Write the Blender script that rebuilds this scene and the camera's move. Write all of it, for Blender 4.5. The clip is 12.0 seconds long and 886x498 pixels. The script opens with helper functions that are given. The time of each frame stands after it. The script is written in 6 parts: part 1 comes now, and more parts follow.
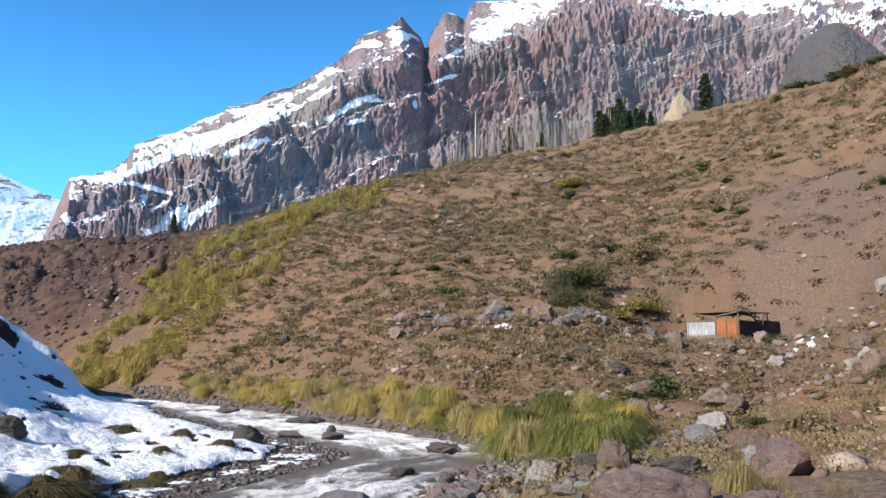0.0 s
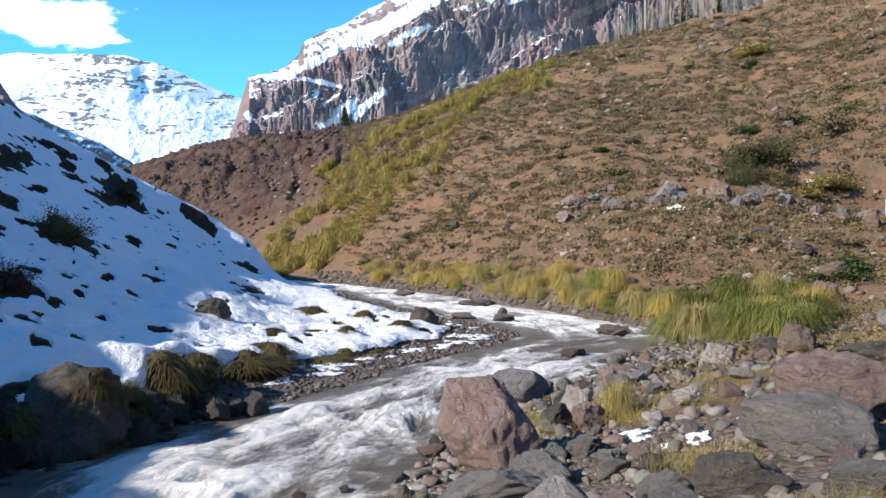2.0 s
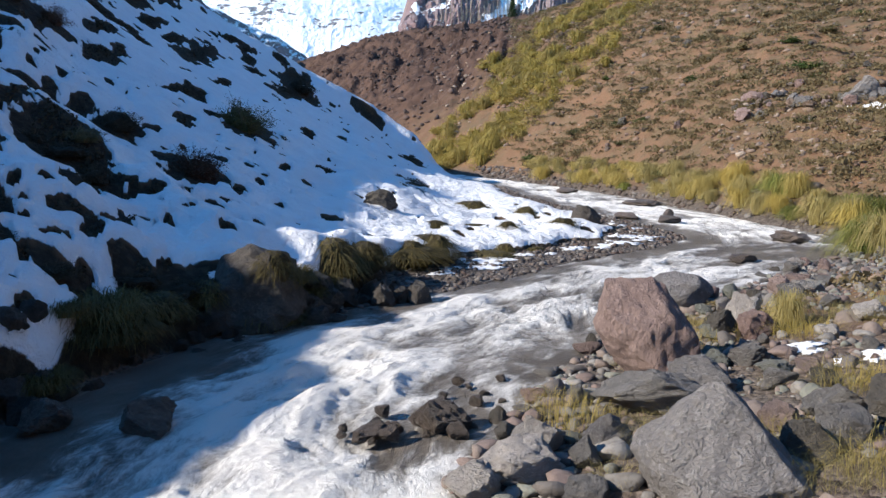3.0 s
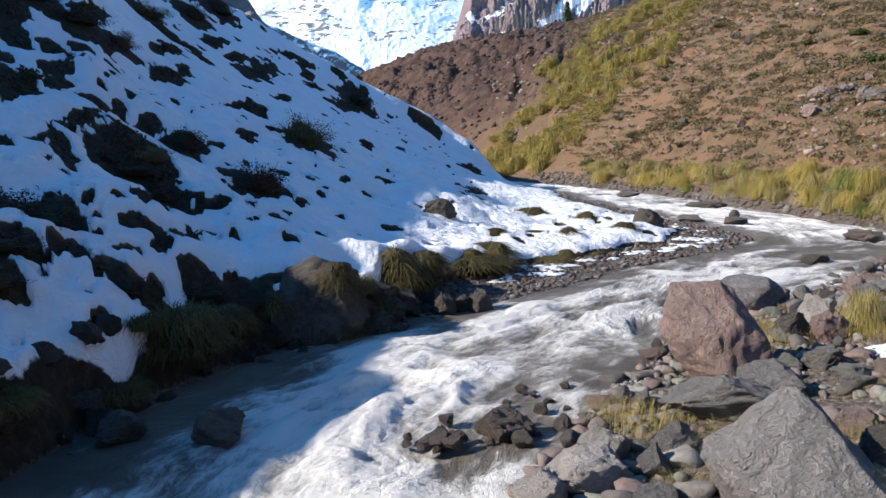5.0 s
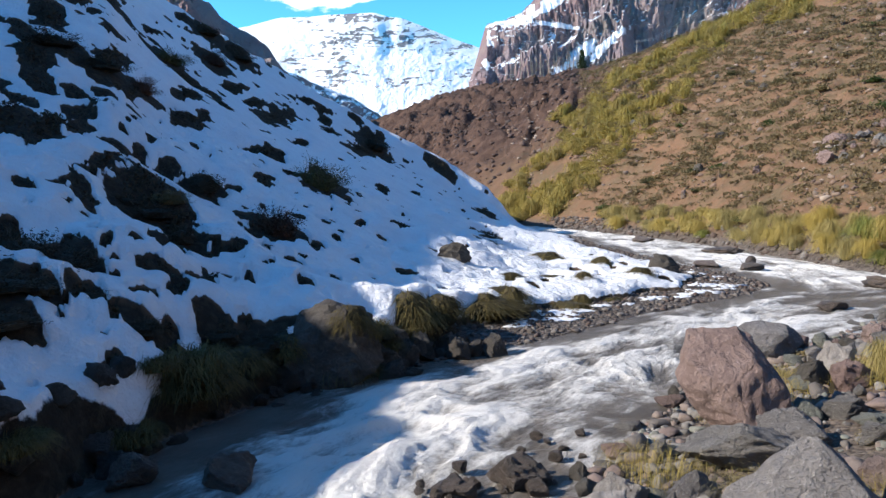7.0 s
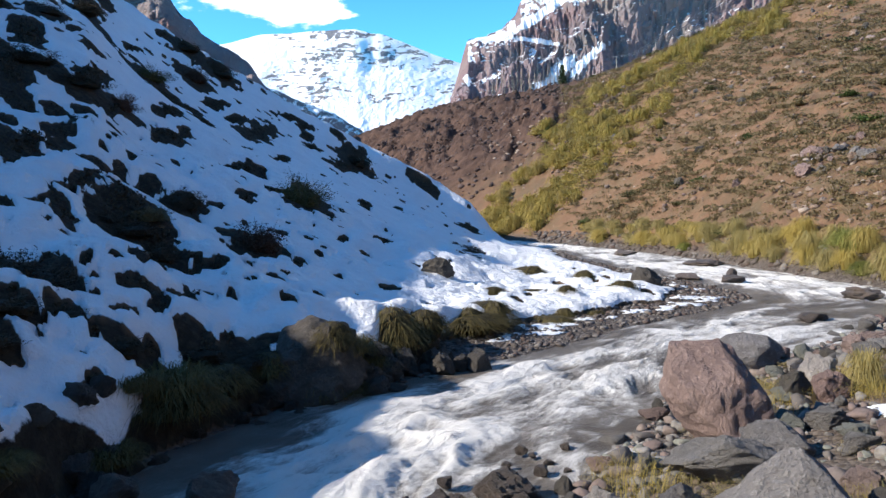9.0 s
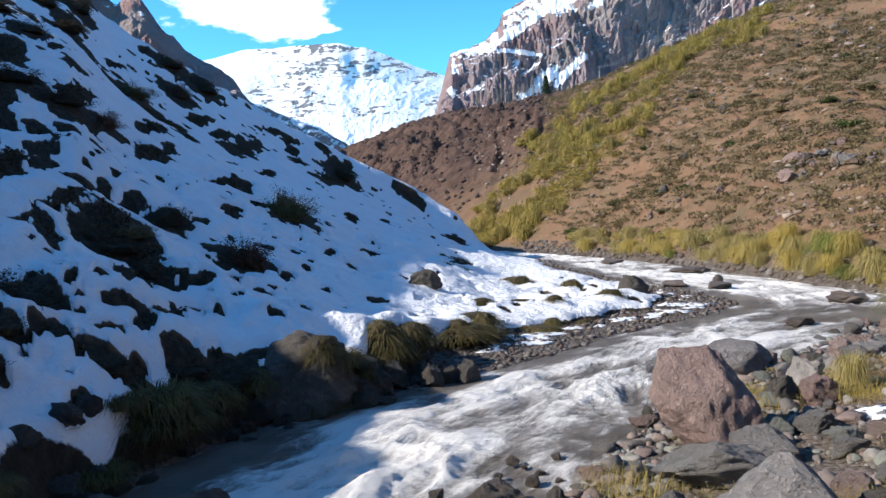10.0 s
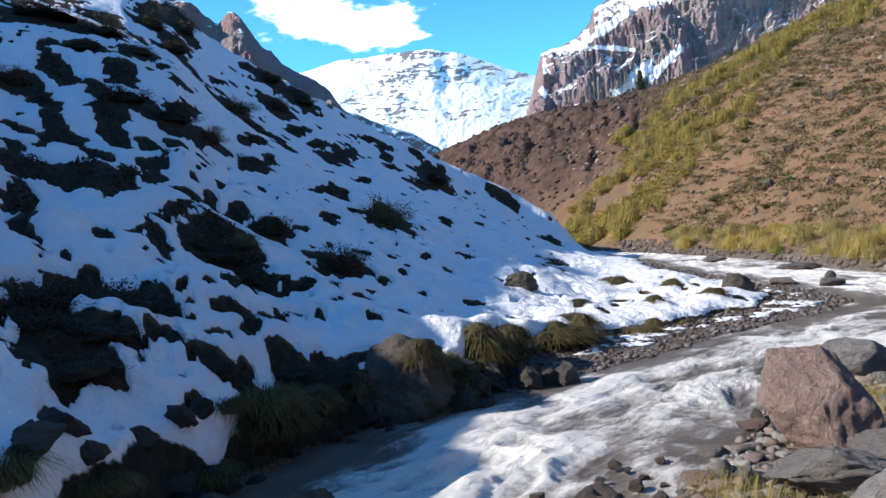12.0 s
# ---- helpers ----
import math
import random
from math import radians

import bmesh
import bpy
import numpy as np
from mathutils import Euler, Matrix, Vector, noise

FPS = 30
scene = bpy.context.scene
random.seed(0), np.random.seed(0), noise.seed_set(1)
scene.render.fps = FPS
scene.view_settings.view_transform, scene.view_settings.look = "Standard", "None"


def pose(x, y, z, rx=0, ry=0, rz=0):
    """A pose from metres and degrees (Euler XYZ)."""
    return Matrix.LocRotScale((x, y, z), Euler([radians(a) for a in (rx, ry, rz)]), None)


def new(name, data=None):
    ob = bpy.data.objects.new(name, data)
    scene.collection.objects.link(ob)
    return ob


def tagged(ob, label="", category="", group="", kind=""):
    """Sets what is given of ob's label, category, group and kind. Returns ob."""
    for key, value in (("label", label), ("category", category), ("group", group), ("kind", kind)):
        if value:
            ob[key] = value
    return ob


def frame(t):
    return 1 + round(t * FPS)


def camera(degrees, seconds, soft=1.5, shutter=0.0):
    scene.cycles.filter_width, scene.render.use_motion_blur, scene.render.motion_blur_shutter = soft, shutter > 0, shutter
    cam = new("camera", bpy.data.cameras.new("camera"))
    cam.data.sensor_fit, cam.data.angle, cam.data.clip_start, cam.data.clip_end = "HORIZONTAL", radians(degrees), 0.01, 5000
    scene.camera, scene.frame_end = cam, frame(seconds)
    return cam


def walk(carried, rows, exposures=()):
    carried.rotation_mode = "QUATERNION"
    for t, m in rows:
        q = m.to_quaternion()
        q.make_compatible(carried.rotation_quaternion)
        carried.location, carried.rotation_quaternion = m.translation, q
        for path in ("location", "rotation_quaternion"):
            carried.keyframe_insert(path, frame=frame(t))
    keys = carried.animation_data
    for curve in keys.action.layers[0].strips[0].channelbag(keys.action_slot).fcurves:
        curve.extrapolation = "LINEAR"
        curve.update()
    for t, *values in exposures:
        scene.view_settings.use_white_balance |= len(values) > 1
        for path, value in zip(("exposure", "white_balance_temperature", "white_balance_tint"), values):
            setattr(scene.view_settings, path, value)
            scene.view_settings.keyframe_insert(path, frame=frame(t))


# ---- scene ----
EYE_HEIGHT = 2.8
# seconds, heading to the left, tilt up, roll: a camera that turns where it stands
PATH = [(0.0, -28.16, 8.53, 0.21),
        (0.5, -34.47, 13.12, 0.81),
        (1.0, -31.89, 11.58, -0.44),
        (1.5, -21.40, 4.40, -1.19),
        (2.0, -15.97, 0.15, -0.46),
        (2.5, -8.57, -4.60, 0.95),
        (3.0, -4.20, -7.45, 0.70),
        (5.0, 0.23, -6.84, -1.20),
        (5.5, -0.25, -6.34, -1.61),
        (6.0, -0.03, -5.07, -1.56),
        (6.5, 0.36, -4.80, -1.20),
        (7.0, 1.24, -3.60, -0.90),
        (7.5, 0.59, -2.82, -0.75),
        (9.5, -0.50, -2.30, -1.80),
        (10.0, -0.98, -1.70, -2.35),
        (10.5, 0.62, -1.78, -2.71),
        (11.0, 1.73, -1.59, -2.99),
        (11.5, 4.21, -1.83, -3.16),
        (12.0, 5.93, -1.14, -3.88)]
cam = camera(59.0, 12.0, soft=1.45)


def turned(yaw, pitch, roll):
    """A pose at the standpoint by heading, tilt and roll in degrees."""
    return pose(0, 0, EYE_HEIGHT, 0, 0, yaw) @ pose(0, 0, 0, 90 + pitch) @ pose(0, 0, 0, 0, 0, roll)


walk(cam, [(t, turned(a, p, r)) for t, a, p, r in PATH], [(0.0, 0.91), (12.0, 0.91)])

# ---- light ----
SUN_AZ, SUN_EL = 102.0, 31.0          # degrees to the left of straight ahead, and above the horizon
sun_dir = Vector((-math.sin(radians(SUN_AZ)) * math.cos(radians(SUN_EL)), math.cos(radians(SUN_AZ)) * math.cos(radians(SUN_EL)), math.sin(radians(SUN_EL))))
sun = new("sun", bpy.data.lights.new("sun", "SUN"))
sun.data.energy, sun.data.angle, sun.data.color = 4.15, radians(0.6), (1.0, 0.91, 0.785)
sun.matrix_world = Matrix.Translation((0, 0, 300)) @ sun_dir.to_track_quat("Z", "Y").to_matrix().to_4x4()

world = bpy.data.worlds.new("world")
scene.world = world
world.use_nodes = True


class Nodes:
    """Short hand for building node trees."""

    def __init__(self, tree):
        self.tree = tree

    def add(self, kind, sets=None, **inputs):
        n = self.tree.nodes.new(kind)
        for k, v in (sets or {}).items():
            setattr(n, k, v)
        for k, v in inputs.items():
            self.feed(n, k, v)
        return n

    def feed(self, n, key, v):
        sock = n.inputs[int(key[1:])] if key[0] == "_" and key[1:].isdigit() else n.inputs[key.replace("_", " ")]
        if isinstance(v, bpy.types.NodeSocket):
            self.tree.links.new(v, sock)
        elif isinstance(v, bpy.types.Node):
            self.tree.links.new(v.outputs[0], sock)
        else:
            sock.default_value = v

    def math(self, op, a, b=0.0, c=0.0, clamp=False):
        return self.add("ShaderNodeMath", {"operation": op, "use_clamp": clamp}, _0=a, _1=b, _2=c).outputs[0]

    def mix(self, f, a, b, blend="MIX"):
        n = self.tree.nodes.new("ShaderNodeMix")
        n.data_type, n.blend_type = "RGBA", blend
        for i, v in ((0, f), (6, a), (7, b)):
            if isinstance(v, bpy.types.NodeSocket):
                self.tree.links.new(v, n.inputs[i])
            else:
                n.inputs[i].default_value = (*v, 1) if isinstance(v, tuple) and len(v) == 3 else v
        return n.outputs[2]

    def noise(self, scale, detail=4.0, rough=0.55, vec=None, distort=0.0):
        n = self.add("ShaderNodeTexNoise", Scale=scale, Detail=detail, Roughness=rough, Distortion=distort)
        if vec is not None:
            self.tree.links.new(vec, n.inputs["Vector"])
        return n.outputs[0]

    def ramp(self, v, lo, hi):
        n = self.add("ShaderNodeMapRange", {"interpolation_type": "SMOOTHSTEP"}, Value=v)
        n.inputs["From Min"].default_value, n.inputs["From Max"].default_value = lo, hi
        return n.outputs[0]

    def scaled(self, vec, s):
        n = self.add("ShaderNodeVectorMath", {"operation": "MULTIPLY"})
        self.tree.links.new(vec, n.inputs[0])
        n.inputs[1].default_value = s
        return n.outputs[0]

    def attr(self, name):
        return self.add("ShaderNodeAttribute", {"attribute_name": name}).outputs["Fac"]


def sky():
    tree = world.node_tree
    k = Nodes(tree)
    back = tree.nodes["Background"]
    s = k.add("ShaderNodeTexSky", {"sky_type": "NISHITA", "sun_disc": False, "sun_elevation": radians(SUN_EL), "sun_rotation": radians(-SUN_AZ),
                                   "altitude": 2400.0, "air_density": 1.0, "dust_density": 0.3, "ozone_density": 2.0})
    d = k.add("ShaderNodeTexCoord").outputs["Generated"]
    xyz = k.add("ShaderNodeSeparateXYZ", Vector=d)
    az = k.math("ARCTAN2", k.math("MULTIPLY", xyz.outputs[0], -1.0), xyz.outputs[1])
    el = k.math("ARCSINE", xyz.outputs[2])
    # a fair-weather cloud bank over the snow peak, and thin cirrus
    wob = k.noise(13.0, 8.0, 0.62, k.scaled(d, (1.0, 1.0, 2.4)))
    total = None
    for a0, e0, wa, we in ((11.2, 15.1, 5.4, 1.7), (14.6, 15.9, 4.4, 1.7), (8.8, 14.2, 3.2, 0.7), (24.0, 19.0, 7.0, 2.0)):
        u = k.math("DIVIDE", k.math("SUBTRACT", az, radians(a0)), radians(wa))
        v = k.math("DIVIDE", k.math("SUBTRACT", el, radians(e0)), radians(we))
        rr = k.math("SUBTRACT", 1.0, k.math("SQRT", k.math("ADD", k.math("MULTIPLY", u, u), k.math("MULTIPLY", v, v))))
        total = rr if total is None else k.math("MAXIMUM", total, rr)
    c = k.ramp(k.math("ADD", total, k.math("MULTIPLY", k.math("SUBTRACT", wob, 0.5), 3.2)), 0.0, 0.62)
    cirrus = k.ramp(k.noise(2.6, 5.0, 0.55, k.scaled(d, (1.0, 1.0, 5.5))), 0.56, 0.9)
    cover = k.math("MAXIMUM", k.math("MULTIPLY", c, 0.95), k.math("MULTIPLY", cirrus, 0.16))
    tint = k.mix(1.0, s.outputs[0], (0.33, 0.90, 1.20), "MULTIPLY")
    deep = k.math("SUBTRACT", 1.0, k.math("MULTIPLY", k.ramp(el, radians(10), radians(32)), 0.38))
    tint = k.add("ShaderNodeVectorMath", {"operation": "SCALE"}, _0=tint, Scale=deep).outputs[0]
    col = k.mix(cover, tint, (8.4, 8.6, 9.0))
    tree.links.new(col, back.inputs[0])
    back.inputs[1].default_value = 0.175


sky()

# ---- the lie of the land ----
def hashed(ix, iy, iz, seed):
    h = (ix * 374761393 + iy * 668265263 + iz * 1274126177 + seed * 362437) & 0xFFFFFFFF
    h = ((h ^ (h >> 13)) * 1103515245) & 0xFFFFFFFF
    h = ((h ^ (h >> 15)) * 2246822519) & 0xFFFFFFFF
    return ((h ^ (h >> 16)) & 0xFFFFFF) / 8388607.5 - 1.0


def vnoise(x, y, z=0.0, seed=0):
    """Smooth value noise from -1 to 1."""
    x, y, z = np.broadcast_arrays(np.asarray(x, float), np.asarray(y, float), np.asarray(z, float))
    ix, iy, iz = (np.floor(a).astype(np.int64) for a in (x, y, z))
    fx, fy, fz = (a - b for a, b in ((x, ix), (y, iy), (z, iz)))
    fx, fy, fz = (f * f * f * (f * (f * 6 - 15) + 10) for f in (fx, fy, fz))
    total = 0.0
    for dx in (0, 1):
        for dy in (0, 1):
            for dz in (0, 1):
                w = (fx if dx else 1 - fx) * (fy if dy else 1 - fy) * (fz if dz else 1 - fz)
                total = total + w * hashed(ix + dx, iy + dy, iz + dz, seed)
    return total


def fbm(x, y, z=0.0, octaves=5, seed=0, gain=0.5):
    total, amp, norm = 0.0, 1.0, 0.0
    x, y, z = np.asarray(x, float), np.asarray(y, float), np.asarray(z, float)
    for o in range(octaves):
        c, s = math.cos(0.6 * o), math.sin(0.6 * o)
        total = total + amp * vnoise((c * x - s * y) * 2**o, (s * x + c * y) * 2**o, z * 2**o, seed + 17 * o)
        norm, amp = norm + amp, amp * gain
    return total / norm


def ridged(x, y, z=0.0, octaves=5, seed=0, gain=0.5):
    total, amp, norm = 0.0, 1.0, 0.0
    x, y, z = np.asarray(x, float), np.asarray(y, float), np.asarray(z, float)
    for o in range(octaves):
        total = total + amp * (1 - 2 * np.abs(vnoise(x * 2**o, y * 2**o, z * 2**o, seed + 31 * o)))
        norm, amp = norm + amp, amp * gain
    return total / norm


def step(a, b, v):
    t = np.clip((np.asarray(v, float) - a) / (b - a), 0, 1)
    return t * t * (3 - 2 * t)


def smooth_line(points, n=6):
    """A Catmull-Rom line through plan points."""
    p = np.array(points, float)
    p = np.vstack([2 * p[0] - p[1], p, 2 * p[-1] - p[-2]])
    t = np.linspace(0, 1, n, endpoint=False)[:, None]
    out = [0.5 * (2 * b + (c - a) * t + (2 * a - 5 * b + 4 * c - d) * t**2 + (3 * b - a - 3 * c + d) * t**3) for a, b, c, d in zip(p, p[1:], p[2:], p[3:])]
    return np.vstack(out + [p[-2:-1]])


def away(x, y, line):
    """Signed distance from a line in plan: positive to the right of its way."""
    x, y = np.asarray(x, float), np.asarray(y, float)
    best, sign = np.full(x.shape, 1e12), np.ones(x.shape)
    for (ax, ay), (bx, by) in zip(line[:-1], line[1:]):
        ux, uy = bx - ax, by - ay
        t = np.clip(((x - ax) * ux + (y - ay) * uy) / (ux * ux + uy * uy), 0, 1)
        d = (x - ax - t * ux) ** 2 + (y - ay - t * uy) ** 2
        near = d < best
        best = np.where(near, d, best)
        sign = np.where(near, np.sign(uy * (x - ax) - ux * (y - ay) + 1e-9), sign)
    return np.sqrt(best) * sign


def polar(rows):
    """Plan points from rows of heading (degrees to the left) and distance."""
    return [(-math.sin(radians(a)) * d, math.cos(radians(a)) * d) for a, d in rows]


RIGHT_SHORE = smooth_line([(-9, -40), (-5, -14), (-2.2, -3), (-0.6, 2), (0.5, 6.2), (1.4, 8.0), (2.6, 10.2), (4.8, 14.2), (6.8, 14.9), (10, 18.2), (13.6, 21.3), (14.6, 24.6), (14.3, 30.0),
                           (14.2, 39), (13.0, 53.5), (9.0, 72), (2, 94), (-12, 120), (-45, 150), (-120, 190), (-260, 260)])
LEFT_SHORE = smooth_line([(-22, -45), (-14, -22), (-8, -6), (-5.2, 2), (-4.1, 6), (-3.6, 8.7), (-2.5, 10.9), (-0.6, 12.9), (2.3, 16.1), (5.0, 19.1), (8.8, 22.9), (9.7, 26), (9.2, 33), (8.1, 43),
                          (7.6, 60), (2, 81), (-16, 104), (-50, 130), (-125, 165), (-262, 230)])
# far rim of the right-hand slope (the edge of a terrace): heading, distance, height
RIM = np.array([(-170, 60, 30), (-120, 70, 32), (-90, 76, 33.5), (-66, 85, 35.3), (-57.3, 95, 35.3), (-49.5, 108, 38.3), (-38.5, 122, 38), (-30.8, 132, 38.2), (-22.2, 172, 41.6),
                (-18.4, 205, 42.7), (-8.7, 270, 44.8), (-3.5, 300, 47), (-0.2, 312, 46.6), (3.1, 322, 43), (6, 330, 35), (12, 340, 30), (25, 350, 30), (40, 330, 30)], float)
# rim of the snowy left-hand hill; beyond heading 35 unseen, its heights set to cast shade
BROW = np.array([(-6.4, 66, 0.2), (-3, 69, 2.8), (0.9, 70, 6.0), (5, 69, 8.5), (7.3, 68.5, 10.1), (12, 66, 12.9), (18.9, 62.5, 16.8), (21.5, 61.6, 18.5), (23.9, 60.7, 20.8), (27, 60, 21.6), (35, 57, 21.4), (48, 53, 23.8), (60, 50, 28.8), (75, 47, 26.2), (90, 44, 24.8),
                 (130, 42, 22.5), (165, 48, 22)], float)
RIM_LINE, BROW_LINE = smooth_line(polar(RIM[:, :2]), 4), smooth_line(polar(BROW[:, :2]), 4)


def land(x, y, detail=True):
    """Height of the ground and what covers it, at plan points. Returns z and a dict of masks."""
    x, y = np.asarray(x, float), np.asarray(y, float)
    r, az = np.hypot(x, y), np.degrees(np.arctan2(-x, y))
    dr, dl = away(x, y, RIGHT_SHORE), -away(x, y, LEFT_SHORE)
    rim, brow = away(x, y, RIM_LINE), away(x, y, BROW_LINE)
    # right-hand slope up to the terrace
    zc = sum(np.interp(az + o, RIM[:, 0], RIM[:, 2]) for o in (-2, 0, 2)) / 3
    p = sum(np.interp(az + o, [-80, -60, -48, -40, -33, -20, 0], [1.45, 1.6, 1.85, 1.35, 0.95, 0.9, 1.0]) for o in range(-8, 9, 2)) / 9
    p = p + (1.7 - p) * step(36, 14, r)
    inside = rim < 0                                   # camera's side of the rim
    u = np.clip(dr, 0, None) / (np.clip(dr, 0, None) + np.abs(rim) + 1e-6)
    rise = zc * np.where(inside, np.clip(u, 0, 1) ** p, 1.0)
    top = zc + np.clip(rim, 0, None) * 0.02
    zr = np.where(inside, rise, top)
    zr = zr + 0.42 * step(0, 4.5, dr) * step(40, 14, r) + 0.75 * np.exp(-((r / 3.2) ** 2)) * step(0.1, 1.5, dr)
    # snowy hill
    zb = np.interp(az, BROW[:, 0], BROW[:, 2]) * (1 - step(50, 58, y) * step(3.5, 0, dl))
    hidden = brow > 0
    bar = np.interp(y, [10, 12.4, 13.6, 15, 17, 20, 24, 34, 46, 60], [0.0, 0.25, 0.95, 1.15, 1.75, 2.0, 1.8, 1.5, 1.0, 0.3])    # gravel bar between water and snow
    bar = bar * (1 + 0.4 * fbm(x / 1.9, y / 1.9, octaves=3, seed=14)) + 0.35 * fbm(x / 1.3, y / 1.3, octaves=3, seed=15)
    e = np.clip(dl - bar, 0, None)
    ul = e / (e + np.abs(brow) + 1e-6)
    bank = (0.62 * (1 + 0.5 * fbm(x / 0.9, y / 0.9, octaves=3, seed=16)) * step(0.0, 0.4, e) * step(19.5, 15.5, y) + 0.12 * step(0, 1.2, e)) * step(80, 50, y)
    # past heading 38 the unseen slope bulges a little to shade the bank
    zl = np.where(hidden, zb - np.clip(brow, 0, None) * 0.22 * step(-9, 20, az), zb * ul ** (1.02 - 0.04 * step(38, 52, az)) + bank * (1 - ul)) + 0.05 * np.clip(dl, 0, 4)
    zl = np.maximum(zl, -0.5)
    bed = -0.12 - 0.5 * step(0, 2.0, np.minimum(np.abs(dr), np.abs(dl)))
    water = (dr <= 0) & (dl <= 0)
    z = np.where(water, bed, np.where(dr > 0, zr, zl))
    z = np.where(~water & (dr > 0) & (dl > 0), np.minimum(zr, zl), z)
    on_right, on_left = (dr > 0) & ~((dr > 0) & (dl > 0) & (zl < zr)), (dl > 0) & (dr <= 0)
    if detail:
        lump = fbm(x / 2.2, y / 2.2, octaves=4, seed=2)
        amp = np.where(on_right, np.clip(0.05 * dr, 0, 0.7), np.where(on_left, np.clip(0.08 * e, 0.02, 0.36) * (1 - 0.55 * step(8, 22, e)), 0.02))
        amp = amp * np.where(r > 130, np.clip(r / 130, 1, 3), 1)
        big = fbm(x / 16, y / 16, octaves=3, seed=8)
        z = z + amp * lump + np.where(on_right, np.clip(dr * 0.04, 0, 1.3) * big * step(0, 25, np.abs(rim)), 0) + np.where(on_left, np.clip(e * 0.03, 0, 0.9) * big * step(0, 12, np.abs(brow)), 0)
        z = z + np.where(on_left, np.clip(e * 0.1, 0, 0.07 + 0.07 * step(8, 0, az) * step(45, 30, y)) * fbm(x / 0.6, y / 0.6, octaves=3, seed=3), 0)
        # eroded gullies in the far dark bluff
        gully = ridged(az * 0.9 + 0.05 * rim + 0.9 * big, rim / 14.0, octaves=5, seed=12, gain=0.6)
        z = z + np.where(on_right & inside, 3.4 * (gully - 0.15) * step(-13, -5, az) * step(0.05, 0.5, u) * step(1.0, 0.9, u), 0)
    # levelled ground of the track where the hut stands
    pad = np.exp(-((((x - 35.8) / 7.6) ** 2 + ((y - 31.2) / 7.4) ** 2) ** 3))
    z = z * (1 - pad) + 4.02 * pad
    return z, {"right": on_right.astype(float), "left": on_left.astype(float), "dr": dr, "dl": dl, "e": e, "bar": (on_left & (dl < bar)).astype(float), "rim": rim, "brow": brow, "r": r, "az": az}


def ground_z(x, y):
    return float(land(np.array([x]), np.array([y]))[0][0])

# ---- materials ----
def material(name):
    m = bpy.data.materials.new(name)
    m.use_nodes = True
    k = Nodes(m.node_tree)
    return m, k, m.node_tree.nodes["Principled BSDF"]


def bump(k, b, height, strength, distance):
    k.feed(b, "Normal", k.add("ShaderNodeBump", Strength=strength, Distance=distance, Height=height).outputs[0])


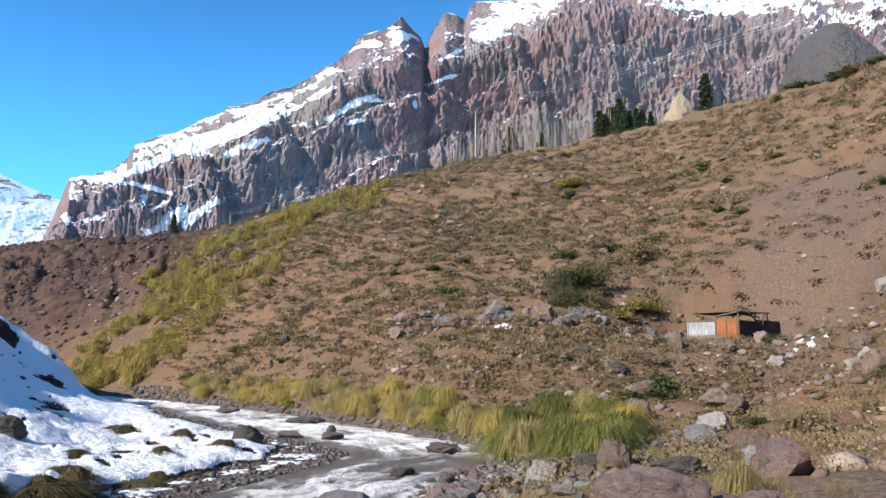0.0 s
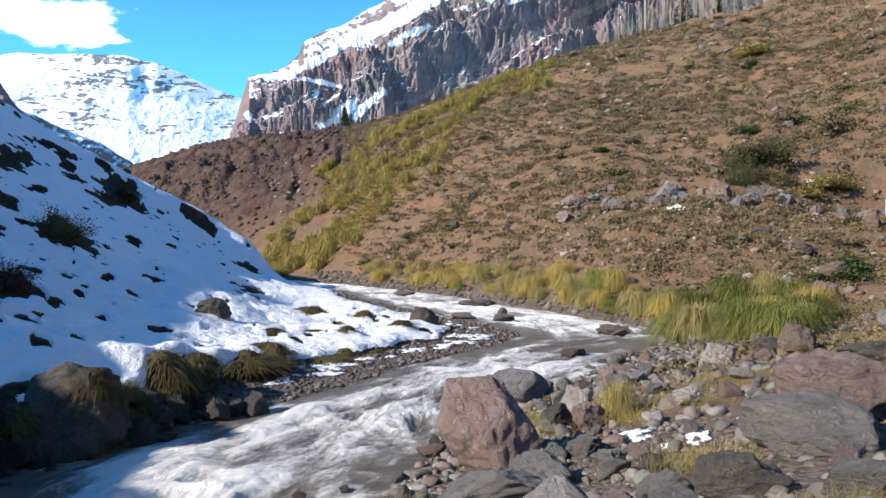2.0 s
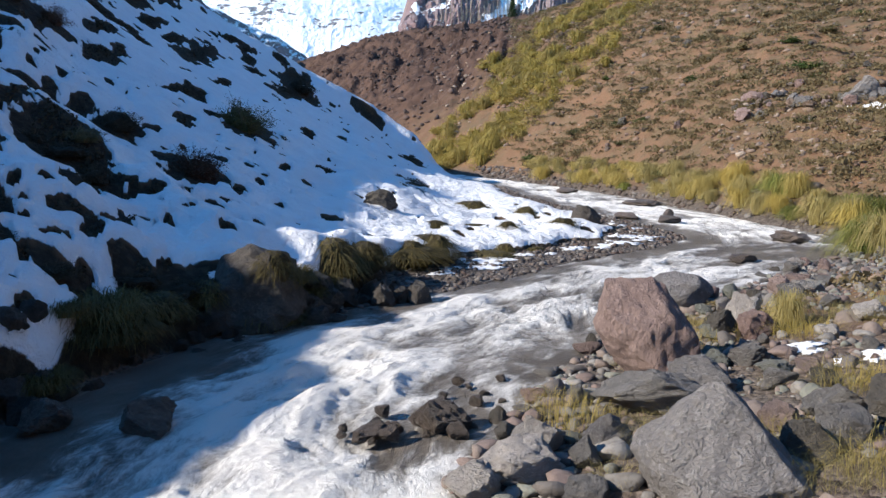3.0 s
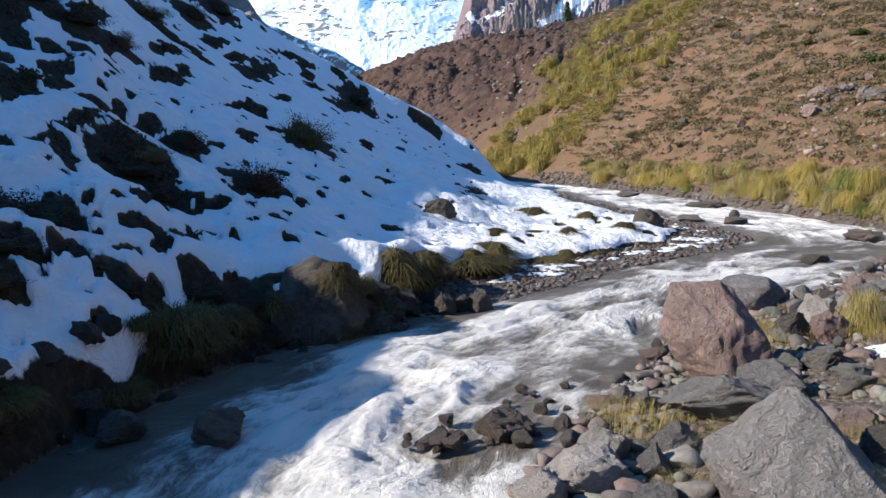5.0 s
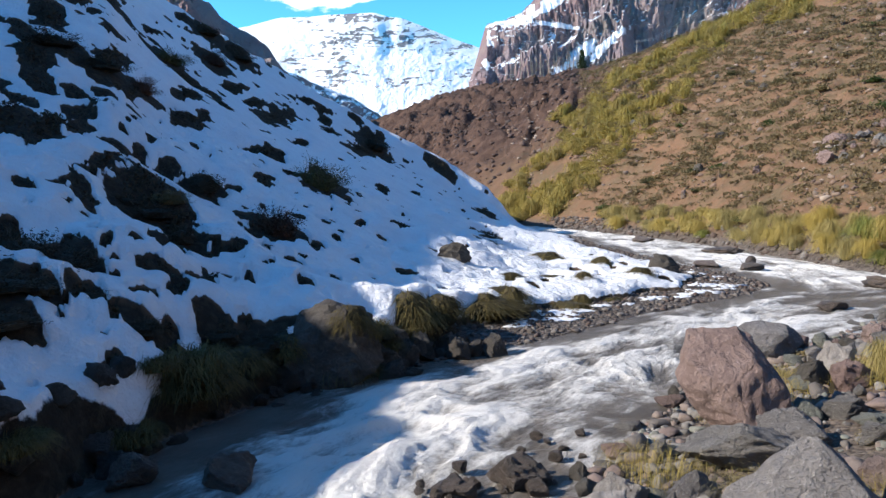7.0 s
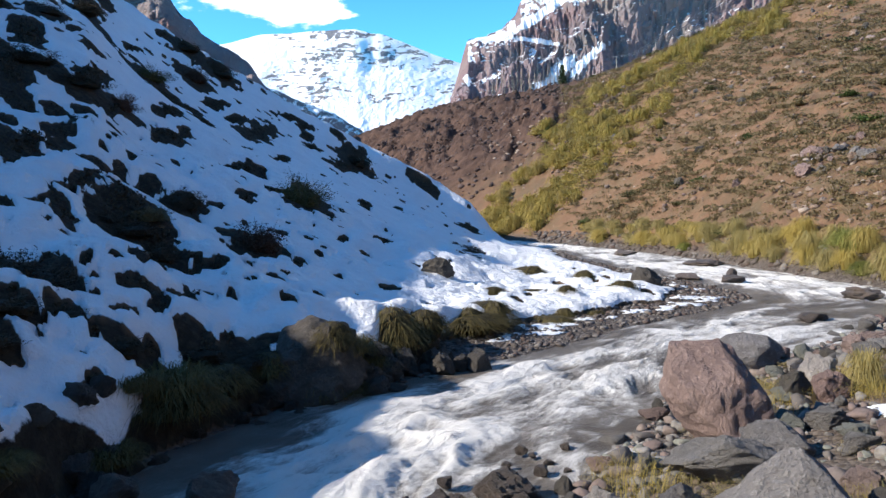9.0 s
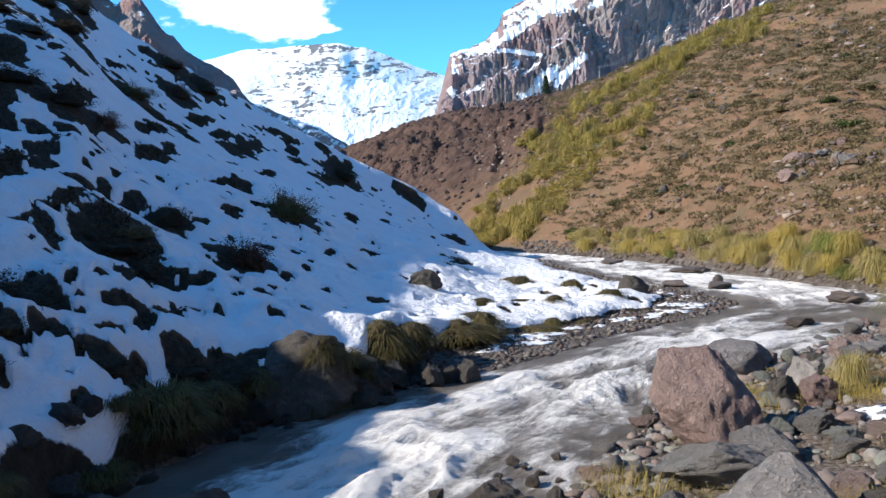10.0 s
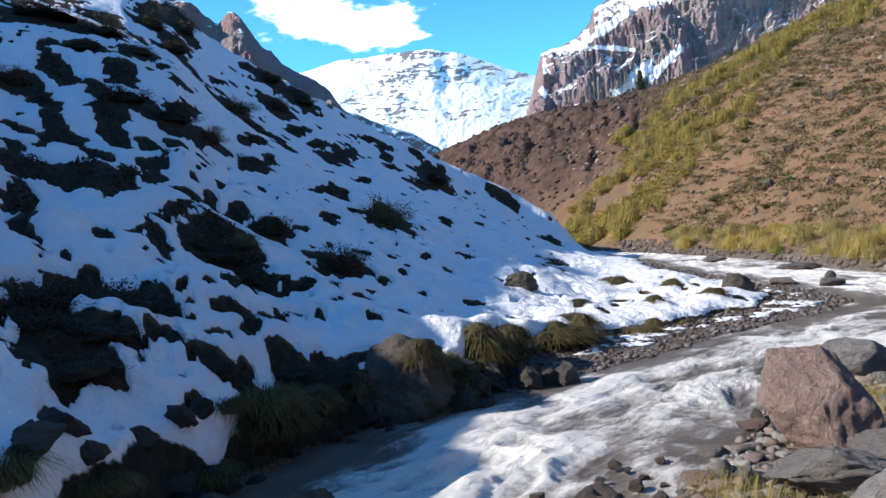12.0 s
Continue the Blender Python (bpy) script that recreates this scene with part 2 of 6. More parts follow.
def ground_material():
    m, k, b = material("valley_ground")
    pos = k.add("ShaderNodeNewGeometry").outputs["Position"]
    big, mid, fine, grit = k.noise(0.12, 4, 0.6, pos), k.noise(0.9, 5, 0.6, pos), k.noise(6.0, 6, 0.65, pos), k.noise(30.0, 4, 0.7, pos)
    # ochre-brown soil of the sunny slope
    soil = k.mix(k.ramp(big, 0.35, 0.65), (0.205, 0.116, 0.067), (0.158, 0.094, 0.057))
    soil = k.mix(k.ramp(mid, 0.4, 0.7), soil, (0.235, 0.143, 0.087))
    soil = k.mix(k.math("MULTIPLY", k.ramp(fine, 0.5, 0.75), 0.55), soil, (0.085, 0.058, 0.038))
    # dry tufts and lichen-coloured patches
    tuft = k.math("MULTIPLY", k.ramp(k.math("ADD", k.math("MULTIPLY", k.noise(0.45, 4, 0.65, pos), 0.55), k.math("MULTIPLY", k.noise(2.2, 6, 0.72, pos), 0.45)), 0.455, 0.57), k.attr("growth"))
    soil = k.mix(k.math("MULTIPLY", tuft, 0.85), soil, k.mix(k.ramp(fine, 0.4, 0.65), (0.095, 0.074, 0.042), (0.16, 0.122, 0.072)))
    # purple-grey scree
    scree = k.mix(k.ramp(fine, 0.35, 0.7), (0.115, 0.078, 0.060), (0.20, 0.132, 0.098))
    scree = k.mix(k.math("MULTIPLY", k.ramp(k.noise(2.0, 6, 0.7, pos), 0.48, 0.62), 0.6), scree, (0.14, 0.105, 0.06))
    soil = k.mix(k.ramp(k.math("ADD", k.attr("scree"), k.math("MULTIPLY", k.math("SUBTRACT", mid, 0.5), 1.5)), 0.25, 0.8), soil, scree)
    # dark red-brown bluff
    coarse = k.noise(0.3, 6, 0.68, pos)
    bluff = k.mix(k.ramp(coarse, 0.38, 0.64), (0.052, 0.030, 0.023), (0.108, 0.065, 0.047))
    soil = k.mix(k.attr("bluff"), soil, bluff)
    # wet stony bed and gravel bar
    peb = k.add("ShaderNodeTexVoronoi", Scale=14.0, Vector=pos)
    gravel = k.mix(k.add("ShaderNodeSeparateColor", _0=peb.outputs["Color"]).outputs[0], (0.055, 0.045, 0.04), (0.17, 0.145, 0.13))
    soil = k.mix(k.attr("gravel"), soil, gravel)
    peat = k.mix(k.ramp(fine, 0.4, 0.7), (0.026, 0.020, 0.014), (0.06, 0.047, 0.030))
    soil = k.mix(k.attr("peat"), soil, peat)
    sn = k.math("ADD", k.attr("snow"), k.math("MULTIPLY", k.math("SUBTRACT", k.noise(3.2, 5, 0.65, pos), 0.5), 0.55))
    snow = k.ramp(sn, 0.44, 0.54)
    white = k.mix(k.ramp(mid, 0.3, 0.7), (0.86, 0.87, 0.89), (0.80, 0.81, 0.84))
    k.feed(b, "Base Color", k.mix(snow, soil, white))
    k.feed(b, "Roughness", k.math("SUBTRACT", 0.95, k.math("MULTIPLY", snow, 0.4)))
    b.inputs["Specular IOR Level"].default_value = 0.25
    rough = k.math("ADD", k.math("MULTIPLY", fine, 0.6), k.math("MULTIPLY", grit, 0.25))
    rough = k.math("ADD", rough, k.math("MULTIPLY", k.math("SUBTRACT", 1.0, peb.outputs["Distance"]), k.math("MULTIPLY", k.attr("gravel"), 0.5)))
    rough = k.math("ADD", rough, k.math("MULTIPLY", coarse, k.math("MULTIPLY", k.attr("bluff"), 7.0)))
    h = k.add("ShaderNodeMix", {"data_type": "FLOAT"})
    k.tree.links.new(snow, h.inputs[0])
    k.tree.links.new(rough, h.inputs[2])
    k.tree.links.new(k.math("MULTIPLY", k.noise(2.6, 7, 0.62, pos), 1.5), h.inputs[3])
    bump(k, b, h.outputs[0], 0.7, 0.22)
    return m


def cliff_material(name, a, c, red, pale, dark):
    m, k, b = material(name)
    pos = k.add("ShaderNodeNewGeometry").outputs["Position"]
    band = k.attr("band")
    big, mid, fine = k.noise(0.006, 5, 0.6, pos), k.noise(0.03, 6, 0.65, pos), k.noise(0.15, 6, 0.7, pos)
    streak = k.noise(0.05, 5, 0.6, k.scaled(pos, (1.0, 1.0, 0.12)))
    rock = k.mix(k.ramp(big, 0.4, 0.62), a, c)
    rock = k.mix(k.ramp(k.math("ADD", band, k.math("MULTIPLY", k.math("SUBTRACT", mid, 0.5), 0.8)), 0.35, 0.75), rock, red)
    rock = k.mix(k.math("MULTIPLY", k.ramp(k.noise(0.009, 4, 0.6, k.scaled(pos, (1.0, 1.0, 1.6))), 0.54, 0.66), 0.55), rock, tuple(v * f for v, f in zip(pale, (0.62, 0.72, 0.68))))
    rock = k.mix(k.math("MULTIPLY", k.ramp(mid, 0.5, 0.7), 0.6), rock, pale)
    rock = k.mix(k.math("MULTIPLY", k.ramp(streak, 0.5, 0.72), 0.4), rock, dark)
    sn = k.math("ADD", k.attr("snow"), k.math("MULTIPLY", k.math("SUBTRACT", k.noise(0.03, 8, 0.75, pos), 0.5), 1.7))
    snow = k.ramp(sn, 0.46, 0.56)
    k.feed(b, "Base Color", k.mix(snow, rock, (0.88, 0.89, 0.92)))
    b.inputs["Roughness"].default_value = 0.9
    b.inputs["Specular IOR Level"].default_value = 0.2
    relief = k.math("ADD", k.math("MULTIPLY", fine, 0.9), k.math("MULTIPLY", mid, 1.6))
    bump(k, b, k.math("MULTIPLY", relief, k.math("SUBTRACT", 1.0, k.math("MULTIPLY", snow, 0.8))), 0.8, 10.0)
    return m


def water_material():
    m, k, b = material("glacial_water")
    uv = k.add("ShaderNodeAttribute", {"attribute_name": "flow"}).outputs["Vector"]
    pos = k.add("ShaderNodeNewGeometry").outputs["Position"]
    rapid = k.attr("rapid")
    warp = k.add("ShaderNodeTexNoise", Scale=0.7, Detail=3.0, Vector=pos).outputs["Color"]
    v = k.add("ShaderNodeVectorMath", {"operation": "MULTIPLY_ADD"}, _0=warp, _1=(0.7, 0.7, 0.0), _2=uv).outputs[0]
    long_ = k.noise(1.0, 7, 0.62, k.scaled(v, (0.55, 2.0, 1.0)))
    lace = k.noise(6.5, 9, 0.80, k.scaled(v, (0.55, 1.25, 1.0)), 0.35)
    f = k.math("ADD", k.math("ADD", long_, k.math("MULTIPLY", k.math("SUBTRACT", lace, 0.5), 1.0)), k.math("MULTIPLY", k.math("SUBTRACT", rapid, 0.5), 0.65))
    f = k.math("ADD", f, k.math("MULTIPLY", k.attr("crest"), 0.5))
    fleck = k.noise(22.0, 6, 0.75, k.scaled(v, (0.45, 1.2, 1.0)), 0.3)
    f = k.math("ADD", f, k.math("MULTIPLY", k.math("SUBTRACT", fleck, 0.5), 0.4))
    foam = k.ramp(f, 0.36, 0.90)
    murk = k.mix(k.ramp(k.noise(0.8, 4, 0.6, v), 0.35, 0.7), (0.11, 0.095, 0.082), (0.20, 0.175, 0.152))
    k.feed(b, "Base Color", k.mix(foam, murk, (0.82, 0.80, 0.775)))
    k.feed(b, "Roughness", k.math("ADD", 0.32, k.math("MULTIPLY", foam, 0.45)))
    b.inputs["IOR"].default_value = 1.33
    b.inputs["Specular IOR Level"].default_value = 0.35
    h = k.math("ADD", k.math("MULTIPLY", k.noise(2.2, 5, 0.6, k.scaled(v, (0.7, 1.3, 1.0))), 0.8), k.math("MULTIPLY", lace, 0.5))
    h = k.math("ADD", h, k.math("MULTIPLY", fleck, 0.6))
    bump(k, b, h, 0.75, 0.16)
    return m


GROUND, WATER = ground_material(), water_material()
CLIFF = cliff_material("cliff_rock", (0.292, 0.219, 0.226), (0.29, 0.248, 0.24), (0.28, 0.18, 0.176), (0.358, 0.29, 0.255), (0.175, 0.15, 0.164))
DARK_CLIFF = cliff_material("slate_shoulder_rock", (0.105, 0.095, 0.095), (0.125, 0.115, 0.112), (0.12, 0.10, 0.095), (0.145, 0.13, 0.12), (0.08, 0.074, 0.076))
FAR_CLIFF = cliff_material("grey_volcanic_rock", (0.22, 0.22, 0.24), (0.26, 0.255, 0.265), (0.25, 0.225, 0.225), (0.30, 0.29, 0.29), (0.17, 0.17, 0.19))

# ---- where the larger things lie ----
# boulders by the track and below the scree: plan place, width, height
SLOPE_BOULDERS = [(23.9, 38.2, 1.54, 1.21), (26.6, 37.5, 1.45, 1.01), (26.9, 39.4, 0.74, 0.63), (29.7, 30.1, 0.62, 0.62), (35.5, 18.4, 2.3, 2.3), (29.9, 19.9, 1.22, 0.87),
                  (28.1, 28.3, 0.97, 0.78), (24.2, 12.6, 1.38, 0.93)]
# boulders of the right bank: plan place, width, height
BANK_BOULDERS = [(3.27, 9.11, 1.32, 0.9), (5.12, 13.11, 1.28, 0.61), (2.72, 7.48, 1.19, 0.5), (2.45, 5.37, 1.34, 0.7), (2.77, 10.38, 0.44, 0.19), (5.2, 10.98, 0.68, 0.54),
                 (4.88, 9.89, 0.5, 0.38), (7.49, 14.22, 0.55, 0.36), (8.34, 15.14, 0.55, 0.32), (4.55, 10.34, 0.45, 0.24), (3.9, 8.79, 0.49, 0.27), (4.24, 8.62, 0.51, 0.29),
                 (3.42, 7.93, 0.83, 0.35), (1.63, 8.31, 0.32, 0.21), (1.33, 6.78, 0.63, 0.38), (1.09, 6.2, 0.83, 0.38), (0.71, 5.94, 0.58, 0.31), (1.67, 6.22, 0.29, 0.28),
                 (1.95, 6.53, 0.41, 0.35), (1.54, 5.55, 0.49, 0.21), (3.34, 6.2, 0.38, 0.25), (3.15, 5.37, 0.48, 0.32)]
# boulders of the stony beach: plan place, width, height
BEACH_BOULDERS = [(6.58, 7.27, 1.73, 0.69), (8.76, 8.91, 1.06, 0.42), (5.76, 6.61, 1.54, 0.62), (13.02, 18.95, 1.15, 0.46), (9.63, 13.72, 0.97, 0.55), (11.2, 14.12, 0.98, 0.46),
                  (12.59, 14.78, 0.35, 0.38), (10.64, 11.77, 0.59, 0.28), (7.73, 13.64, 0.68, 0.35), (6.36, 9.65, 0.68, 0.27), (4.7, 4.83, 0.65, 0.33), (4.22, 5.64, 0.86, 0.34),
                  (3.94, 6.35, 0.56, 0.32), (7.46, 6.87, 0.49, 0.24), (7.61, 6.47, 0.57, 0.23), (14.12, 13.65, 0.84, 0.56), (13.93, 22.92, 1.34, 0.54), (7.66, 10.18, 0.5, 0.2),
                  (3.54, 5.6, 0.61, 0.33), (4.28, 8.07, 0.44, 0.18), (4.54, 7.92, 0.3, 0.19), (4.68, 10.33, 0.5, 0.4), (1.17, 7.66, 0.24, 0.32)]
# rocks that stand in the stream: plan place, width, height
STREAM_ROCKS = [(0.53, 7.53, 0.65, 0.33), (-0.13, 7.32, 0.39, 0.16), (-0.03, 7.98, 0.21, 0.12), (-2.34, 7.56, 0.76, 0.35), (12.35, 23.11, 1.36, 0.4), (10.78, 29.05, 1.04, 0.39),
                (9.75, 31.05, 1.39, 0.27), (12.38, 23.11, 1.12, 0.35), (8.95, 19.05, 0.76, 0.26), (-3.34, 7.68, 0.68, 0.3), (11.2, 48.5, 1.7, 0.4), (12.77, 37.89, 1.9, 0.4), (11.63, 31.41, 0.6, 0.39)]
# rocks of the snowy bank: plan place, width, height
SNOW_BANK_ROCKS = [(-1.98, 12.13, 1.51, 0.87), (-0.97, 13, 0.66, 0.47), (-0.11, 23.09, 1.04, 0.61), (6.87, 26.27, 1.13, 0.61), (10.28, 50.57, 2.13, 0.98), (-4.53, 7.05, 0.6, 0.3),
                   (-4.5, 6.46, 0.29, 0.22), (-4.4, 6.35, 0.45, 0.25), (-4.31, 7.16, 0.43, 0.25), (-4.36, 6.32, 0.67, 0.3), (-4.17, 7.92, 0.39, 0.25), (-3.96, 8.98, 0.36, 0.25),
                   (-3.77, 9.45, 0.26, 0.2), (-4.07, 8.65, 0.49, 0.25)]
# grass cushions of the snowy bank: plan place, width, height
SNOW_BANK_TUSSOCKS = [(-0.97, 14.37, 1.04, 0.65), (-0.42, 15.29, 1, 0.49), (0.55, 17.51, 0.91, 0.53), (1.19, 18.19, 0.66, 0.64), (1.4, 22.25, 0.9, 0.28), (-1.76, 12.64, 0.65, 0.38),
                      (-2.31, 12.27, 0.36, 0.32), (-2.66, 11.65, 0.61, 0.33), (-3.08, 10.92, 0.67, 0.35), (-3.31, 10.43, 0.64, 0.34), (3.38, 30.31, 1.76, 0.6), (2.75, 23.52, 1.4, 0.39),
                      (3.61, 22.79, 0.75, 0.4), (4.94, 27.44, 0.91, 0.62), (5.46, 23.96, 0.98, 0.39), (1, 19.16, 1.39, 0.45), (0.54, 17.63, 1.78, 0.28), (2.67, 19.33, 1.06, 0.23),
                      (3.13, 20.16, 0.59, 0.31), (4, 20.46, 0.53, 0.19)]
# bare dark islands in the snow, upper part of the hill: plan place, half length, half width, turn
PATCHES_UPPER = [(-25.13, 40.17, 6.9, 1.37, 109), (-22.56, 42.09, 3.5, 1, 111), (-18.5, 32.94, 2.57, 0.65, 119), (-19.56, 39.52, 3.15, 0.58, 113), (-23.98, 50.75, 4.38, 0.81, 109),
                 (-20.9, 47.46, 3.29, 0.69, 102), (-23.81, 55.4, 2.62, 0.97, 103), (-19.98, 57.58, 1.39, 0.27, 98), (-18.91, 59.61, 1.93, 0.44, 81), (-16.95, 60.21, 2.31, 0.52, 87),
                 (-18.83, 48.77, 2.01, 0.28, 98), (-15.89, 26.06, 2.04, 0.48, 131), (-14.27, 27.52, 1.53, 0.6, 116), (-14.05, 25.3, 0.8, 0.36, 123), (-14.38, 22.87, 1.51, 0.35, 132),
                 (-13.27, 21.32, 0.64, 0.24, 141), (-12.46, 22.97, 1.36, 0.47, 129), (-11.39, 21.37, 0.81, 0.43, 132), (-11.87, 24, 0.36, 0.24, 159), (-11.9, 27.06, 2.37, 0.35, 98),
                 (-12.62, 25.99, 0.56, 0.23, 103), (-10.45, 25.6, 1.25, 0.14, 96)]
# bare dark islands in the snow, high part of the hill: plan place, half length, half width, turn
PATCHES_HIGH = [(-10.33, 21.75, 0.92, 0.3, 138), (-9.82, 20.28, 0.57, 0.31, 94), (-10.33, 22.92, 0.41, 0.27, 107), (-14.31, 41.06, 3.93, 0.76, 102), (-10.64, 31.01, 2.09, 0.37, 98),
                (-13.55, 42.45, 3.25, 0.67, 98), (-9.43, 27.32, 1.38, 0.43, 89), (-9.43, 29.27, 0.98, 0.21, 103), (-13.58, 20.22, 0.86, 0.29, 150), (-12.55, 20.35, 0.94, 0.54, 169),
                (-12.11, 18.87, 1.12, 0.21, 126), (-11.09, 19.72, 0.88, 0.26, 154), (-11.7, 17.13, 0.96, 0.29, 129), (-10.6, 16.25, 0.86, 0.49, 107), (-9.75, 16.82, 1.17, 0.47, 118),
                (-9.18, 17.74, 2.05, 0.42, 100), (-10.23, 15.66, 0.77, 0.59, 136), (-9.06, 13.55, 1.59, 0.33, 127), (-7.94, 11.75, 0.69, 0.19, 123), (-8.61, 19.53, 0.48, 0.27, 74),
                (-7.49, 16.35, 1.85, 0.13, 98), (-8.02, 19.3, 1.51, 0.21, 106)]
# bare dark islands in the snow, middle part of the hill: plan place, half length, half width, turn
PATCHES_MID = [(-6.98, 14.19, 0.4, 0.24, 123), (-6.61, 13.73, 0.47, 0.22, 108), (-7.15, 13.76, 0.25, 0.15, 52), (-7.68, 20.59, 0.67, 0.23, 78), (-6.63, 16.64, 1.63, 0.58, 106),
               (-5.63, 15.54, 1.8, 0.4, 105), (-4.91, 13.16, 0.86, 0.21, 103), (-4.7, 14.92, 0.27, 0.11, 159), (-4.72, 14.42, 0.51, 0.12, 60), (-4.3, 14.91, 0.31, 0.12, 53),
               (-5.08, 12.13, 0.16, 0.11, 126), (-5.29, 11.58, 0.32, 0.07, 108), (-4.08, 12.84, 0.87, 0.17, 94), (-4.6, 11.77, 0.34, 0.15, 55), (-4.27, 11.68, 0.47, 0.15, 101),
               (-4.44, 10.78, 0.28, 0.09, 79), (-4.86, 9.98, 0.34, 0.11, 91), (-5.02, 11.25, 0.16, 0.05, 98), (-7.26, 12.95, 0.39, 0.16, 125), (-4.77, 9.14, 0.09, 0.03, 86),
               (-4.34, 9.27, 0.07, 0.04, 97), (-4.45, 9.9, 0.33, 0.08, 106)]
# bare dark islands in the snow, lower part of the hill: plan place, half length, half width, turn
PATCHES_FOOT = [(-3.8, 9.92, 0.25, 0.1, 90), (-3.66, 9.95, 0.29, 0.09, 69), (-4.24, 14.89, 0.25, 0.15, 41), (-3.88, 15.7, 0.28, 0.04, 65), (-3.54, 14.47, 0.19, 0.05, 65),
                (-4.75, 17.93, 0.48, 0.11, 102), (-6.05, 24.33, 0.87, 0.19, 95), (-3.48, 18.93, 0.72, 0.2, 96), (-3.32, 16.7, 0.6, 0.13, 88), (-2.66, 19.53, 0.32, 0.1, 88),
                (-3.76, 29.49, 0.86, 0.2, 95), (-3.12, 24.78, 0.51, 0.15, 85), (-2.45, 24.24, 0.36, 0.16, 92), (-2.02, 26.97, 1.14, 0.25, 85), (-4.3, 44.07, 1.79, 0.37, 92),
                (-11.89, 51.5, 4.84, 0.82, 91), (-11.96, 40.15, 3.04, 0.46, 100), (-10.73, 62.62, 1.86, 0.41, 83), (-10.18, 60.37, 1.57, 0.45, 86), (-11.95, 62, 2.29, 0.5, 69),
                (-8.78, 66.88, 1.23, 0.69, 73), (-7.08, 65.74, 2.31, 0.79, 75)]
# bare dark islands in the snow, outer part of the hill: plan place, half length, half width, turn
PATCHES_RIM = [(-7.22, 58.44, 3.35, 0.67, 79), (-7.25, 28.6, 1.76, 0.37, 87), (-6.76, 29.71, 1.06, 0.18, 94), (-10.17, 41.14, 2.7, 0.26, 97), (-9.73, 35.12, 1.27, 0.21, 103),
               (-9.58, 47.1, 2.78, 0.32, 91), (-9.39, 57.88, 1.69, 0.44, 88), (-5.2, 30.63, 3.05, 0.66, 97), (-5.86, 27.33, 1.38, 0.23, 90), (-1.61, 68.64, 1.71, 1.13, 18),
               (1.9, 60, 3.0, 0.9, 84), (1.53, 39.28, 3.86, 0.75, 92), (-1.36, 19.97, 0.42, 0.28, 115), (-14.68, 51.63, 2.22, 0.48, 86), (-13.31, 51.31, 2.2, 0.32, 87),
               (-9.58, 15.83, 0.56, 0.43, 121), (-3.74, 13.48, 0.55, 0.09, 95), (-3.25, 11.76, 0.25, 0.05, 97)]
# larger shrubs of the snowy hill: plan place, width, height
HILL_SHRUBS = [(-4.53, 19.22, 1.31, 1), (-4.97, 27.49, 1.83, 1.464), (-16, 43.88, 2.2, 1.16), (-16.61, 53.67, 2.04, 1.4), (-16.38, 59.18, 2.45, 1.11), (-10.52, 26.23, 1.06, 0.78),
               (-6.75, 20.48, 1.03, 0.824), (-6.22, 16.7, 0.77, 0.41), (-11.15, 24.76, 1.47, 0.61), (-15.94, 23.78, 1.05, 0.84), (-17.73, 33.05, 1.99, 0.86), (-16.54, 29.2, 1.48, 0.65),
               (-15.64, 31.69, 1.3, 0.72), (-22.72, 47.95, 1.97, 1.576), (-19.77, 44.21, 2.31, 0.96), (-18.59, 58.45, 2.24, 0.9), (-6.54, 15.27, 0.54, 0.38), (-5.99, 15.25, 0.94, 0.44),
               (-5.27, 14.69, 0.73, 0.584), (-20.41, 32.99, 3.42, 0.73), (-22.52, 52.41, 1.9, 1.42), (-12.6, 24.39, 1.59, 0.85), (-6.81, 62.76, 2.71, 1.47)]
# dense dark bushes of the shaded bank: plan place, width, height
DARK_MASS = [(-6.19, 9.38, 1.12, 0.69), (-6.02, 10.34, 1.1, 0.78), (-5.4, 10.34, 1, 0.51), (-5.81, 8.66, 0.89, 0.52), (-5.3, 8.9, 0.96, 0.31), (-5.12, 9.26, 0.57, 0.35),
             (-5.07, 8.14, 1.06, 0.33), (-4.07, 9.78, 0.64, 0.27), (-4.74, 9.79, 0.47, 0.15), (-3.45, 10.99, 0.67, 0.3), (-2.66, 11.71, 0.61, 0.12), (-3.16, 10.72, 0.82, 0.21),
             (-2.88, 11.28, 0.68, 0.27), (-3.53, 9.87, 0.62, 0.35), (1.05, 31.5, 1.24, 0.4)]
# scraps of snow on the stony beach: plan place, width
SNOW_SCRAPS = [(4.99, 8.83, 0.67), (4.97, 7.92, 0.38), (5.32, 7.94, 0.54), (6.14, 8.13, 0.31), (7.1, 9.33, 0.36), (12.36, 12.66, 0.76), (2.2, 6.2, 0.14), (3.37, 7.69, 0.15),
               (4.93, 8.51, 0.36)]
# scraps of snow along the track: plan place, width
TRACK_SNOW = [(21.35, 44.88, 1.26), (23.42, 36.42, 1.87), (25.56, 39.74, 0.68), (28.75, 34.74, 0.98), (29.36, 30.06, 1.36), (37.31, 36.26, 1.88), (37.88, 35.7, 1.02),
              (35.45, 35.78, 0.55), (33.72, 25.74, 1.38), (30.26, 22.61, 0.87), (30.5, 23.38, 0.83), (34.82, 36.32, 0.91), (34.4, 39.2, 1.1), (23.91, 39.63, 0.67),
              (20.27, 20.08, 0.56)]
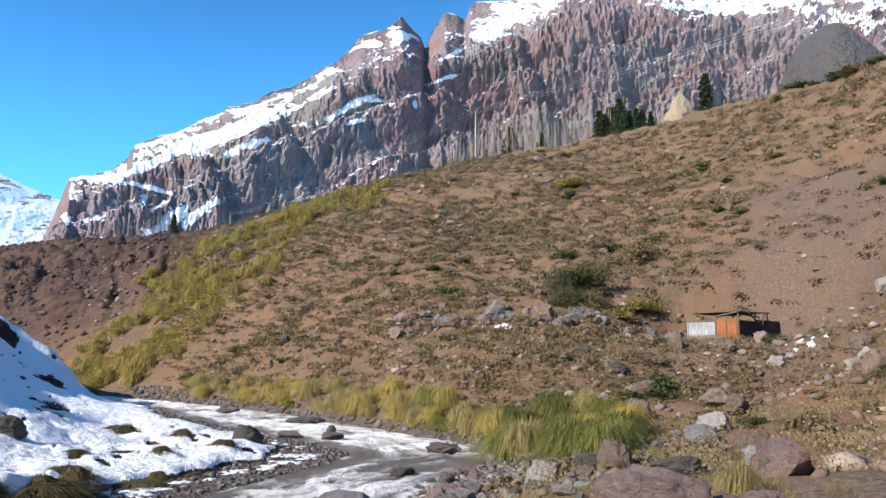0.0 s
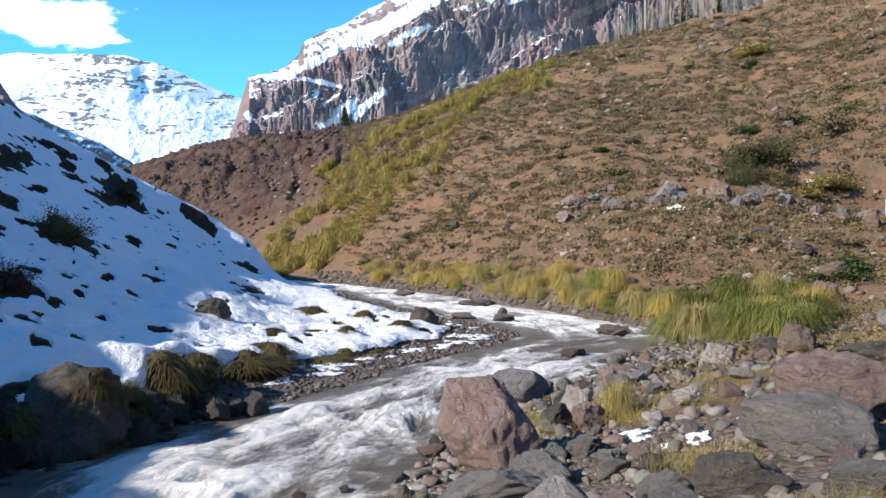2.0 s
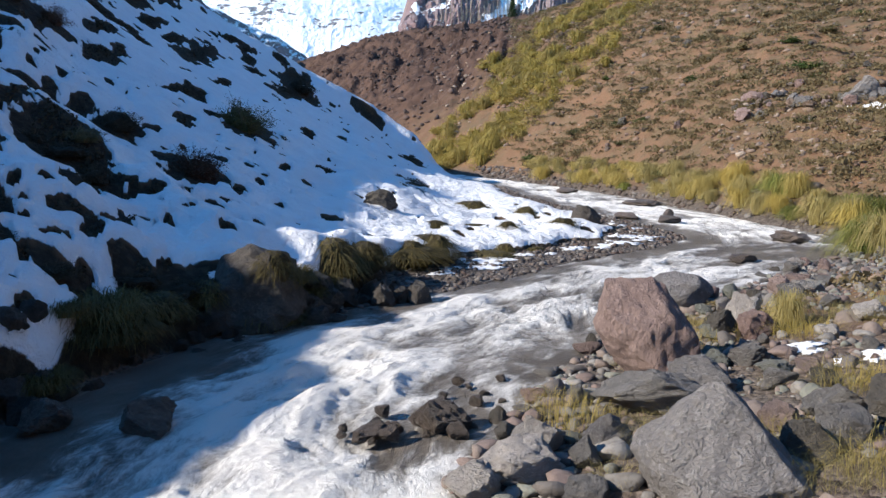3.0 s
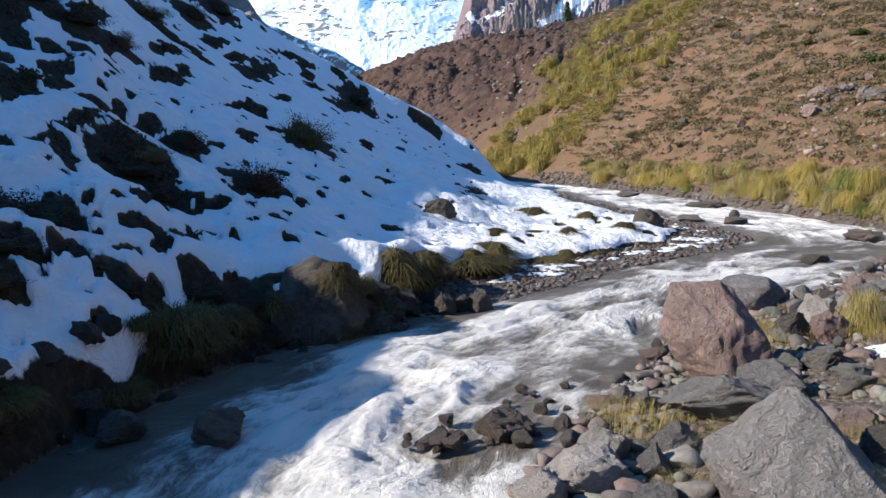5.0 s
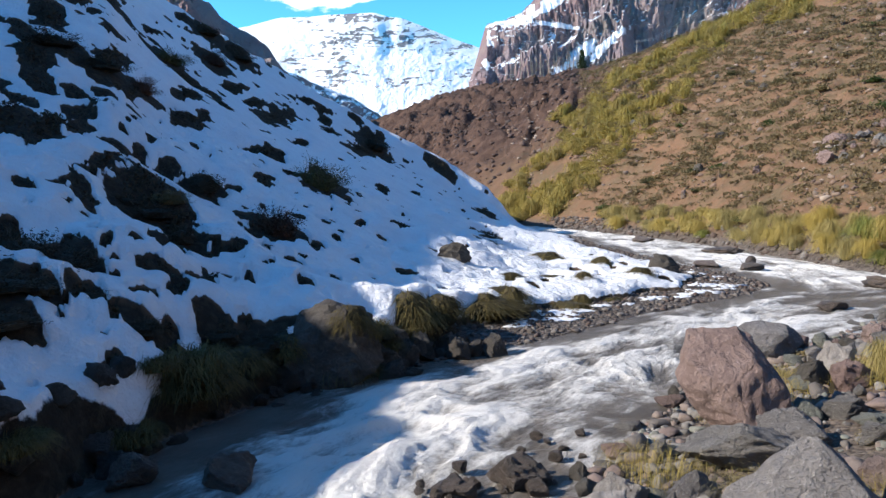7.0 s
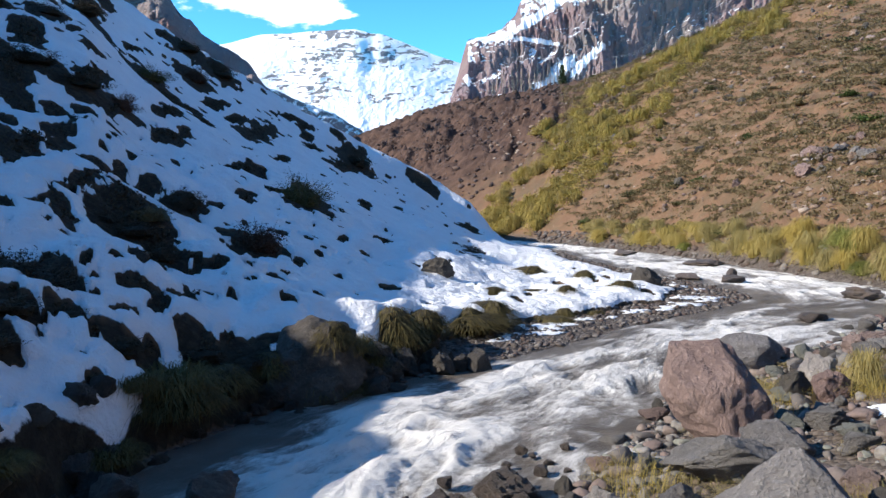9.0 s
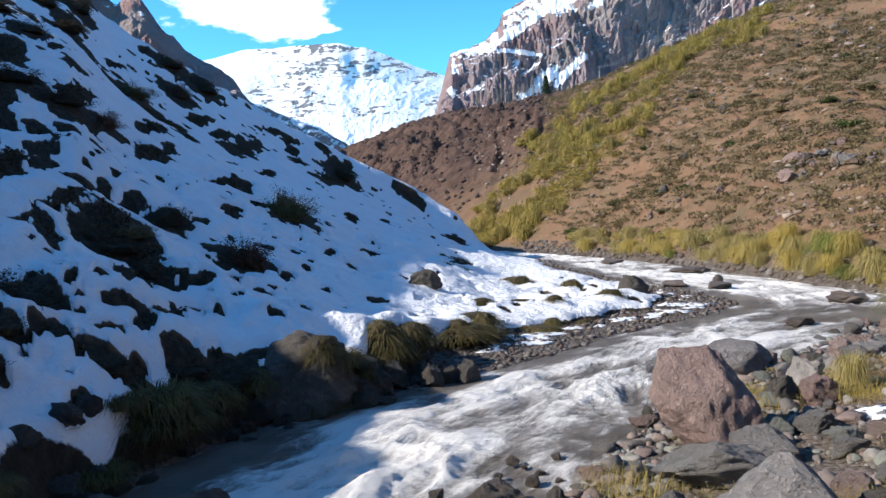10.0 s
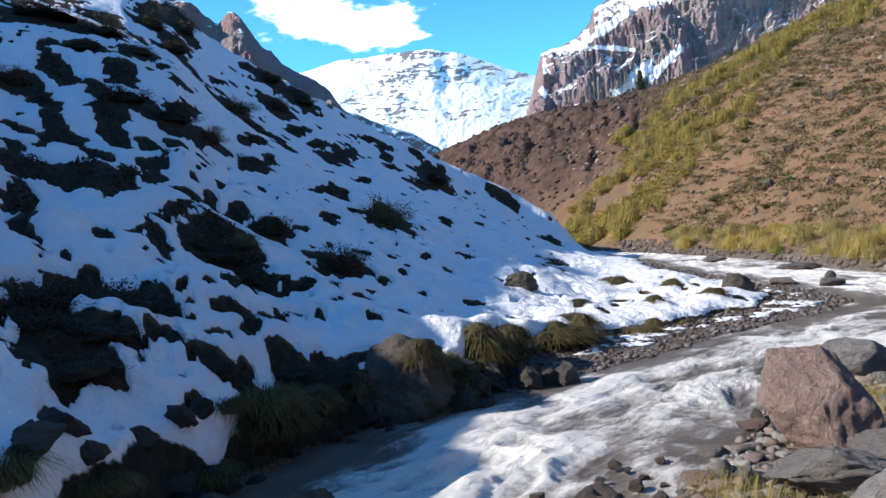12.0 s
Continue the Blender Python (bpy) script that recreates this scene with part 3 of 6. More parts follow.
# dry grass tufts between the stones: plan place, width, height
BANK_TUFTS = [(5.46, 10.07, 0.81, 0.55), (3.82, 9.23, 0.25, 0.31), (4.64, 7.12, 0.44, 0.29), (4.85, 6.78, 0.51, 0.32), (7.96, 7.08, 0.81, 0.48), (6.45, 11.21, 0.33, 0.16),
              (1.71, 7.86, 0.37, 0.38), (1.87, 7.3, 0.46, 0.39), (2.28, 7.37, 0.48, 0.25), (1.84, 5.77, 0.33, 0.16), (4.54, 6.99, 0.6, 0.27), (3.36, 4.92, 0.41, 0.2),
              (4.01, 7.58, 0.19, 0.16), (8.35, 7.61, 0.49, 0.3), (10.75, 8.97, 0.61, 0.34)]
# upright shrubs and the small tree on the slope
GREEN_SHRUBS = [(40.4, 44.4), (31.9, 41.4), (33.8, 41.0), (51.4, 46.3), (50.1, 53.0), (41.8, 48.9), (23.3, 25.2), (26.6, 49.1), (21.6, 23.6)]

# ---- large structure ----
def grid_mesh(name, x, y, z, mat, masks, smooth=True):
    """A mesh from arrays of rows by columns, with a float attribute for each mask."""
    rows, cols = x.shape
    co = np.stack([x, y, z], -1).reshape(-1, 3)
    i = np.arange(rows * cols).reshape(rows, cols)
    q = np.stack([i[:-1, :-1], i[:-1, 1:], i[1:, 1:], i[1:, :-1]], -1).reshape(-1, 4)
    me = bpy.data.meshes.new(name)
    me.vertices.add(len(co))
    me.vertices.foreach_set("co", co.ravel().astype(np.float32))
    me.loops.add(q.size)
    me.loops.foreach_set("vertex_index", q.ravel().astype(np.int32))
    me.polygons.add(len(q))
    me.polygons.foreach_set("loop_start", np.arange(0, q.size, 4, dtype=np.int32))
    me.polygons.foreach_set("use_smooth", np.full(len(q), smooth))
    me.update(calc_edges=True)
    for key, v in masks.items():
        v = np.asarray(v, np.float32)
        if v.ndim == 3:
            me.attributes.new(key, "FLOAT_VECTOR", "POINT").data.foreach_set("vector", v.reshape(-1))
        else:
            me.attributes.new(key, "FLOAT", "POINT").data.foreach_set("value", v.ravel())
    me.materials.append(mat)
    return new(name, me)


# smaller bare islands in the snow of the hill: plan place, half length, half width, turn
PATCHES = PATCHES_UPPER + PATCHES_HIGH + PATCHES_MID + PATCHES_FOOT + PATCHES_RIM
BARE = []
rng = np.random.default_rng(4)


def bare_islands():
    n = 14000
    d, a = 8 + 62 * rng.random(n) ** 0.8, 40 - 58 * rng.random(n)
    xs, ys = -np.sin(np.radians(a)) * d, np.cos(np.radians(a)) * d
    _, m = land(xs, ys, False)
    thin = np.interp(a, [-18, -12, -6, 4, 14, 24, 40], [0.6, 0.5, 0.16, 0.18, 0.38, 0.8, 1.0])
    keep = (m["left"] > 0.5) & (m["e"] > 0.4) & (m["brow"] < 0) & (rng.random(n) < thin)
    for x, y, t, far in zip(xs[keep], ys[keep], thin[keep], d[keep]):
        s = (0.06 + 0.24 * rng.random() ** 2.2) * (0.6 + far / 30.0) * (0.7 + 0.6 * t)
        if len(BARE) < 760 and all((x - b[0]) ** 2 + (y - b[1]) ** 2 > (0.9 * s + 0.75 * (b[2] + b[3])) ** 2 for b in BARE + PATCHES):
            BARE.append((float(x), float(y), s, s * (0.4 + 0.3 * rng.random()), 100 + 50 * (rng.random() - 0.5)))


bare_islands()
HOLES = BARE + PATCHES + [(x, y, 0.85 * w, 0.52 * w, 95) for x, y, w, _ in HILL_SHRUBS] + [(x * (1 + 0.4 * w / math.hypot(x, y)), y * (1 + 0.4 * w / math.hypot(x, y)), 0.52 * w, 0.46 * w, 0) for x, y, w, _ in DARK_MASS]


def build_ground():
    fine = np.arange(-68.0, 40.0, 0.16)
    az = np.radians(np.concatenate([np.linspace(-180, -71, 38), fine, np.linspace(42, 180, 47)]))[::-1]
    r = np.concatenate([[0.0, 0.8, 1.6], np.exp(np.linspace(math.log(2.2), math.log(380), 520)), np.exp(np.linspace(math.log(400), math.log(4800), 40))])
    a, rr = np.meshgrid(az, r, indexing="ij")
    x, y = -np.sin(a) * rr, np.cos(a) * rr
    z, m = land(x, y)
    far = step(330, 900, rr)
    z = z * (1 - far) + 32 * far + 0 * rr
    left, right, d, e = m["left"], m["right"], m["r"], m["e"]
    deg = m["az"]
    snow = left * step(0.12, 0.4, e + 0.3 * fbm(x / 0.8, y / 0.8, octaves=3, seed=41)) * step(1.5, -4, m["brow"] - 8) * 0.95
    low = 0.12 * step(1.0, 0.3, e) + 0.25 * fbm(x / 1.1, y / 1.1, octaves=4, seed=40) * step(-8, 20, deg)
    snow = np.clip(snow - np.clip(low, -0.1, 1) * left, 0, 1)
    hole = np.zeros_like(x)
    near = left > 0.5
    hx, hy = x[near], y[near]
    wx, wy = 0.4 * fbm(hx / 0.55, hy / 0.55, octaves=4, seed=51, gain=0.6), 0.4 * fbm(hx / 0.55, hy / 0.55, octaves=4, seed=52, gain=0.6)
    cut = np.zeros_like(hx)
    for bx, by, s, w, turn in HOLES:
        cx, cy, k = math.cos(radians(turn)), math.sin(radians(turn)), 1.6 * math.sqrt(s * w)
        sel = np.abs(hx - bx) + np.abs(hy - by) < 4.5 * s
        if not sel.any():
            continue
        dx, dy = hx[sel] - bx + wx[sel] * k, hy[sel] - by + wy[sel] * k
        q = ((dx * cx + dy * cy) / s) ** 2 + ((-dx * cy + dy * cx) / (w * 1.15)) ** 2
        cut[sel] = np.maximum(cut[sel], step(1.5, 0.55, q))
    hole[near] = cut
    snow = snow * (1 - hole)
    # scraps of old snow on the flat by the hut and on the bar
    patch = fbm(x / 1.6, y / 1.6, octaves=3, seed=60)
    z = z + 0.13 * step(0.3, 0.8, snow) * left
    lean = deg + 51.5 + 0.17 * (d - 45) + 2.5 * fbm(x / 9, y / 9, octaves=3, seed=66)
    scree = right * 0.85 * np.exp(-((lean / (7.5 + 0.03 * d)) ** 2)) * step(26, 40, d) * step(2, -6, m["rim"] + 18)
    bluff = right * step(-13.5, -8.5, deg + 2.0 * fbm(x / 14, y / 14, octaves=3, seed=77)) * step(90, 130, d)
    growth = right * (0.7 + 0.3 * step(-0.2, 0.4, fbm(x / 13, y / 13, octaves=3, seed=21)))
    gravel = np.maximum(m["bar"], np.maximum((1 - left) * (1 - right), right * step(1.2, 0.2, m["dr"]) + 0.8 * right * step(14, 9, d)))
    gravel = np.clip(gravel, 0, 1)
    peat = left * (1 - m["bar"]) * np.maximum(step(0.25, 0.6, hole), step(0.62, 0.3, e + 0.5 * fbm(x / 0.8, y / 0.8, octaves=3, seed=41)))
    return tagged(grid_mesh("ground", x, y, z, GROUND, {"snow": snow, "scree": scree, "bluff": bluff, "growth": growth, "gravel": gravel, "peat": peat}),
                  "valley floor and slopes, one bank snowy and one dry ochre", "ground", kind="structure")


build_ground()


def build_water():
    """The stream as one sheet between its shores, running under the banks."""
    n, across = 1900, 140
    t = np.linspace(0, 1, n) ** 1.25
    line_l, line_r = LEFT_SHORE[:-10], RIGHT_SHORE[:-10]

    def along(line, start):
        keep = line[line[:, 1] > start]
        s = np.concatenate([[0], np.cumsum(np.hypot(*np.diff(keep, axis=0).T))])
        return keep, s

    ll, sl = along(line_l, -32)
    lr, sr = along(line_r, -32)
    # match stations of the two shores by a few pairs that lie across the stream
    pair = np.array([(-26, -20), (-5.4, -2.4), (6, 5.0), (12.9, 10.2), (18.8, 14.6), (22.8, 20.5), (33, 30.4), (64, 60), (106, 122)])
    q = np.interp(t, np.concatenate([[0], np.linspace(0.08, 1, len(pair) - 1) ** 1.15]), np.arange(len(pair)))
    yl, yr = np.interp(q, np.arange(len(pair)), pair[:, 0]), np.interp(q, np.arange(len(pair)), pair[:, 1])
    pl = np.stack([np.interp(yl, ll[:, 1], ll[:, 0]), yl], -1)
    pr = np.stack([np.interp(yr, lr[:, 1], lr[:, 0]), yr], -1)
    w = np.linspace(-0.12, 1.12, across)[None, :, None]
    p = pl[:, None] * (1 - w) + pr[:, None] * w
    x, y = p[..., 0], p[..., 1]
    mid = p[:, across // 2]
    s = np.concatenate([[0], np.cumsum(np.hypot(*np.diff(mid, axis=0).T))])[:, None] + 0 * x
    d = np.hypot(*(pr - pl).T)[:, None] * (w[..., 0] - 0.5)
    ws, wd = s + 0.55 * fbm(s * 0.6, d * 0.8, octaves=3, seed=92), d + 0.45 * fbm(s * 0.6, d * 0.8, octaves=3, seed=93)
    swell = ridged(ws * 0.5, wd * 0.75, octaves=3, seed=91, gain=0.55)
    chop = fbm(ws * 0.85, wd * 2.3, octaves=5, seed=90, gain=0.6)
    curl = ridged(ws * 1.9, wd * 5.0, octaves=4, seed=94, gain=0.6)
    edge = step(0.0, 0.2, w[..., 0]) * step(1.0, 0.8, w[..., 0])

    def pool(cx, cy, rx, ry):
        return np.exp(-(((x - cx) / rx) ** 2) - ((y - cy) / ry) ** 2)

    rapid = 0.60 + 0.30 * fbm(x / 3.0, y / 3.0, octaves=2, seed=95) + 0.30 * pool(-1.0, 8.2, 2.2, 2.4) + 0.35 * pool(-1.2, 5.6, 2.4, 2.0) + 0.06 * step(21, 30, y)
    rapid = rapid - 0.6 * pool(11.5, 20.5, 2.6, 2.4) - 0.5 * pool(1.7, 10.0, 1.1, 1.3) - 0.4 * pool(0.6, 7.4, 0.9, 0.5) - 0.35 * pool(4.2, 15.0, 1.6, 1.2) - 0.6 * pool(-3.4, 7.6, 1.4, 2.2)
    rapid = rapid - 0.55 * step(0.27, 0.05, w[..., 0]) * step(5.5, 7.5, y) - 0.18 * step(0.78, 0.95, w[..., 0])
    rapid = np.clip(rapid, 0, 1)
    strong = np.clip(rapid + 0.2, 0.15, 1.2) * (0.25 + 0.75 * edge)
    z = 0.0 + strong * (0.10 * swell + 0.085 * chop + 0.035 * curl)
    crest = 0.45 * swell + 0.75 * chop + 0.3 * curl
    flow = np.stack([s, d, 0 * s], -1)
    return tagged(grid_mesh("water", x, y, z, WATER, {"flow": flow, "rapid": rapid, "crest": crest}), "milky grey mountain stream with white rapids", "river", kind="structure")


build_water()


def massif(name, label, crest, foot, az0, az1, n_az, n_v, ribs, jag, snow_fn, face, seed, band_tilt=0.0, weights=(1.0, 0.6, 0.35), calm=None, gain=0.66, mat=CLIFF, soft=0.4, flutes=0.0, walls=0.0):
    """A rocky mountain as a sheet from its foot to its crest. crest: rows of heading, distance, height; foot: distance, height.
    face: how the sheet steps back as it rises (v to share of the depth); calm: share of the height above which the right-hand part is smooth snow."""
    az = np.linspace(az1, az0, n_az)
    crest = np.array(sorted(crest), float)
    dist = np.interp(az, crest[:, 0], crest[:, 1])[:, None]
    high = sum(np.interp(az + soft * o, crest[:, 0], crest[:, 2]) for o in (-1, -0.5, 0, 0.5, 1))[:, None] / 5
    over = 14
    v = np.concatenate([np.linspace(0, 1, n_v), 1 + np.linspace(0, 0.35, over + 1)[1:]])[None, :]
    vc = np.clip(v, 0, 1)
    r = foot[0] + (dist - foot[0]) * face(vc) + np.clip(v - 1, 0, 1) * dist * 1.2
    low, top = math.atan2(foot[1] - EYE_HEIGHT, foot[0]), np.arctan2(high - EYE_HEIGHT, dist)
    h = EYE_HEIGHT + r * np.tan(low + (top - low) * vc)
    h = np.where(v > 1, high - np.clip(v - 1, 0, 1) * (high - foot[1]) * 1.2, h)
    scale = dist.mean() / 1000.0
    arc = az[:, None] * dist.mean() * math.pi / 180
    u, w = arc + 0 * h, h + 0 * arc
    wx, wz = (16 * scale * fbm(u / (110 * scale), w / (110 * scale), seed=seed + i, octaves=3) for i in (1, 2))
    u, w = u + wx, w + wz
    rough = 0.5 * ridged((u + 0.35 * w) / (150 * scale), (w - 0.3 * u) / (130 * scale), seed=seed, octaves=7, gain=gain) + 0.5 * ridged((u - 0.6 * w) / (80 * scale), (w + 0.5 * u) / (60 * scale), seed=seed + 6, octaves=6, gain=gain + 0.04)
    q = (w - u * band_tilt) / (80 * scale) + 0.7 * fbm(u / (420 * scale), w / (420 * scale), seed=seed + 3, octaves=3)
    saw = q - np.floor(q)
    strata = 2 * step(0.0, 0.8, saw) * step(1.0, 0.8, saw) - 1
    swell = fbm(u / (300 * scale), w / (300 * scale), seed=seed + 5, octaves=3)
    knob = ridged(u / (26 * scale), w / (30 * scale), seed=seed + 21, octaves=4, gain=0.78)
    fade = step(0.0, 0.12, vc) * (1 - 0.75 * step(0.8, 1.0, vc))
    if calm:
        fade = fade * (1 - 0.93 * step(calm[0], calm[1], v - 0.07 * rough) * step(-24, -33, az)[:, None])
    ribs = ribs * (1 - 0.4 * step(-36, -22, az)[:, None] * (1.0 if calm else 0.0))
    # columns that run down the rock, and great walls that turn their backs to the sun
    column = ridged(u / (15 * scale) + 0.4 * ridged(u / (30 * scale), w / (22 * scale), seed=seed + 34, octaves=3), w / (70 * scale), seed=seed + 33, octaves=4, gain=0.7)
    turn = (-u + 0.25 * w) / (120 * scale) + 0.9 * fbm(u / (200 * scale), w / (260 * scale), seed=seed + 35, octaves=3)
    turn = turn - np.floor(turn)
    rough = rough + flutes * column + walls * (turn / 0.72 * step(1.0, 0.72, turn) - 0.45)
    push = (ribs * (weights[0] * rough + weights[1] * strata + weights[2] * knob) + ribs * swell) * fade
    tr, th = np.gradient(r, axis=1), np.gradient(h, axis=1)
    ln = np.maximum(np.hypot(tr, th), 1e-6)
    th = np.where(v > 1, 0.3 * ln, th)
    r, h = r - push * th / ln, h + 0.5 * push * np.clip(tr, 0, None) / ln
    h = h + jag * fbm(arc / (60 * scale), r / (90 * scale), seed=seed + 9, octaves=5, gain=0.6) * step(0.5, 0.95, vc) * (0.35 + fade) * (1 - (0.6 if calm else 0.0) * step(-26, -34, az)[:, None])
    a = np.radians(az)[:, None] + 0 * r
    x, y = -np.sin(a) * r, np.cos(a) * r
    d1, d2 = np.stack([np.gradient(c, axis=0) for c in (x, y, h)], -1), np.stack([np.gradient(c, axis=1) for c in (x, y, h)], -1)
    nrm = np.cross(d1, d2)
    up = np.abs(nrm[..., 2]) / np.maximum(np.linalg.norm(nrm, axis=-1), 1e-9)
    el = np.degrees(np.arctan2(h - EYE_HEIGHT, r))
    bend = 1.1 * fbm(arc / (90 * scale), h / (90 * scale), seed=seed + 13, octaves=4)
    snow = snow_fn(np.degrees(a) + 0.4 * bend, el + 0.22 * bend, up, v, rough, saw)
    band = 0.5 + 0.6 * fbm(2.2 * q, u / (260 * scale), seed=seed + 14, octaves=3)
    return tagged(grid_mesh(name, x, y, h, mat, {"snow": np.clip(snow, 0, 1), "band": band}, False), label, "mountain", kind="structure")


def blobs(a, e, rows):
    """Snowfields on a face: centre heading and height angle, half sizes, lean."""
    out = np.zeros_like(a)
    for a0, e0, wa, we, lean in rows:
        da, de = a - a0, e - e0 - lean * (a - a0)
        out = np.maximum(out, 1.05 - 0.48 * np.sqrt((da / wa) ** 2 + (de / we) ** 2))
    return out


def crest_rows(rows, near, far):
    """Heading and height angle to heading, distance, height; the distance goes from near to far along the rows."""
    n = len(rows) - 1
    return [(a, near + (far - near) * i / n, EYE_HEIGHT + math.tan(radians(e)) * (near + (far - near) * i / n)) for i, (a, e) in enumerate(rows)]


# skyline of the cliffs: heading and height angle, from the sheer western corner to the snow dome in the east
CREST_WEST = [(-0.9, 8.2), (-1.4, 9.8), (-2.1, 11.9), (-2.6, 12.3), (-4.5, 12.9), (-5.7, 13.7), (-5.9, 14.5), (-7.2, 15.1), (-8.9, 15.8), (-11.1, 17.2), (-12.3, 18.1), (-14.1, 18.7), (-15.2, 19.3), (-16.8, 19.6), (-18, 20.4),
              (-19.1, 21.1), (-20.3, 22), (-21.1, 22.6), (-21.9, 23.6), (-23.6, 23.9), (-24.4, 24.5), (-24.9, 24.9), (-25.7, 24.2), (-26.4, 23.7), (-26.8, 22.7), (-27, 23.7), (-27.7, 24.7), (-28.3, 25.4), (-29.2, 25.2), (-29.8, 24.8)]
CREST_EAST = [(-30.2, 25.7), (-30.6, 26), (-34.3, 26.1), (-37.2, 27), (-39.5, 27.5), (-41, 27.9), (-43, 27.8), (-45, 27.5), (-46.5, 27), (-48.2, 26.7), (-50.3, 26.4), (-54.8, 26.2), (-56.5, 26.4), (-58.1, 26.7), (-60.3, 25.8), (-63.8, 24.8), (-66.1, 24.6), (-80, 22)]


def cliff_snow(a, e, up, v, rough, saw):
    line = np.interp(-a, [0, 26, 28, 30.6, 32, 34.3, 37.2, 39.5, 41.7, 44.3, 46.4, 49.4, 51.4, 54.5, 57.2, 59.8, 65.6], [40, 40, 30, 27, 25.4, 24.6, 25.4, 26.2, 26.2, 25.2, 23.8, 23.7, 23.1, 22, 21.1, 20.6, 20.4])
    white = step(-0.5, 0.7, e - line)
    spots = step(0.02, 0.3, fbm(a * 1.1, e * 3.0, octaves=5, seed=31, gain=0.7)) * step(-28, -34, a)
    streak = fbm(a * 0.9, (e + 0.42 * a) * 3.2, octaves=4, seed=37, gain=0.6)
    need = 0.84 - 0.10 * step(0.2, 0.9, v) - 0.6 * white + 0.72 * spots - 0.20 * step(0.15, 0.42, streak)
    s = 0.47 + 1.6 * (up - need)
    return np.maximum(np.clip(s, 0, 0.95), blobs(a, e, SNOWFIELDS) + 0.25 * (up - 0.6))


# snowfields of the face: heading, height angle, half width, half height, lean
SNOWFIELDS = [(-7.3, 13.8, 2.9, 0.42, -0.54), (-11.7, 16, 2.9, 0.5, -0.39), (-13.9, 17.1, 2.1, 0.42, -0.33), (-15.2, 18, 1.3, 0.3, -0.43), (-13.8, 15.5, 1.4, 0.36, -0.38), (-7.4, 12, 1.9, 0.16, 0.2), (-21, 18.5, 2.5, 0.3, -0.43),
              (-22.8, 19.1, 1.2, 0.2, 0.02), (-21.5, 17.6, 1.2, 0.15, -0.18), (-24.9, 23.7, 1, 0.27, 0.11), (-22.8, 23, 0.75, 0.2, -0.09), (-19.6, 21, 0.42, 0.25, -0.1), (-18.9, 19.4, 1.2, 0.22, -0.4), (-29.1, 22.6, 1.5, 0.17, -0.46),
              (-32.1, 24.3, 1.7, 0.75, -0.3), (-28.1, 20.6, 1.5, 0.15, -0.28), (-26.1, 19, 0.25, 0.45, -0.06), (-8.7, 9.7, 1.4, 0.75, -0.75), (-11, 10.6, 1.4, 0.42, -0.7), (-2.2, 9.5, 0.3, 0.4, 0.6)]
massif("mountain_cliffs", "purple-brown cliff mountain streaked with snow", crest_rows(CREST_WEST + CREST_EAST, 760, 1500), (560, 45), -80, -0.8, 1150, 340, 32, 13, cliff_snow,
       lambda v: 0.55 * v + 0.25 * step(0.0, 0.4, v) + 0.20 * step(0.8, 1.0, v), 3, band_tilt=-0.42, weights=(0.7, 0.75, 0.5), calm=(0.83, 0.95), soft=0.1, flutes=0.35, walls=0.9)


def peak_snow(a, e, up, v, rough, saw):
    ledge = fbm(a * 1.6 + 0.6 * e, e * 7.5 + 0.9 * np.sin(a * 0.45), octaves=5, seed=29, gain=0.6)
    gully = fbm(a * 3.0 + 2.0 * e, e * 1.2, octaves=4, seed=27, gain=0.6)
    bare = step(-0.06, 0.26, ledge + 0.35 * gully) * (0.35 + 0.65 * step(-0.25, 0.3, fbm(a * 0.35, e * 0.7, octaves=3, seed=28))) * step(0.3, 0.5, v)
    top = step(12.3, 12.9, e) * step(-0.1, 0.2, gully + 0.4 * ledge) * step(9.5, 7.5, np.abs(a - 5.0) * 2)
    return 0.90 + 0.3 * (up - 0.70) - 0.72 * bare - 0.7 * top


massif("mountain_peak", "broad snow-covered volcano closing the valley", crest_rows([(40, 8), (24, 10.6), (15, 12), (12.5, 12.7), (10.5, 12.8), (8.8, 13), (7.6, 13.1), (5.9, 13.2), (4.7, 12.75), (4.2, 12.8), (2.3, 12.1), (0.3, 11.3), (-1.7, 10.7), (-8, 9), (-20, 7)],
       3900, 4000), (2300, 150), -20, 40, 620, 280, 55, 5, peak_snow, lambda v: v, 23, band_tilt=0.06, weights=(0.8, 0.75, 0.12), gain=0.55, mat=FAR_CLIFF, soft=0.25)


def spur_snow(a, e, up, v, rough, saw):
    return 0.45 + 1.2 * (up - 0.72)


massif("mountain_spur", "rocky far spur dusted with snow", crest_rows([(14, 10), (11, 8.9), (9, 8.0), (7.4, 7.2), (5.8, 6.2), (4, 4.8)], 1500, 1700), (1150, 40), 3, 15, 160, 90, 25, 14, spur_snow, lambda v: v, 43)


def ridge_snow(a, e, up, v, rough, saw):
    return 0.47 + 1.2 * (up - 0.84) + 0.3 * np.exp(-(((a - 19.0) / 1.0) ** 2) - ((e - 15.0) / 0.4) ** 2)


massif("mountain_ridge", "dark rock ridge above the snowy hill", crest_rows([(9, 6), (11.8, 8.5), (12.7, 9.7), (13.5, 10.9), (15.4, 12), (16.6, 12.6), (17.7, 13.8), (18.6, 14.9), (19.3, 15.7), (20, 16), (20.9, 15.1), (21.8, 15.7), (22.7, 16.5), (23.9, 17), (26.7, 18.9), (30, 20), (45, 20), (70, 18), (100, 14)], 330, 420), (190, 6), 9, 100, 700, 170, 15, 2.5, ridge_snow,
       lambda v: v, 53, soft=0.15)


def shoulder_snow(a, e, up, v, rough, saw):
    return 0.02 + 0.3 * (up - 0.8) - 0.5 * step(0.2, 0.5, v)


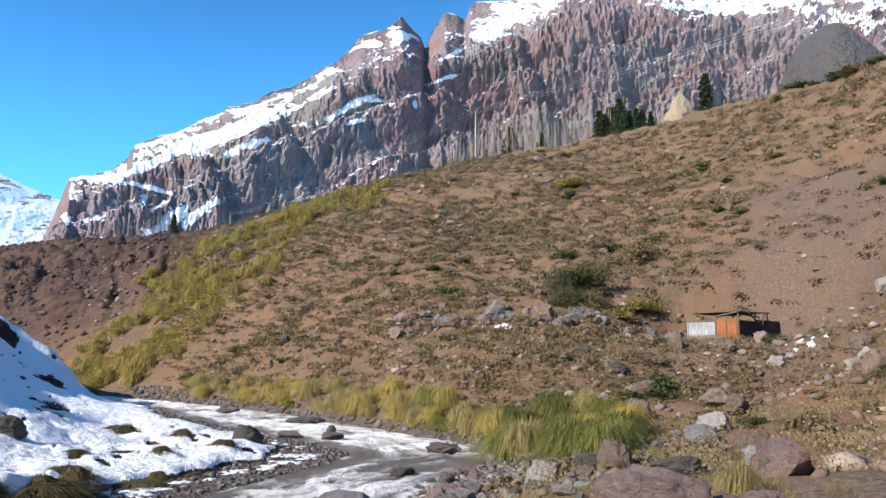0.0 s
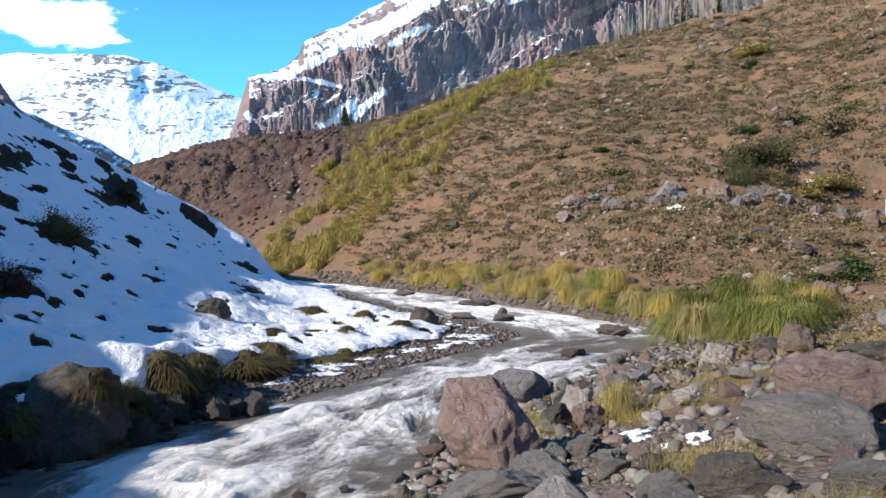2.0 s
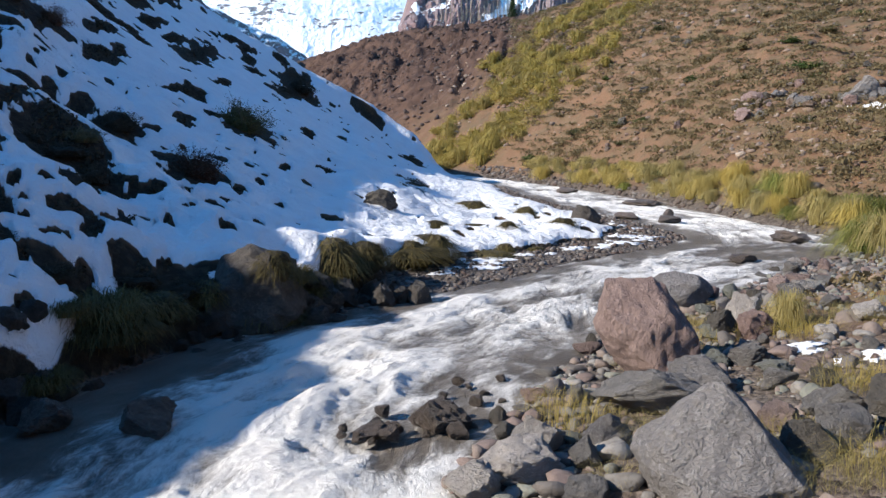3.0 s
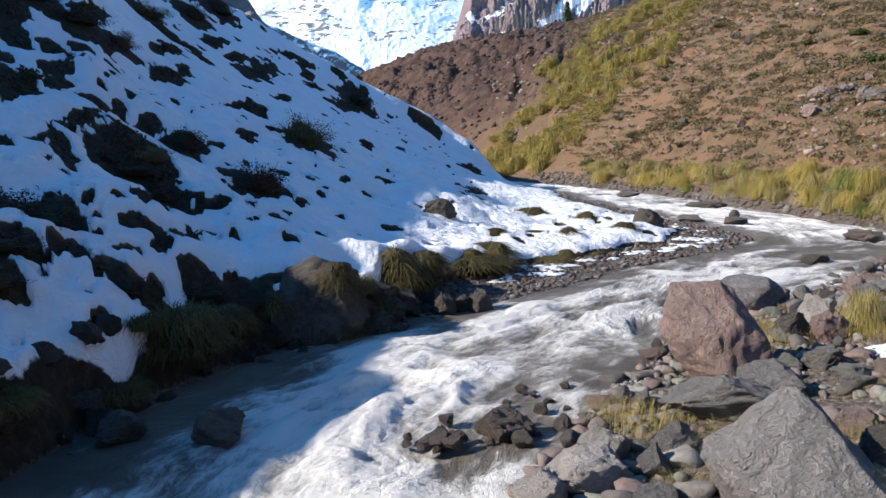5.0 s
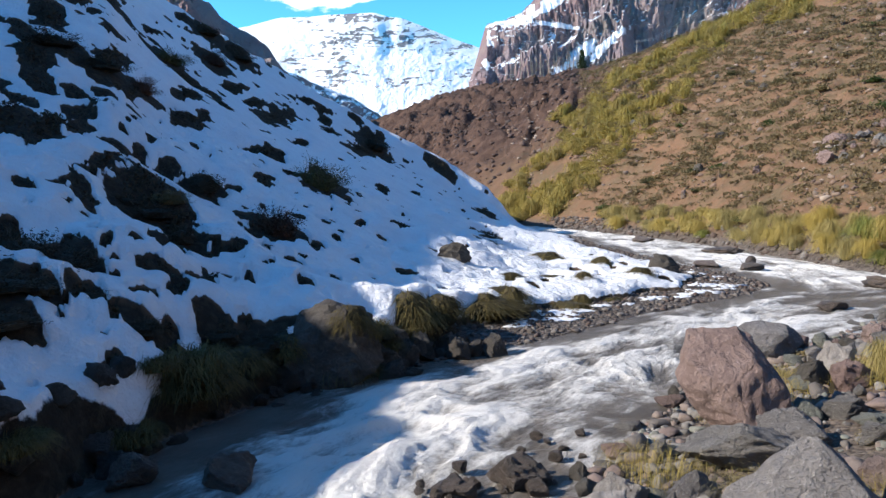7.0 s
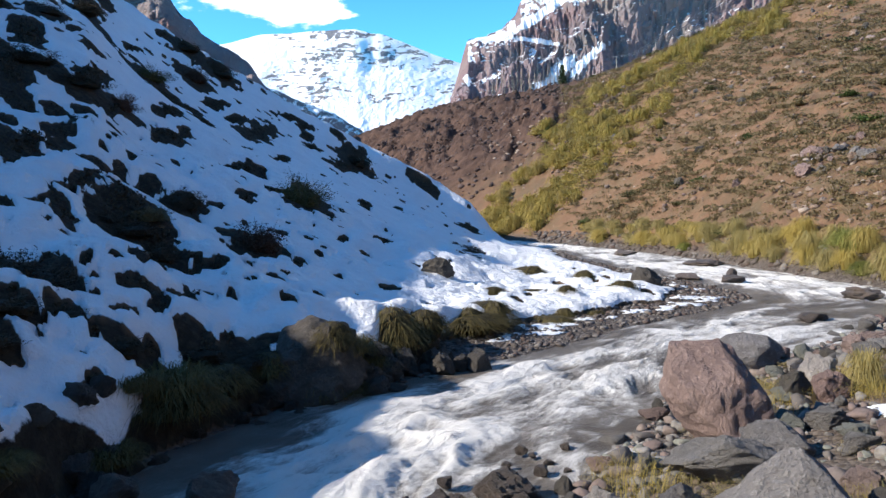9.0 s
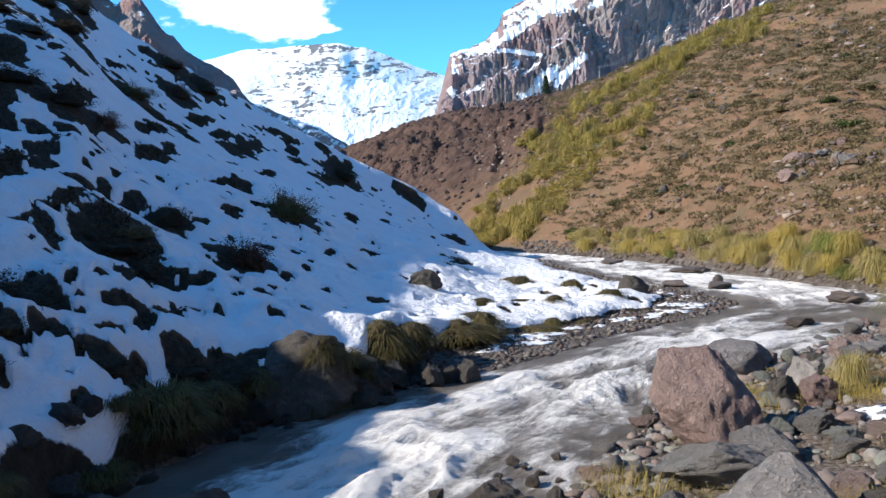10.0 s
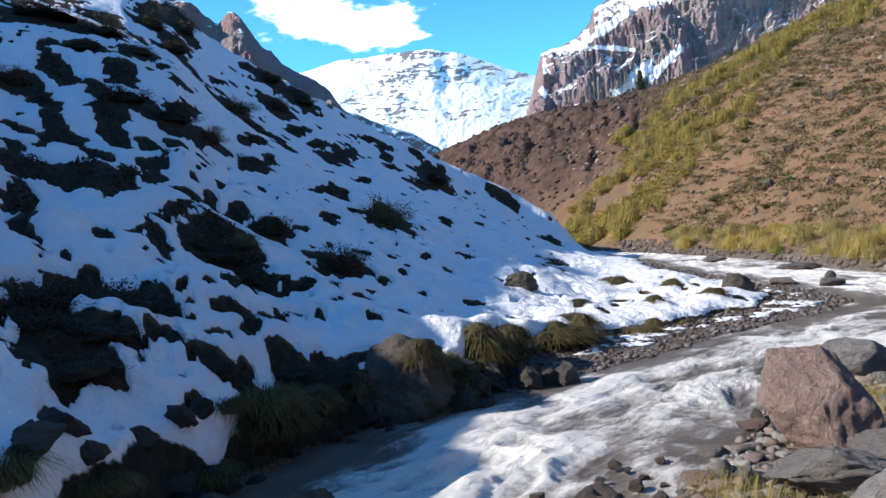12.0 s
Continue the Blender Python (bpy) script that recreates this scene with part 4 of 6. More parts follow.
massif("mountain_shoulder", "smooth dark grey rock shoulder below the snowfields", crest_rows([(-47, 15.0), (-51.5, 16.5), (-52.6, 19.4), (-53.4, 21.0), (-54.6, 21.8), (-56.1, 22.3), (-56.9, 21.7), (-57.9, 20.6), (-58.9, 19.5), (-61, 17.0)], 540, 550),
       (430, 75), -61, -47, 200, 90, 7, 2, shoulder_snow, lambda v: v, 63, weights=(0.5, 0.2, 0.3), mat=DARK_CLIFF)

# ---- materials of the things ----
def rock_material(name, dark, light, vein, wet=0.0):
    m, k, b = material(name)
    co = k.add("ShaderNodeTexCoord").outputs["Object"]
    info = k.add("ShaderNodeObjectInfo").outputs["Random"]
    off = k.add("ShaderNodeVectorMath", {"operation": "ADD"}, _0=co).outputs[0]
    n = k.tree.nodes[-1]
    k.tree.links.new(k.math("MULTIPLY", info, 37.0), n.inputs[1])
    big, mid, fine = k.noise(0.9, 5, 0.6, off), k.noise(4.5, 6, 0.65, off, 0.6), k.noise(22.0, 5, 0.7, off)
    col = k.mix(k.ramp(big, 0.35, 0.65), dark, light)
    col = k.mix(k.math("MULTIPLY", info, 0.35 * (1 - wet)), col, (0.24, 0.225, 0.21))
    col = k.mix(k.math("MULTIPLY", k.ramp(mid, 0.52, 0.72), 0.55), col, vein)
    col = k.mix(k.math("MULTIPLY", k.ramp(fine, 0.55, 0.75), 0.5), col, (0.06, 0.052, 0.048))
    warp = k.add("ShaderNodeVectorMath", {"operation": "ADD"}, _0=off, _1=k.math("MULTIPLY", mid, 0.55)).outputs[0]
    cell = k.add("ShaderNodeTexVoronoi", {"feature": "DISTANCE_TO_EDGE"}, Scale=1.5, Vector=warp).outputs["Distance"]
    crack = k.math("MULTIPLY", k.ramp(cell, 0.05, 0.0), k.ramp(big, 0.42, 0.6))
    lichen = k.noise(9.0, 7, 0.75, off, 1.2)
    col = k.mix(k.math("MULTIPLY", k.ramp(lichen, 0.54, 0.64), 0.5), col, tuple(1.25 * c for c in vein))
    col = k.mix(k.math("MULTIPLY", k.ramp(lichen, 0.44, 0.36), 0.35), col, tuple(0.65 * c for c in dark))
    col = k.mix(k.math("MULTIPLY", crack, 0.22), col, tuple(0.5 * c for c in dark))
    val = k.add("ShaderNodeHueSaturation", Value=k.math("ADD", 0.86, k.math("MULTIPLY", k.math("FRACT", k.math("MULTIPLY", info, 7.31)), 0.42)), Color=col)
    k.feed(b, "Base Color", val.outputs[0])
    b.inputs["Roughness"].default_value = 0.85 - 0.45 * wet
    b.inputs["Specular IOR Level"].default_value = 0.3 + 0.2 * wet
    relief = k.math("ADD", k.math("MULTIPLY", mid, 0.9), k.math("MULTIPLY", fine, 0.3))
    relief = k.math("SUBTRACT", k.math("ADD", relief, k.math("MULTIPLY", lichen, 0.4)), k.math("MULTIPLY", crack, 0.12))
    bump(k, b, relief, 1.0, 0.15)
    return m


def leaf_material(name, a, c, glow=0.25, second=None):
    """Foliage between two colours, told apart leaf by leaf and plant by plant."""
    m, k, b = material(name)
    isl = k.add("ShaderNodeNewGeometry").outputs["Random Per Island"]
    info = k.add("ShaderNodeObjectInfo").outputs["Random"]
    col = k.mix(isl, a, c)
    if second:
        col = k.mix(k.ramp(info, 0.25, 0.85), col, second)
    col = k.add("ShaderNodeHueSaturation", Value=k.math("ADD", 0.75, k.math("MULTIPLY", info, 0.5)), Color=col).outputs[0]
    k.feed(b, "Base Color", col)
    b.inputs["Roughness"].default_value = 0.7
    b.inputs["Specular IOR Level"].default_value = 0.2
    tr = k.add("ShaderNodeBsdfTranslucent", Color=col)
    mx = k.add("ShaderNodeMixShader", _0=glow)
    k.tree.links.new(b.outputs[0], mx.inputs[1])
    k.tree.links.new(tr.outputs[0], mx.inputs[2])
    k.tree.links.new(mx.outputs[0], k.tree.nodes["Material Output"].inputs[0])
    return m


def plain_material(name, a, c, scale, rough=0.8, metal=0.0, stretch=(1, 1, 1), relief=0.02):
    m, k, b = material(name)
    co = k.scaled(k.add("ShaderNodeTexCoord").outputs["Object"], stretch)
    n, n2 = k.noise(scale, 6, 0.65, co), k.noise(scale * 6, 4, 0.6, co)
    col = k.mix(k.ramp(n, 0.35, 0.68), a, c)
    col = k.mix(k.math("MULTIPLY", k.ramp(n2, 0.55, 0.75), 0.4), col, tuple(0.5 * v for v in a))
    k.feed(b, "Base Color", col)
    b.inputs["Roughness"].default_value, b.inputs["Metallic"].default_value = rough, metal
    bump(k, b, n2, 0.5, relief)
    return m


ROCK_GREY = rock_material("grey_andesite", (0.15, 0.14, 0.135), (0.25, 0.235, 0.225), (0.32, 0.30, 0.285))
ROCK_RED = rock_material("purple_brown_rock", (0.22, 0.145, 0.13), (0.33, 0.23, 0.205), (0.41, 0.31, 0.285))
ROCK_PALE = rock_material("pale_granite", (0.36, 0.325, 0.305), (0.50, 0.455, 0.425), (0.56, 0.52, 0.49))
ROCK_GREEN = rock_material("greenish_rock", (0.17, 0.18, 0.155), (0.25, 0.26, 0.225), (0.32, 0.32, 0.29))
ROCK_WET = rock_material("wet_dark_rock", (0.07, 0.055, 0.046), (0.145, 0.112, 0.094), (0.20, 0.16, 0.135), 0.8)
ROCK_DARK = rock_material("dark_lichened_rock", (0.06, 0.052, 0.044), (0.125, 0.11, 0.092), (0.17, 0.15, 0.12))
OCHRE = rock_material("ochre_crag_rock", (0.20, 0.14, 0.085), (0.27, 0.19, 0.115), (0.31, 0.235, 0.155))
ROCK_SLATE = rock_material("slate_grey_rock", (0.17, 0.157, 0.157), (0.29, 0.27, 0.266), (0.39, 0.37, 0.36))
# these two are toned down so that rocks of the snowy bank look shaded
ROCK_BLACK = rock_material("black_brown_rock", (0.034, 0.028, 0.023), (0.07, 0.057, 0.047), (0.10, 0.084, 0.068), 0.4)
ROCK_SHADED = rock_material("shade_toned_rock", (0.06, 0.05, 0.044), (0.12, 0.104, 0.09), (0.16, 0.14, 0.12))
SCREE_STONE = rock_material("ochre_slope_stone", (0.16, 0.108, 0.075), (0.24, 0.168, 0.122), (0.31, 0.235, 0.18))
DRY_GRASS = leaf_material("dry_yellow_grass", (0.31, 0.255, 0.09), (0.46, 0.39, 0.18), 0.35, (0.36, 0.28, 0.08))
GREEN_GRASS = leaf_material("green_reed_grass", (0.075, 0.105, 0.024), (0.27, 0.265, 0.075), 0.3)
OLIVE_GRASS = leaf_material("olive_bank_grass", (0.055, 0.048, 0.018), (0.19, 0.15, 0.058), 0.2)
BROOM = leaf_material("yellow_green_broom", (0.29, 0.23, 0.055), (0.50, 0.405, 0.12), 0.35, (0.25, 0.20, 0.07))
SAGE = leaf_material("dull_green_shrub", (0.055, 0.062, 0.024), (0.125, 0.122, 0.05), 0.15, (0.16, 0.125, 0.06))
SLOPE_TUFT = leaf_material("olive_brown_tufts", (0.14, 0.112, 0.058), (0.28, 0.215, 0.115), 0.35)
DEEP_GREEN = leaf_material("deep_green_shrub", (0.030, 0.048, 0.014), (0.075, 0.105, 0.026), 0.15)
DARK_SCRUB = leaf_material("dark_winter_scrub", (0.022, 0.018, 0.012), (0.06, 0.05, 0.03), 0.05)
RED_SCRUB = leaf_material("reddish_winter_scrub", (0.07, 0.034, 0.022), (0.13, 0.068, 0.044), 0.1)
DRY_SCRUB = leaf_material("tan_dry_scrub", (0.20, 0.15, 0.08), (0.38, 0.29, 0.155), 0.25)
NEEDLES = leaf_material("conifer_needles", (0.016, 0.028, 0.012), (0.042, 0.062, 0.022), 0.05)
BARK = plain_material("grey_bark", (0.27, 0.22, 0.17), (0.36, 0.30, 0.24), 5.0, stretch=(1, 1, 0.2))
TWIG = plain_material("brown_twigs", (0.075, 0.055, 0.038), (0.13, 0.10, 0.07), 5.0)
POLE_WOOD = plain_material("weathered_pole_wood", (0.27, 0.23, 0.19), (0.38, 0.34, 0.29), 2.0, stretch=(3, 3, 0.2))
RUST = plain_material("rusted_orange_sheet", (0.30, 0.10, 0.026), (0.17, 0.062, 0.024), 3.0, 0.75, 0.0, (3, 3, 0.6), 0.01)
# rust darkened in colour for the hut's sides turned from the sun
RUST_SHADE = plain_material("shade_toned_rusted_sheet", (0.045, 0.022, 0.014), (0.085, 0.038, 0.02), 3.0, 0.8)
ZINC = plain_material("weathered_zinc_sheet", (0.21, 0.22, 0.22), (0.33, 0.34, 0.34), 3.0, 0.55, 0.15, (2, 2, 0.6), 0.01)
TIMBER = plain_material("old_grey_timber", (0.10, 0.07, 0.05), (0.17, 0.125, 0.09), 6.0, stretch=(0.3, 4, 4))
WIRE = plain_material("aluminium_wire", (0.5, 0.5, 0.5), (0.6, 0.6, 0.6), 2.0, 0.45, 0.6)
CERAMIC = plain_material("brown_insulator", (0.10, 0.05, 0.03), (0.14, 0.07, 0.04), 8.0, 0.3)


BARRIER = plain_material("pale_painted_barrier", (0.50, 0.49, 0.47), (0.62, 0.61, 0.59), 3.0, 0.7)


def snow_material():
    m, k, b = material("old_snow")
    co = k.add("ShaderNodeTexCoord").outputs["Object"]
    n = k.noise(6.0, 5, 0.6, co)
    k.feed(b, "Base Color", k.mix(k.ramp(n, 0.3, 0.75), (0.86, 0.87, 0.89), (0.76, 0.77, 0.79)))
    b.inputs["Roughness"].default_value = 0.6
    bump(k, b, n, 0.5, 0.06)
    return m


SNOW = snow_material()


# ---- builders ----
def mesh_of(name, verts, faces, mat, smooth=False):
    me = bpy.data.meshes.new(name)
    me.from_pydata([tuple(v) for v in verts], [], [tuple(f) for f in faces])
    if smooth:
        me.polygons.foreach_set("use_smooth", np.ones(len(me.polygons), bool))
    me.materials.append(mat)
    return me


def part(name, bm, mat, parent, label=""):
    """Links a bmesh or a mesh as one object under a thing or a part."""
    if isinstance(bm, bmesh.types.BMesh):
        me = bpy.data.meshes.new(name)
        bm.to_mesh(me)
        bm.free()
        me.materials.append(mat)
    else:
        me = bm
    ob = new(name, me)
    ob.parent = parent
    return tagged(ob, label)


BALLS = {}


def ball(level):
    if level not in BALLS:
        bm = bmesh.new()
        bmesh.ops.create_icosphere(bm, subdivisions=level, radius=1.0)
        bm.verts.ensure_lookup_table()
        BALLS[level] = (np.array([v.co for v in bm.verts]), np.array([[v.index for v in f.verts] for f in bm.faces]))
        bm.free()
    return BALLS[level]


def rock_points(level, seed, facets=16, rough=0.3, creases=0.0, cut=(0.5, 0.84)):
    """A unit boulder: a lump with broken faces, cracks and a weathered skin."""
    g = np.random.default_rng(seed)
    v, f = ball(level)
    p = v * (1 + 0.22 * fbm(v[:, 0] * 1.1 + seed, v[:, 1] * 1.1, v[:, 2] * 1.1, 2, seed))[:, None]
    for _ in range(facets):
        n = g.normal(size=3)
        n /= np.linalg.norm(n)
        d = g.uniform(*cut)
        over = np.clip(p @ n - d, 0, None)
        p = p - n * (over * 0.97)[:, None]
    if level > 2:
        q = p * 2.3 + seed
        p = p * (1 + rough * 0.55 * ridged(q[:, 0], q[:, 1], q[:, 2], 3, seed + 4) * 0.5 + rough * 0.35 * fbm(q[:, 0] * 2, q[:, 1] * 2, q[:, 2] * 2, 3, seed + 6))[:, None]
    if creases:
        w = p @ np.array([0.35, 0.25, 0.9]) * 12 + 1.6 * fbm(p[:, 0] * 2, p[:, 1] * 2, p[:, 2] * 2, 3, seed + 8)
        p = p * (1 - creases * np.abs(np.sin(w)) ** 3)[:, None]
    return p / np.abs(p).max(0), f


def rock_mesh(name, level, seed, mat, **how):
    p, f = rock_points(level, seed, **how)
    return mesh_of(name, p, f, mat, True)


def set_rock(me, x, y, w, h, turn, label, group, sink=0.22, deep=0.85, name="boulder", z=None, tilt=0.0):
    """A rock of that width and height, part-buried in the ground."""
    ob = new(name, me)
    base = (ground_z(x, y) if z is None else z) - sink * h
    ob.matrix_basis = pose(x, y, base + 0.5 * h * (1 + sink), tilt, 0, turn)
    ob.scale = (0.5 * w, 0.5 * w * deep, 0.5 * h * (1 + sink))
    return tagged(ob, label, "rock", group)


def blades(seed, n, radius, height, width, seg=5, spread=0.3):
    """A tussock: a fountain of bent tapering blades that spring from one foot; the outer ones hang to the ground."""
    g = np.random.default_rng(seed)
    verts, faces = [], []
    for _ in range(n):
        a, r0 = g.uniform(0, 2 * math.pi), radius * spread * math.sqrt(g.random())
        end = g.uniform(-0.05, 0.9) ** 1.0
        h, out = height * g.uniform(0.45, 1.0) * (0.75 + 0.25 * max(end, 0)), radius * (0.35 + 0.85 * (1 - end)) * g.uniform(0.6, 1.1)
        w, side = width * g.uniform(0.6, 1.3), np.array([-math.sin(a), math.cos(a), 0])
        b = a + g.normal() * 0.9
        foot = np.array([math.cos(b) * r0, math.sin(b) * r0, 0])
        rise = 2 * (1 + math.sqrt(1 - end))
        start = len(verts)
        for i in range(seg + 1):
            t = i / seg
            p = foot + np.array([math.cos(a), math.sin(a), 0]) * out * t**1.3 + np.array([0, 0, h * (rise * t + (end - rise) * t * t)])
            k = w * (1 - 0.85 * t)
            verts += [p - side * k, p + side * k]
        faces += [(start + 2 * i, start + 2 * i + 1, start + 2 * i + 3, start + 2 * i + 2) for i in range(seg)]
    return verts, faces


def stick(verts, faces, a, b, ra, rb, sides=4):
    """A thin tapering twig from a to b, added to lists."""
    a, b = np.asarray(a, float), np.asarray(b, float)
    d = (b - a) / (np.linalg.norm(b - a) + 1e-9)
    u = np.cross(d, [0.3, 0.2, 0.93] if abs(d[2]) < 0.9 else [1, 0, 0])
    u /= np.linalg.norm(u)
    v = np.cross(d, u)
    s = len(verts)
    for p, r in ((a, ra), (b, rb)):
        for i in range(sides):
            t = 2 * math.pi * i / sides
            verts.append(p + r * (math.cos(t) * u + math.sin(t) * v))
    faces.extend((s + i, s + (i + 1) % sides, s + sides + (i + 1) % sides, s + sides + i) for i in range(sides))


def leaf_cloud(g, verts, faces, centres, n, spread, size, flat=1.0):
    """Small pointed leaves round some twig ends."""
    for c in centres:
        for _ in range(n):
            p = np.asarray(c) + g.normal(size=3) * spread * np.array([1, 1, flat])
            u, v = g.normal(size=3), g.normal(size=3)
            u, v = u / np.linalg.norm(u), v / np.linalg.norm(v)
            k, s = size * g.uniform(0.6, 1.4), len(verts)
            verts += [p - u * k, p + v * k * 0.5, p + u * k, p - v * k * 0.5]
            faces.append((s, s + 1, s + 2, s + 3))


def shrub_meshes(seed, leaf_mat, twig_mat, ends=42, leaves=14, size=0.055, spread=0.13, tall=0.8, bare=0.0, heart=0.25):
    """Two meshes of a unit-wide shrub: its stems and its leaves, with a lumpy uneven outline."""
    g = np.random.default_rng(seed)
    tv, tf, lv, lf, tips = [], [], [], [], []
    for _ in range(ends):
        a, e = g.uniform(0, 2 * math.pi), math.asin(g.uniform(0.05, 1.0))
        r = 0.5 * (0.62 + 0.5 * g.random() ** 1.4 + 0.16 * math.sin(3 * a + seed))
        tip = np.array([math.cos(a) * math.cos(e) * r, math.sin(a) * math.cos(e) * r, math.sin(e) * r * 2 * tall * g.uniform(0.6, 1.0)])
        mid = tip * 0.5 + g.normal(size=3) * 0.04
        stick(tv, tf, tip * 0.04, mid, 0.012, 0.007, 3)
        stick(tv, tf, mid, tip * (1.04 + bare * g.random()), 0.007, 0.003, 3)
        tips += [tip, mid * 1.25 + g.normal(size=3) * 0.05]
    p, f = ball(2)
    k = heart * (1 + 0.5 * fbm(p[:, 0] * 2.4 + seed, p[:, 1] * 2.4, p[:, 2] * 2.4, 4, seed, 0.6))[:, None] * np.array([1, 1, 1.55 * tall])
    lv += list(p * k)
    lf += [tuple(t) for t in f]
    leaf_cloud(g, lv, lf, tips, leaves, spread, size, 0.75)
    lv = [np.array([p[0], p[1], max(p[2], -0.05)]) for p in lv]
    return mesh_of("stem", tv, tf, twig_mat), mesh_of("foliage", lv, lf, leaf_mat)


def put_shrub(meshes, x, y, w, h, turn, label, group="", name="shrub", sink=0.06, lean=(0.0, 0.0)):
    root = new(name)
    root.matrix_basis = pose(x, y, ground_z(x, y) - sink * h, lean[0], lean[1], turn)
    root.scale = (w, w, h)
    for nm, me in zip(("stem", "foliage"), meshes):
        part(nm, me, None, root)
    return tagged(root, label, "shrub", group)


def block(bm, x0, y0, z0, x1, y1, z1, bevel=0.0):
    r = bmesh.ops.create_cube(bm, size=1.0)
    for v in r["verts"]:
        v.co = Vector(((x0 + x1) / 2 + v.co.x * (x1 - x0), (y0 + y1) / 2 + v.co.y * (y1 - y0), (z0 + z1) / 2 + v.co.z * (z1 - z0)))
    if bevel:
        bmesh.ops.bevel(bm, geom=list({e for v in r["verts"] for e in v.link_edges}), offset=bevel, segments=1, affect="EDGES")
    return bm


def beam(a, b, w):
    """A square timber from a to b."""
    bm = bmesh.new()
    a, b = Vector(a), Vector(b)
    block(bm, -w / 2, -w / 2, 0, w / 2, w / 2, (b - a).length, 0.006)
    bm.transform(Matrix.Translation(a) @ (b - a).to_track_quat("Z", "Y").to_matrix().to_4x4())
    return bm


def corrugated(length, height, pitch=0.11, depth=0.022, thick=0.004):
    """A ribbed metal sheet that stands along x."""
    n = max(4, int(length / pitch * 4))
    xs = np.linspace(0, length, n + 1)
    ys = depth * np.sin(xs / pitch * 2 * math.pi)
    verts, faces = [], []
    for x, y in zip(xs, ys):
        verts += [(x, y - thick, 0), (x, y - thick, height), (x, y + thick, height), (x, y + thick, 0)]
    for i in range(n):
        for k in range(4):
            faces.append((4 * i + k, 4 * i + (k + 1) % 4, 4 * i + 4 + (k + 1) % 4, 4 * i + 4 + k))
    faces += [(0, 1, 2, 3), (4 * n + 3, 4 * n + 2, 4 * n + 1, 4 * n)]
    return verts, faces

# ---- boulders ----
g = np.random.default_rng(11)
BIG = {m.name: [rock_mesh("boulder", 5, 100 + 7 * i + 50 * j, m, facets=13 + 4 * i, rough=0.42) for i in range(3)] for j, m in enumerate((ROCK_GREY, ROCK_RED, ROCK_PALE, ROCK_GREEN, ROCK_DARK, ROCK_WET, ROCK_BLACK, SCREE_STONE, ROCK_SLATE))}
WRINKLED = rock_mesh("boulder", 6, 303, ROCK_RED, facets=26, rough=0.17, creases=0.024, cut=(0.44, 0.76))
# the bank's shade on this boulder is put into its rock colour
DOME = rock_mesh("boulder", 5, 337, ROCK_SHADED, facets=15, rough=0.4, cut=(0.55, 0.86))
SMOOTH = rock_mesh("boulder", 5, 341, ROCK_SLATE, facets=7, rough=0.12, cut=(0.62, 0.9))


def peaked_points(seed):
    """A boulder split along steep planes that meet in an off-centre peak."""
    g = np.random.default_rng(seed)
    v, f = ball(6)
    p = v * (1 + 0.12 * fbm(v[:, 0] * 1.3 + seed, v[:, 1] * 1.3, v[:, 2] * 1.3, 3, seed))[:, None]
    for i in range(7):
        a, e = radians(51 * i + g.uniform(-16, 16)), radians(g.uniform(30, 46))
        n = np.array([math.cos(a) * math.cos(e), math.sin(a) * math.cos(e), math.sin(e)])
        p = p - n * (np.clip(p @ n - g.uniform(0.42, 0.56), 0, None) * 0.97)[:, None]
    for _ in range(16):
        n = g.normal(size=3)
        n /= np.linalg.norm(n)
        p = p - n * (np.clip(p @ n - g.uniform(0.66, 0.86), 0, None) * 0.97)[:, None]
    q = p * 2.6 + seed
    p = p * (1 + 0.075 * ridged(q[:, 0], q[:, 1], q[:, 2], 4, seed) + 0.05 * fbm(q[:, 0] * 2, q[:, 1] * 2, q[:, 2] * 2, 4, seed + 2))[:, None]
    return p / np.abs(p).max(0), f


PEAKED_P, PEAKED_F = peaked_points(322)
PEAKED = mesh_of("boulder", PEAKED_P, PEAKED_F, ROCK_SLATE, True)

STONE_WORDS = {"grey_andesite": "grey angular", "purple_brown_rock": "purple-brown", "pale_granite": "pale weathered", "greenish_rock": "greenish grey", "dark_lichened_rock": "dark lichened", "wet_dark_rock": "wet dark", "black_brown_rock": "dark mossy", "slate_grey_rock": "slate-grey angular", "ochre_slope_stone": "brown weathered"}


def lay_rocks(rows, kinds, where, group, sink=0.36):
    for i, (x, y, w, h) in enumerate(rows):
        m = kinds[i % len(kinds)]
        set_rock(BIG[m.name][(i * 2 + i // 3) % 3], x, y, w, h, 40 * i + 15, f"{STONE_WORDS[m.name]} boulder {where}", group, sink, 0.8 + 0.1 * (i % 3), tilt=(i * 37) % 25 - 12)


first, second, flat, peaked = BANK_BOULDERS[:4]
set_rock(WRINKLED, first[0], first[1], first[2], first[3] * 1.28, 120, "large wrinkled reddish boulder at the water's edge", "boulders on the stony bank", 0.5, 0.9)
set_rock(SMOOTH, second[0], second[1], second[2] * 1.02, second[3] * 1.08, 75, "smooth dark grey boulder beside the stream", "boulders on the stony bank", 0.2)
set_rock(BIG["grey_andesite"][0], *flat, 10, "low flat grey boulder among pebbles", "boulders on the stony bank", 0.2, 0.7)
set_rock(PEAKED, peaked[0], peaked[1], peaked[2] * 1.08, peaked[3] * 1.22, 25, "large peaked grey boulder on the bank", "boulders on the stony bank", 0.4, 0.95)
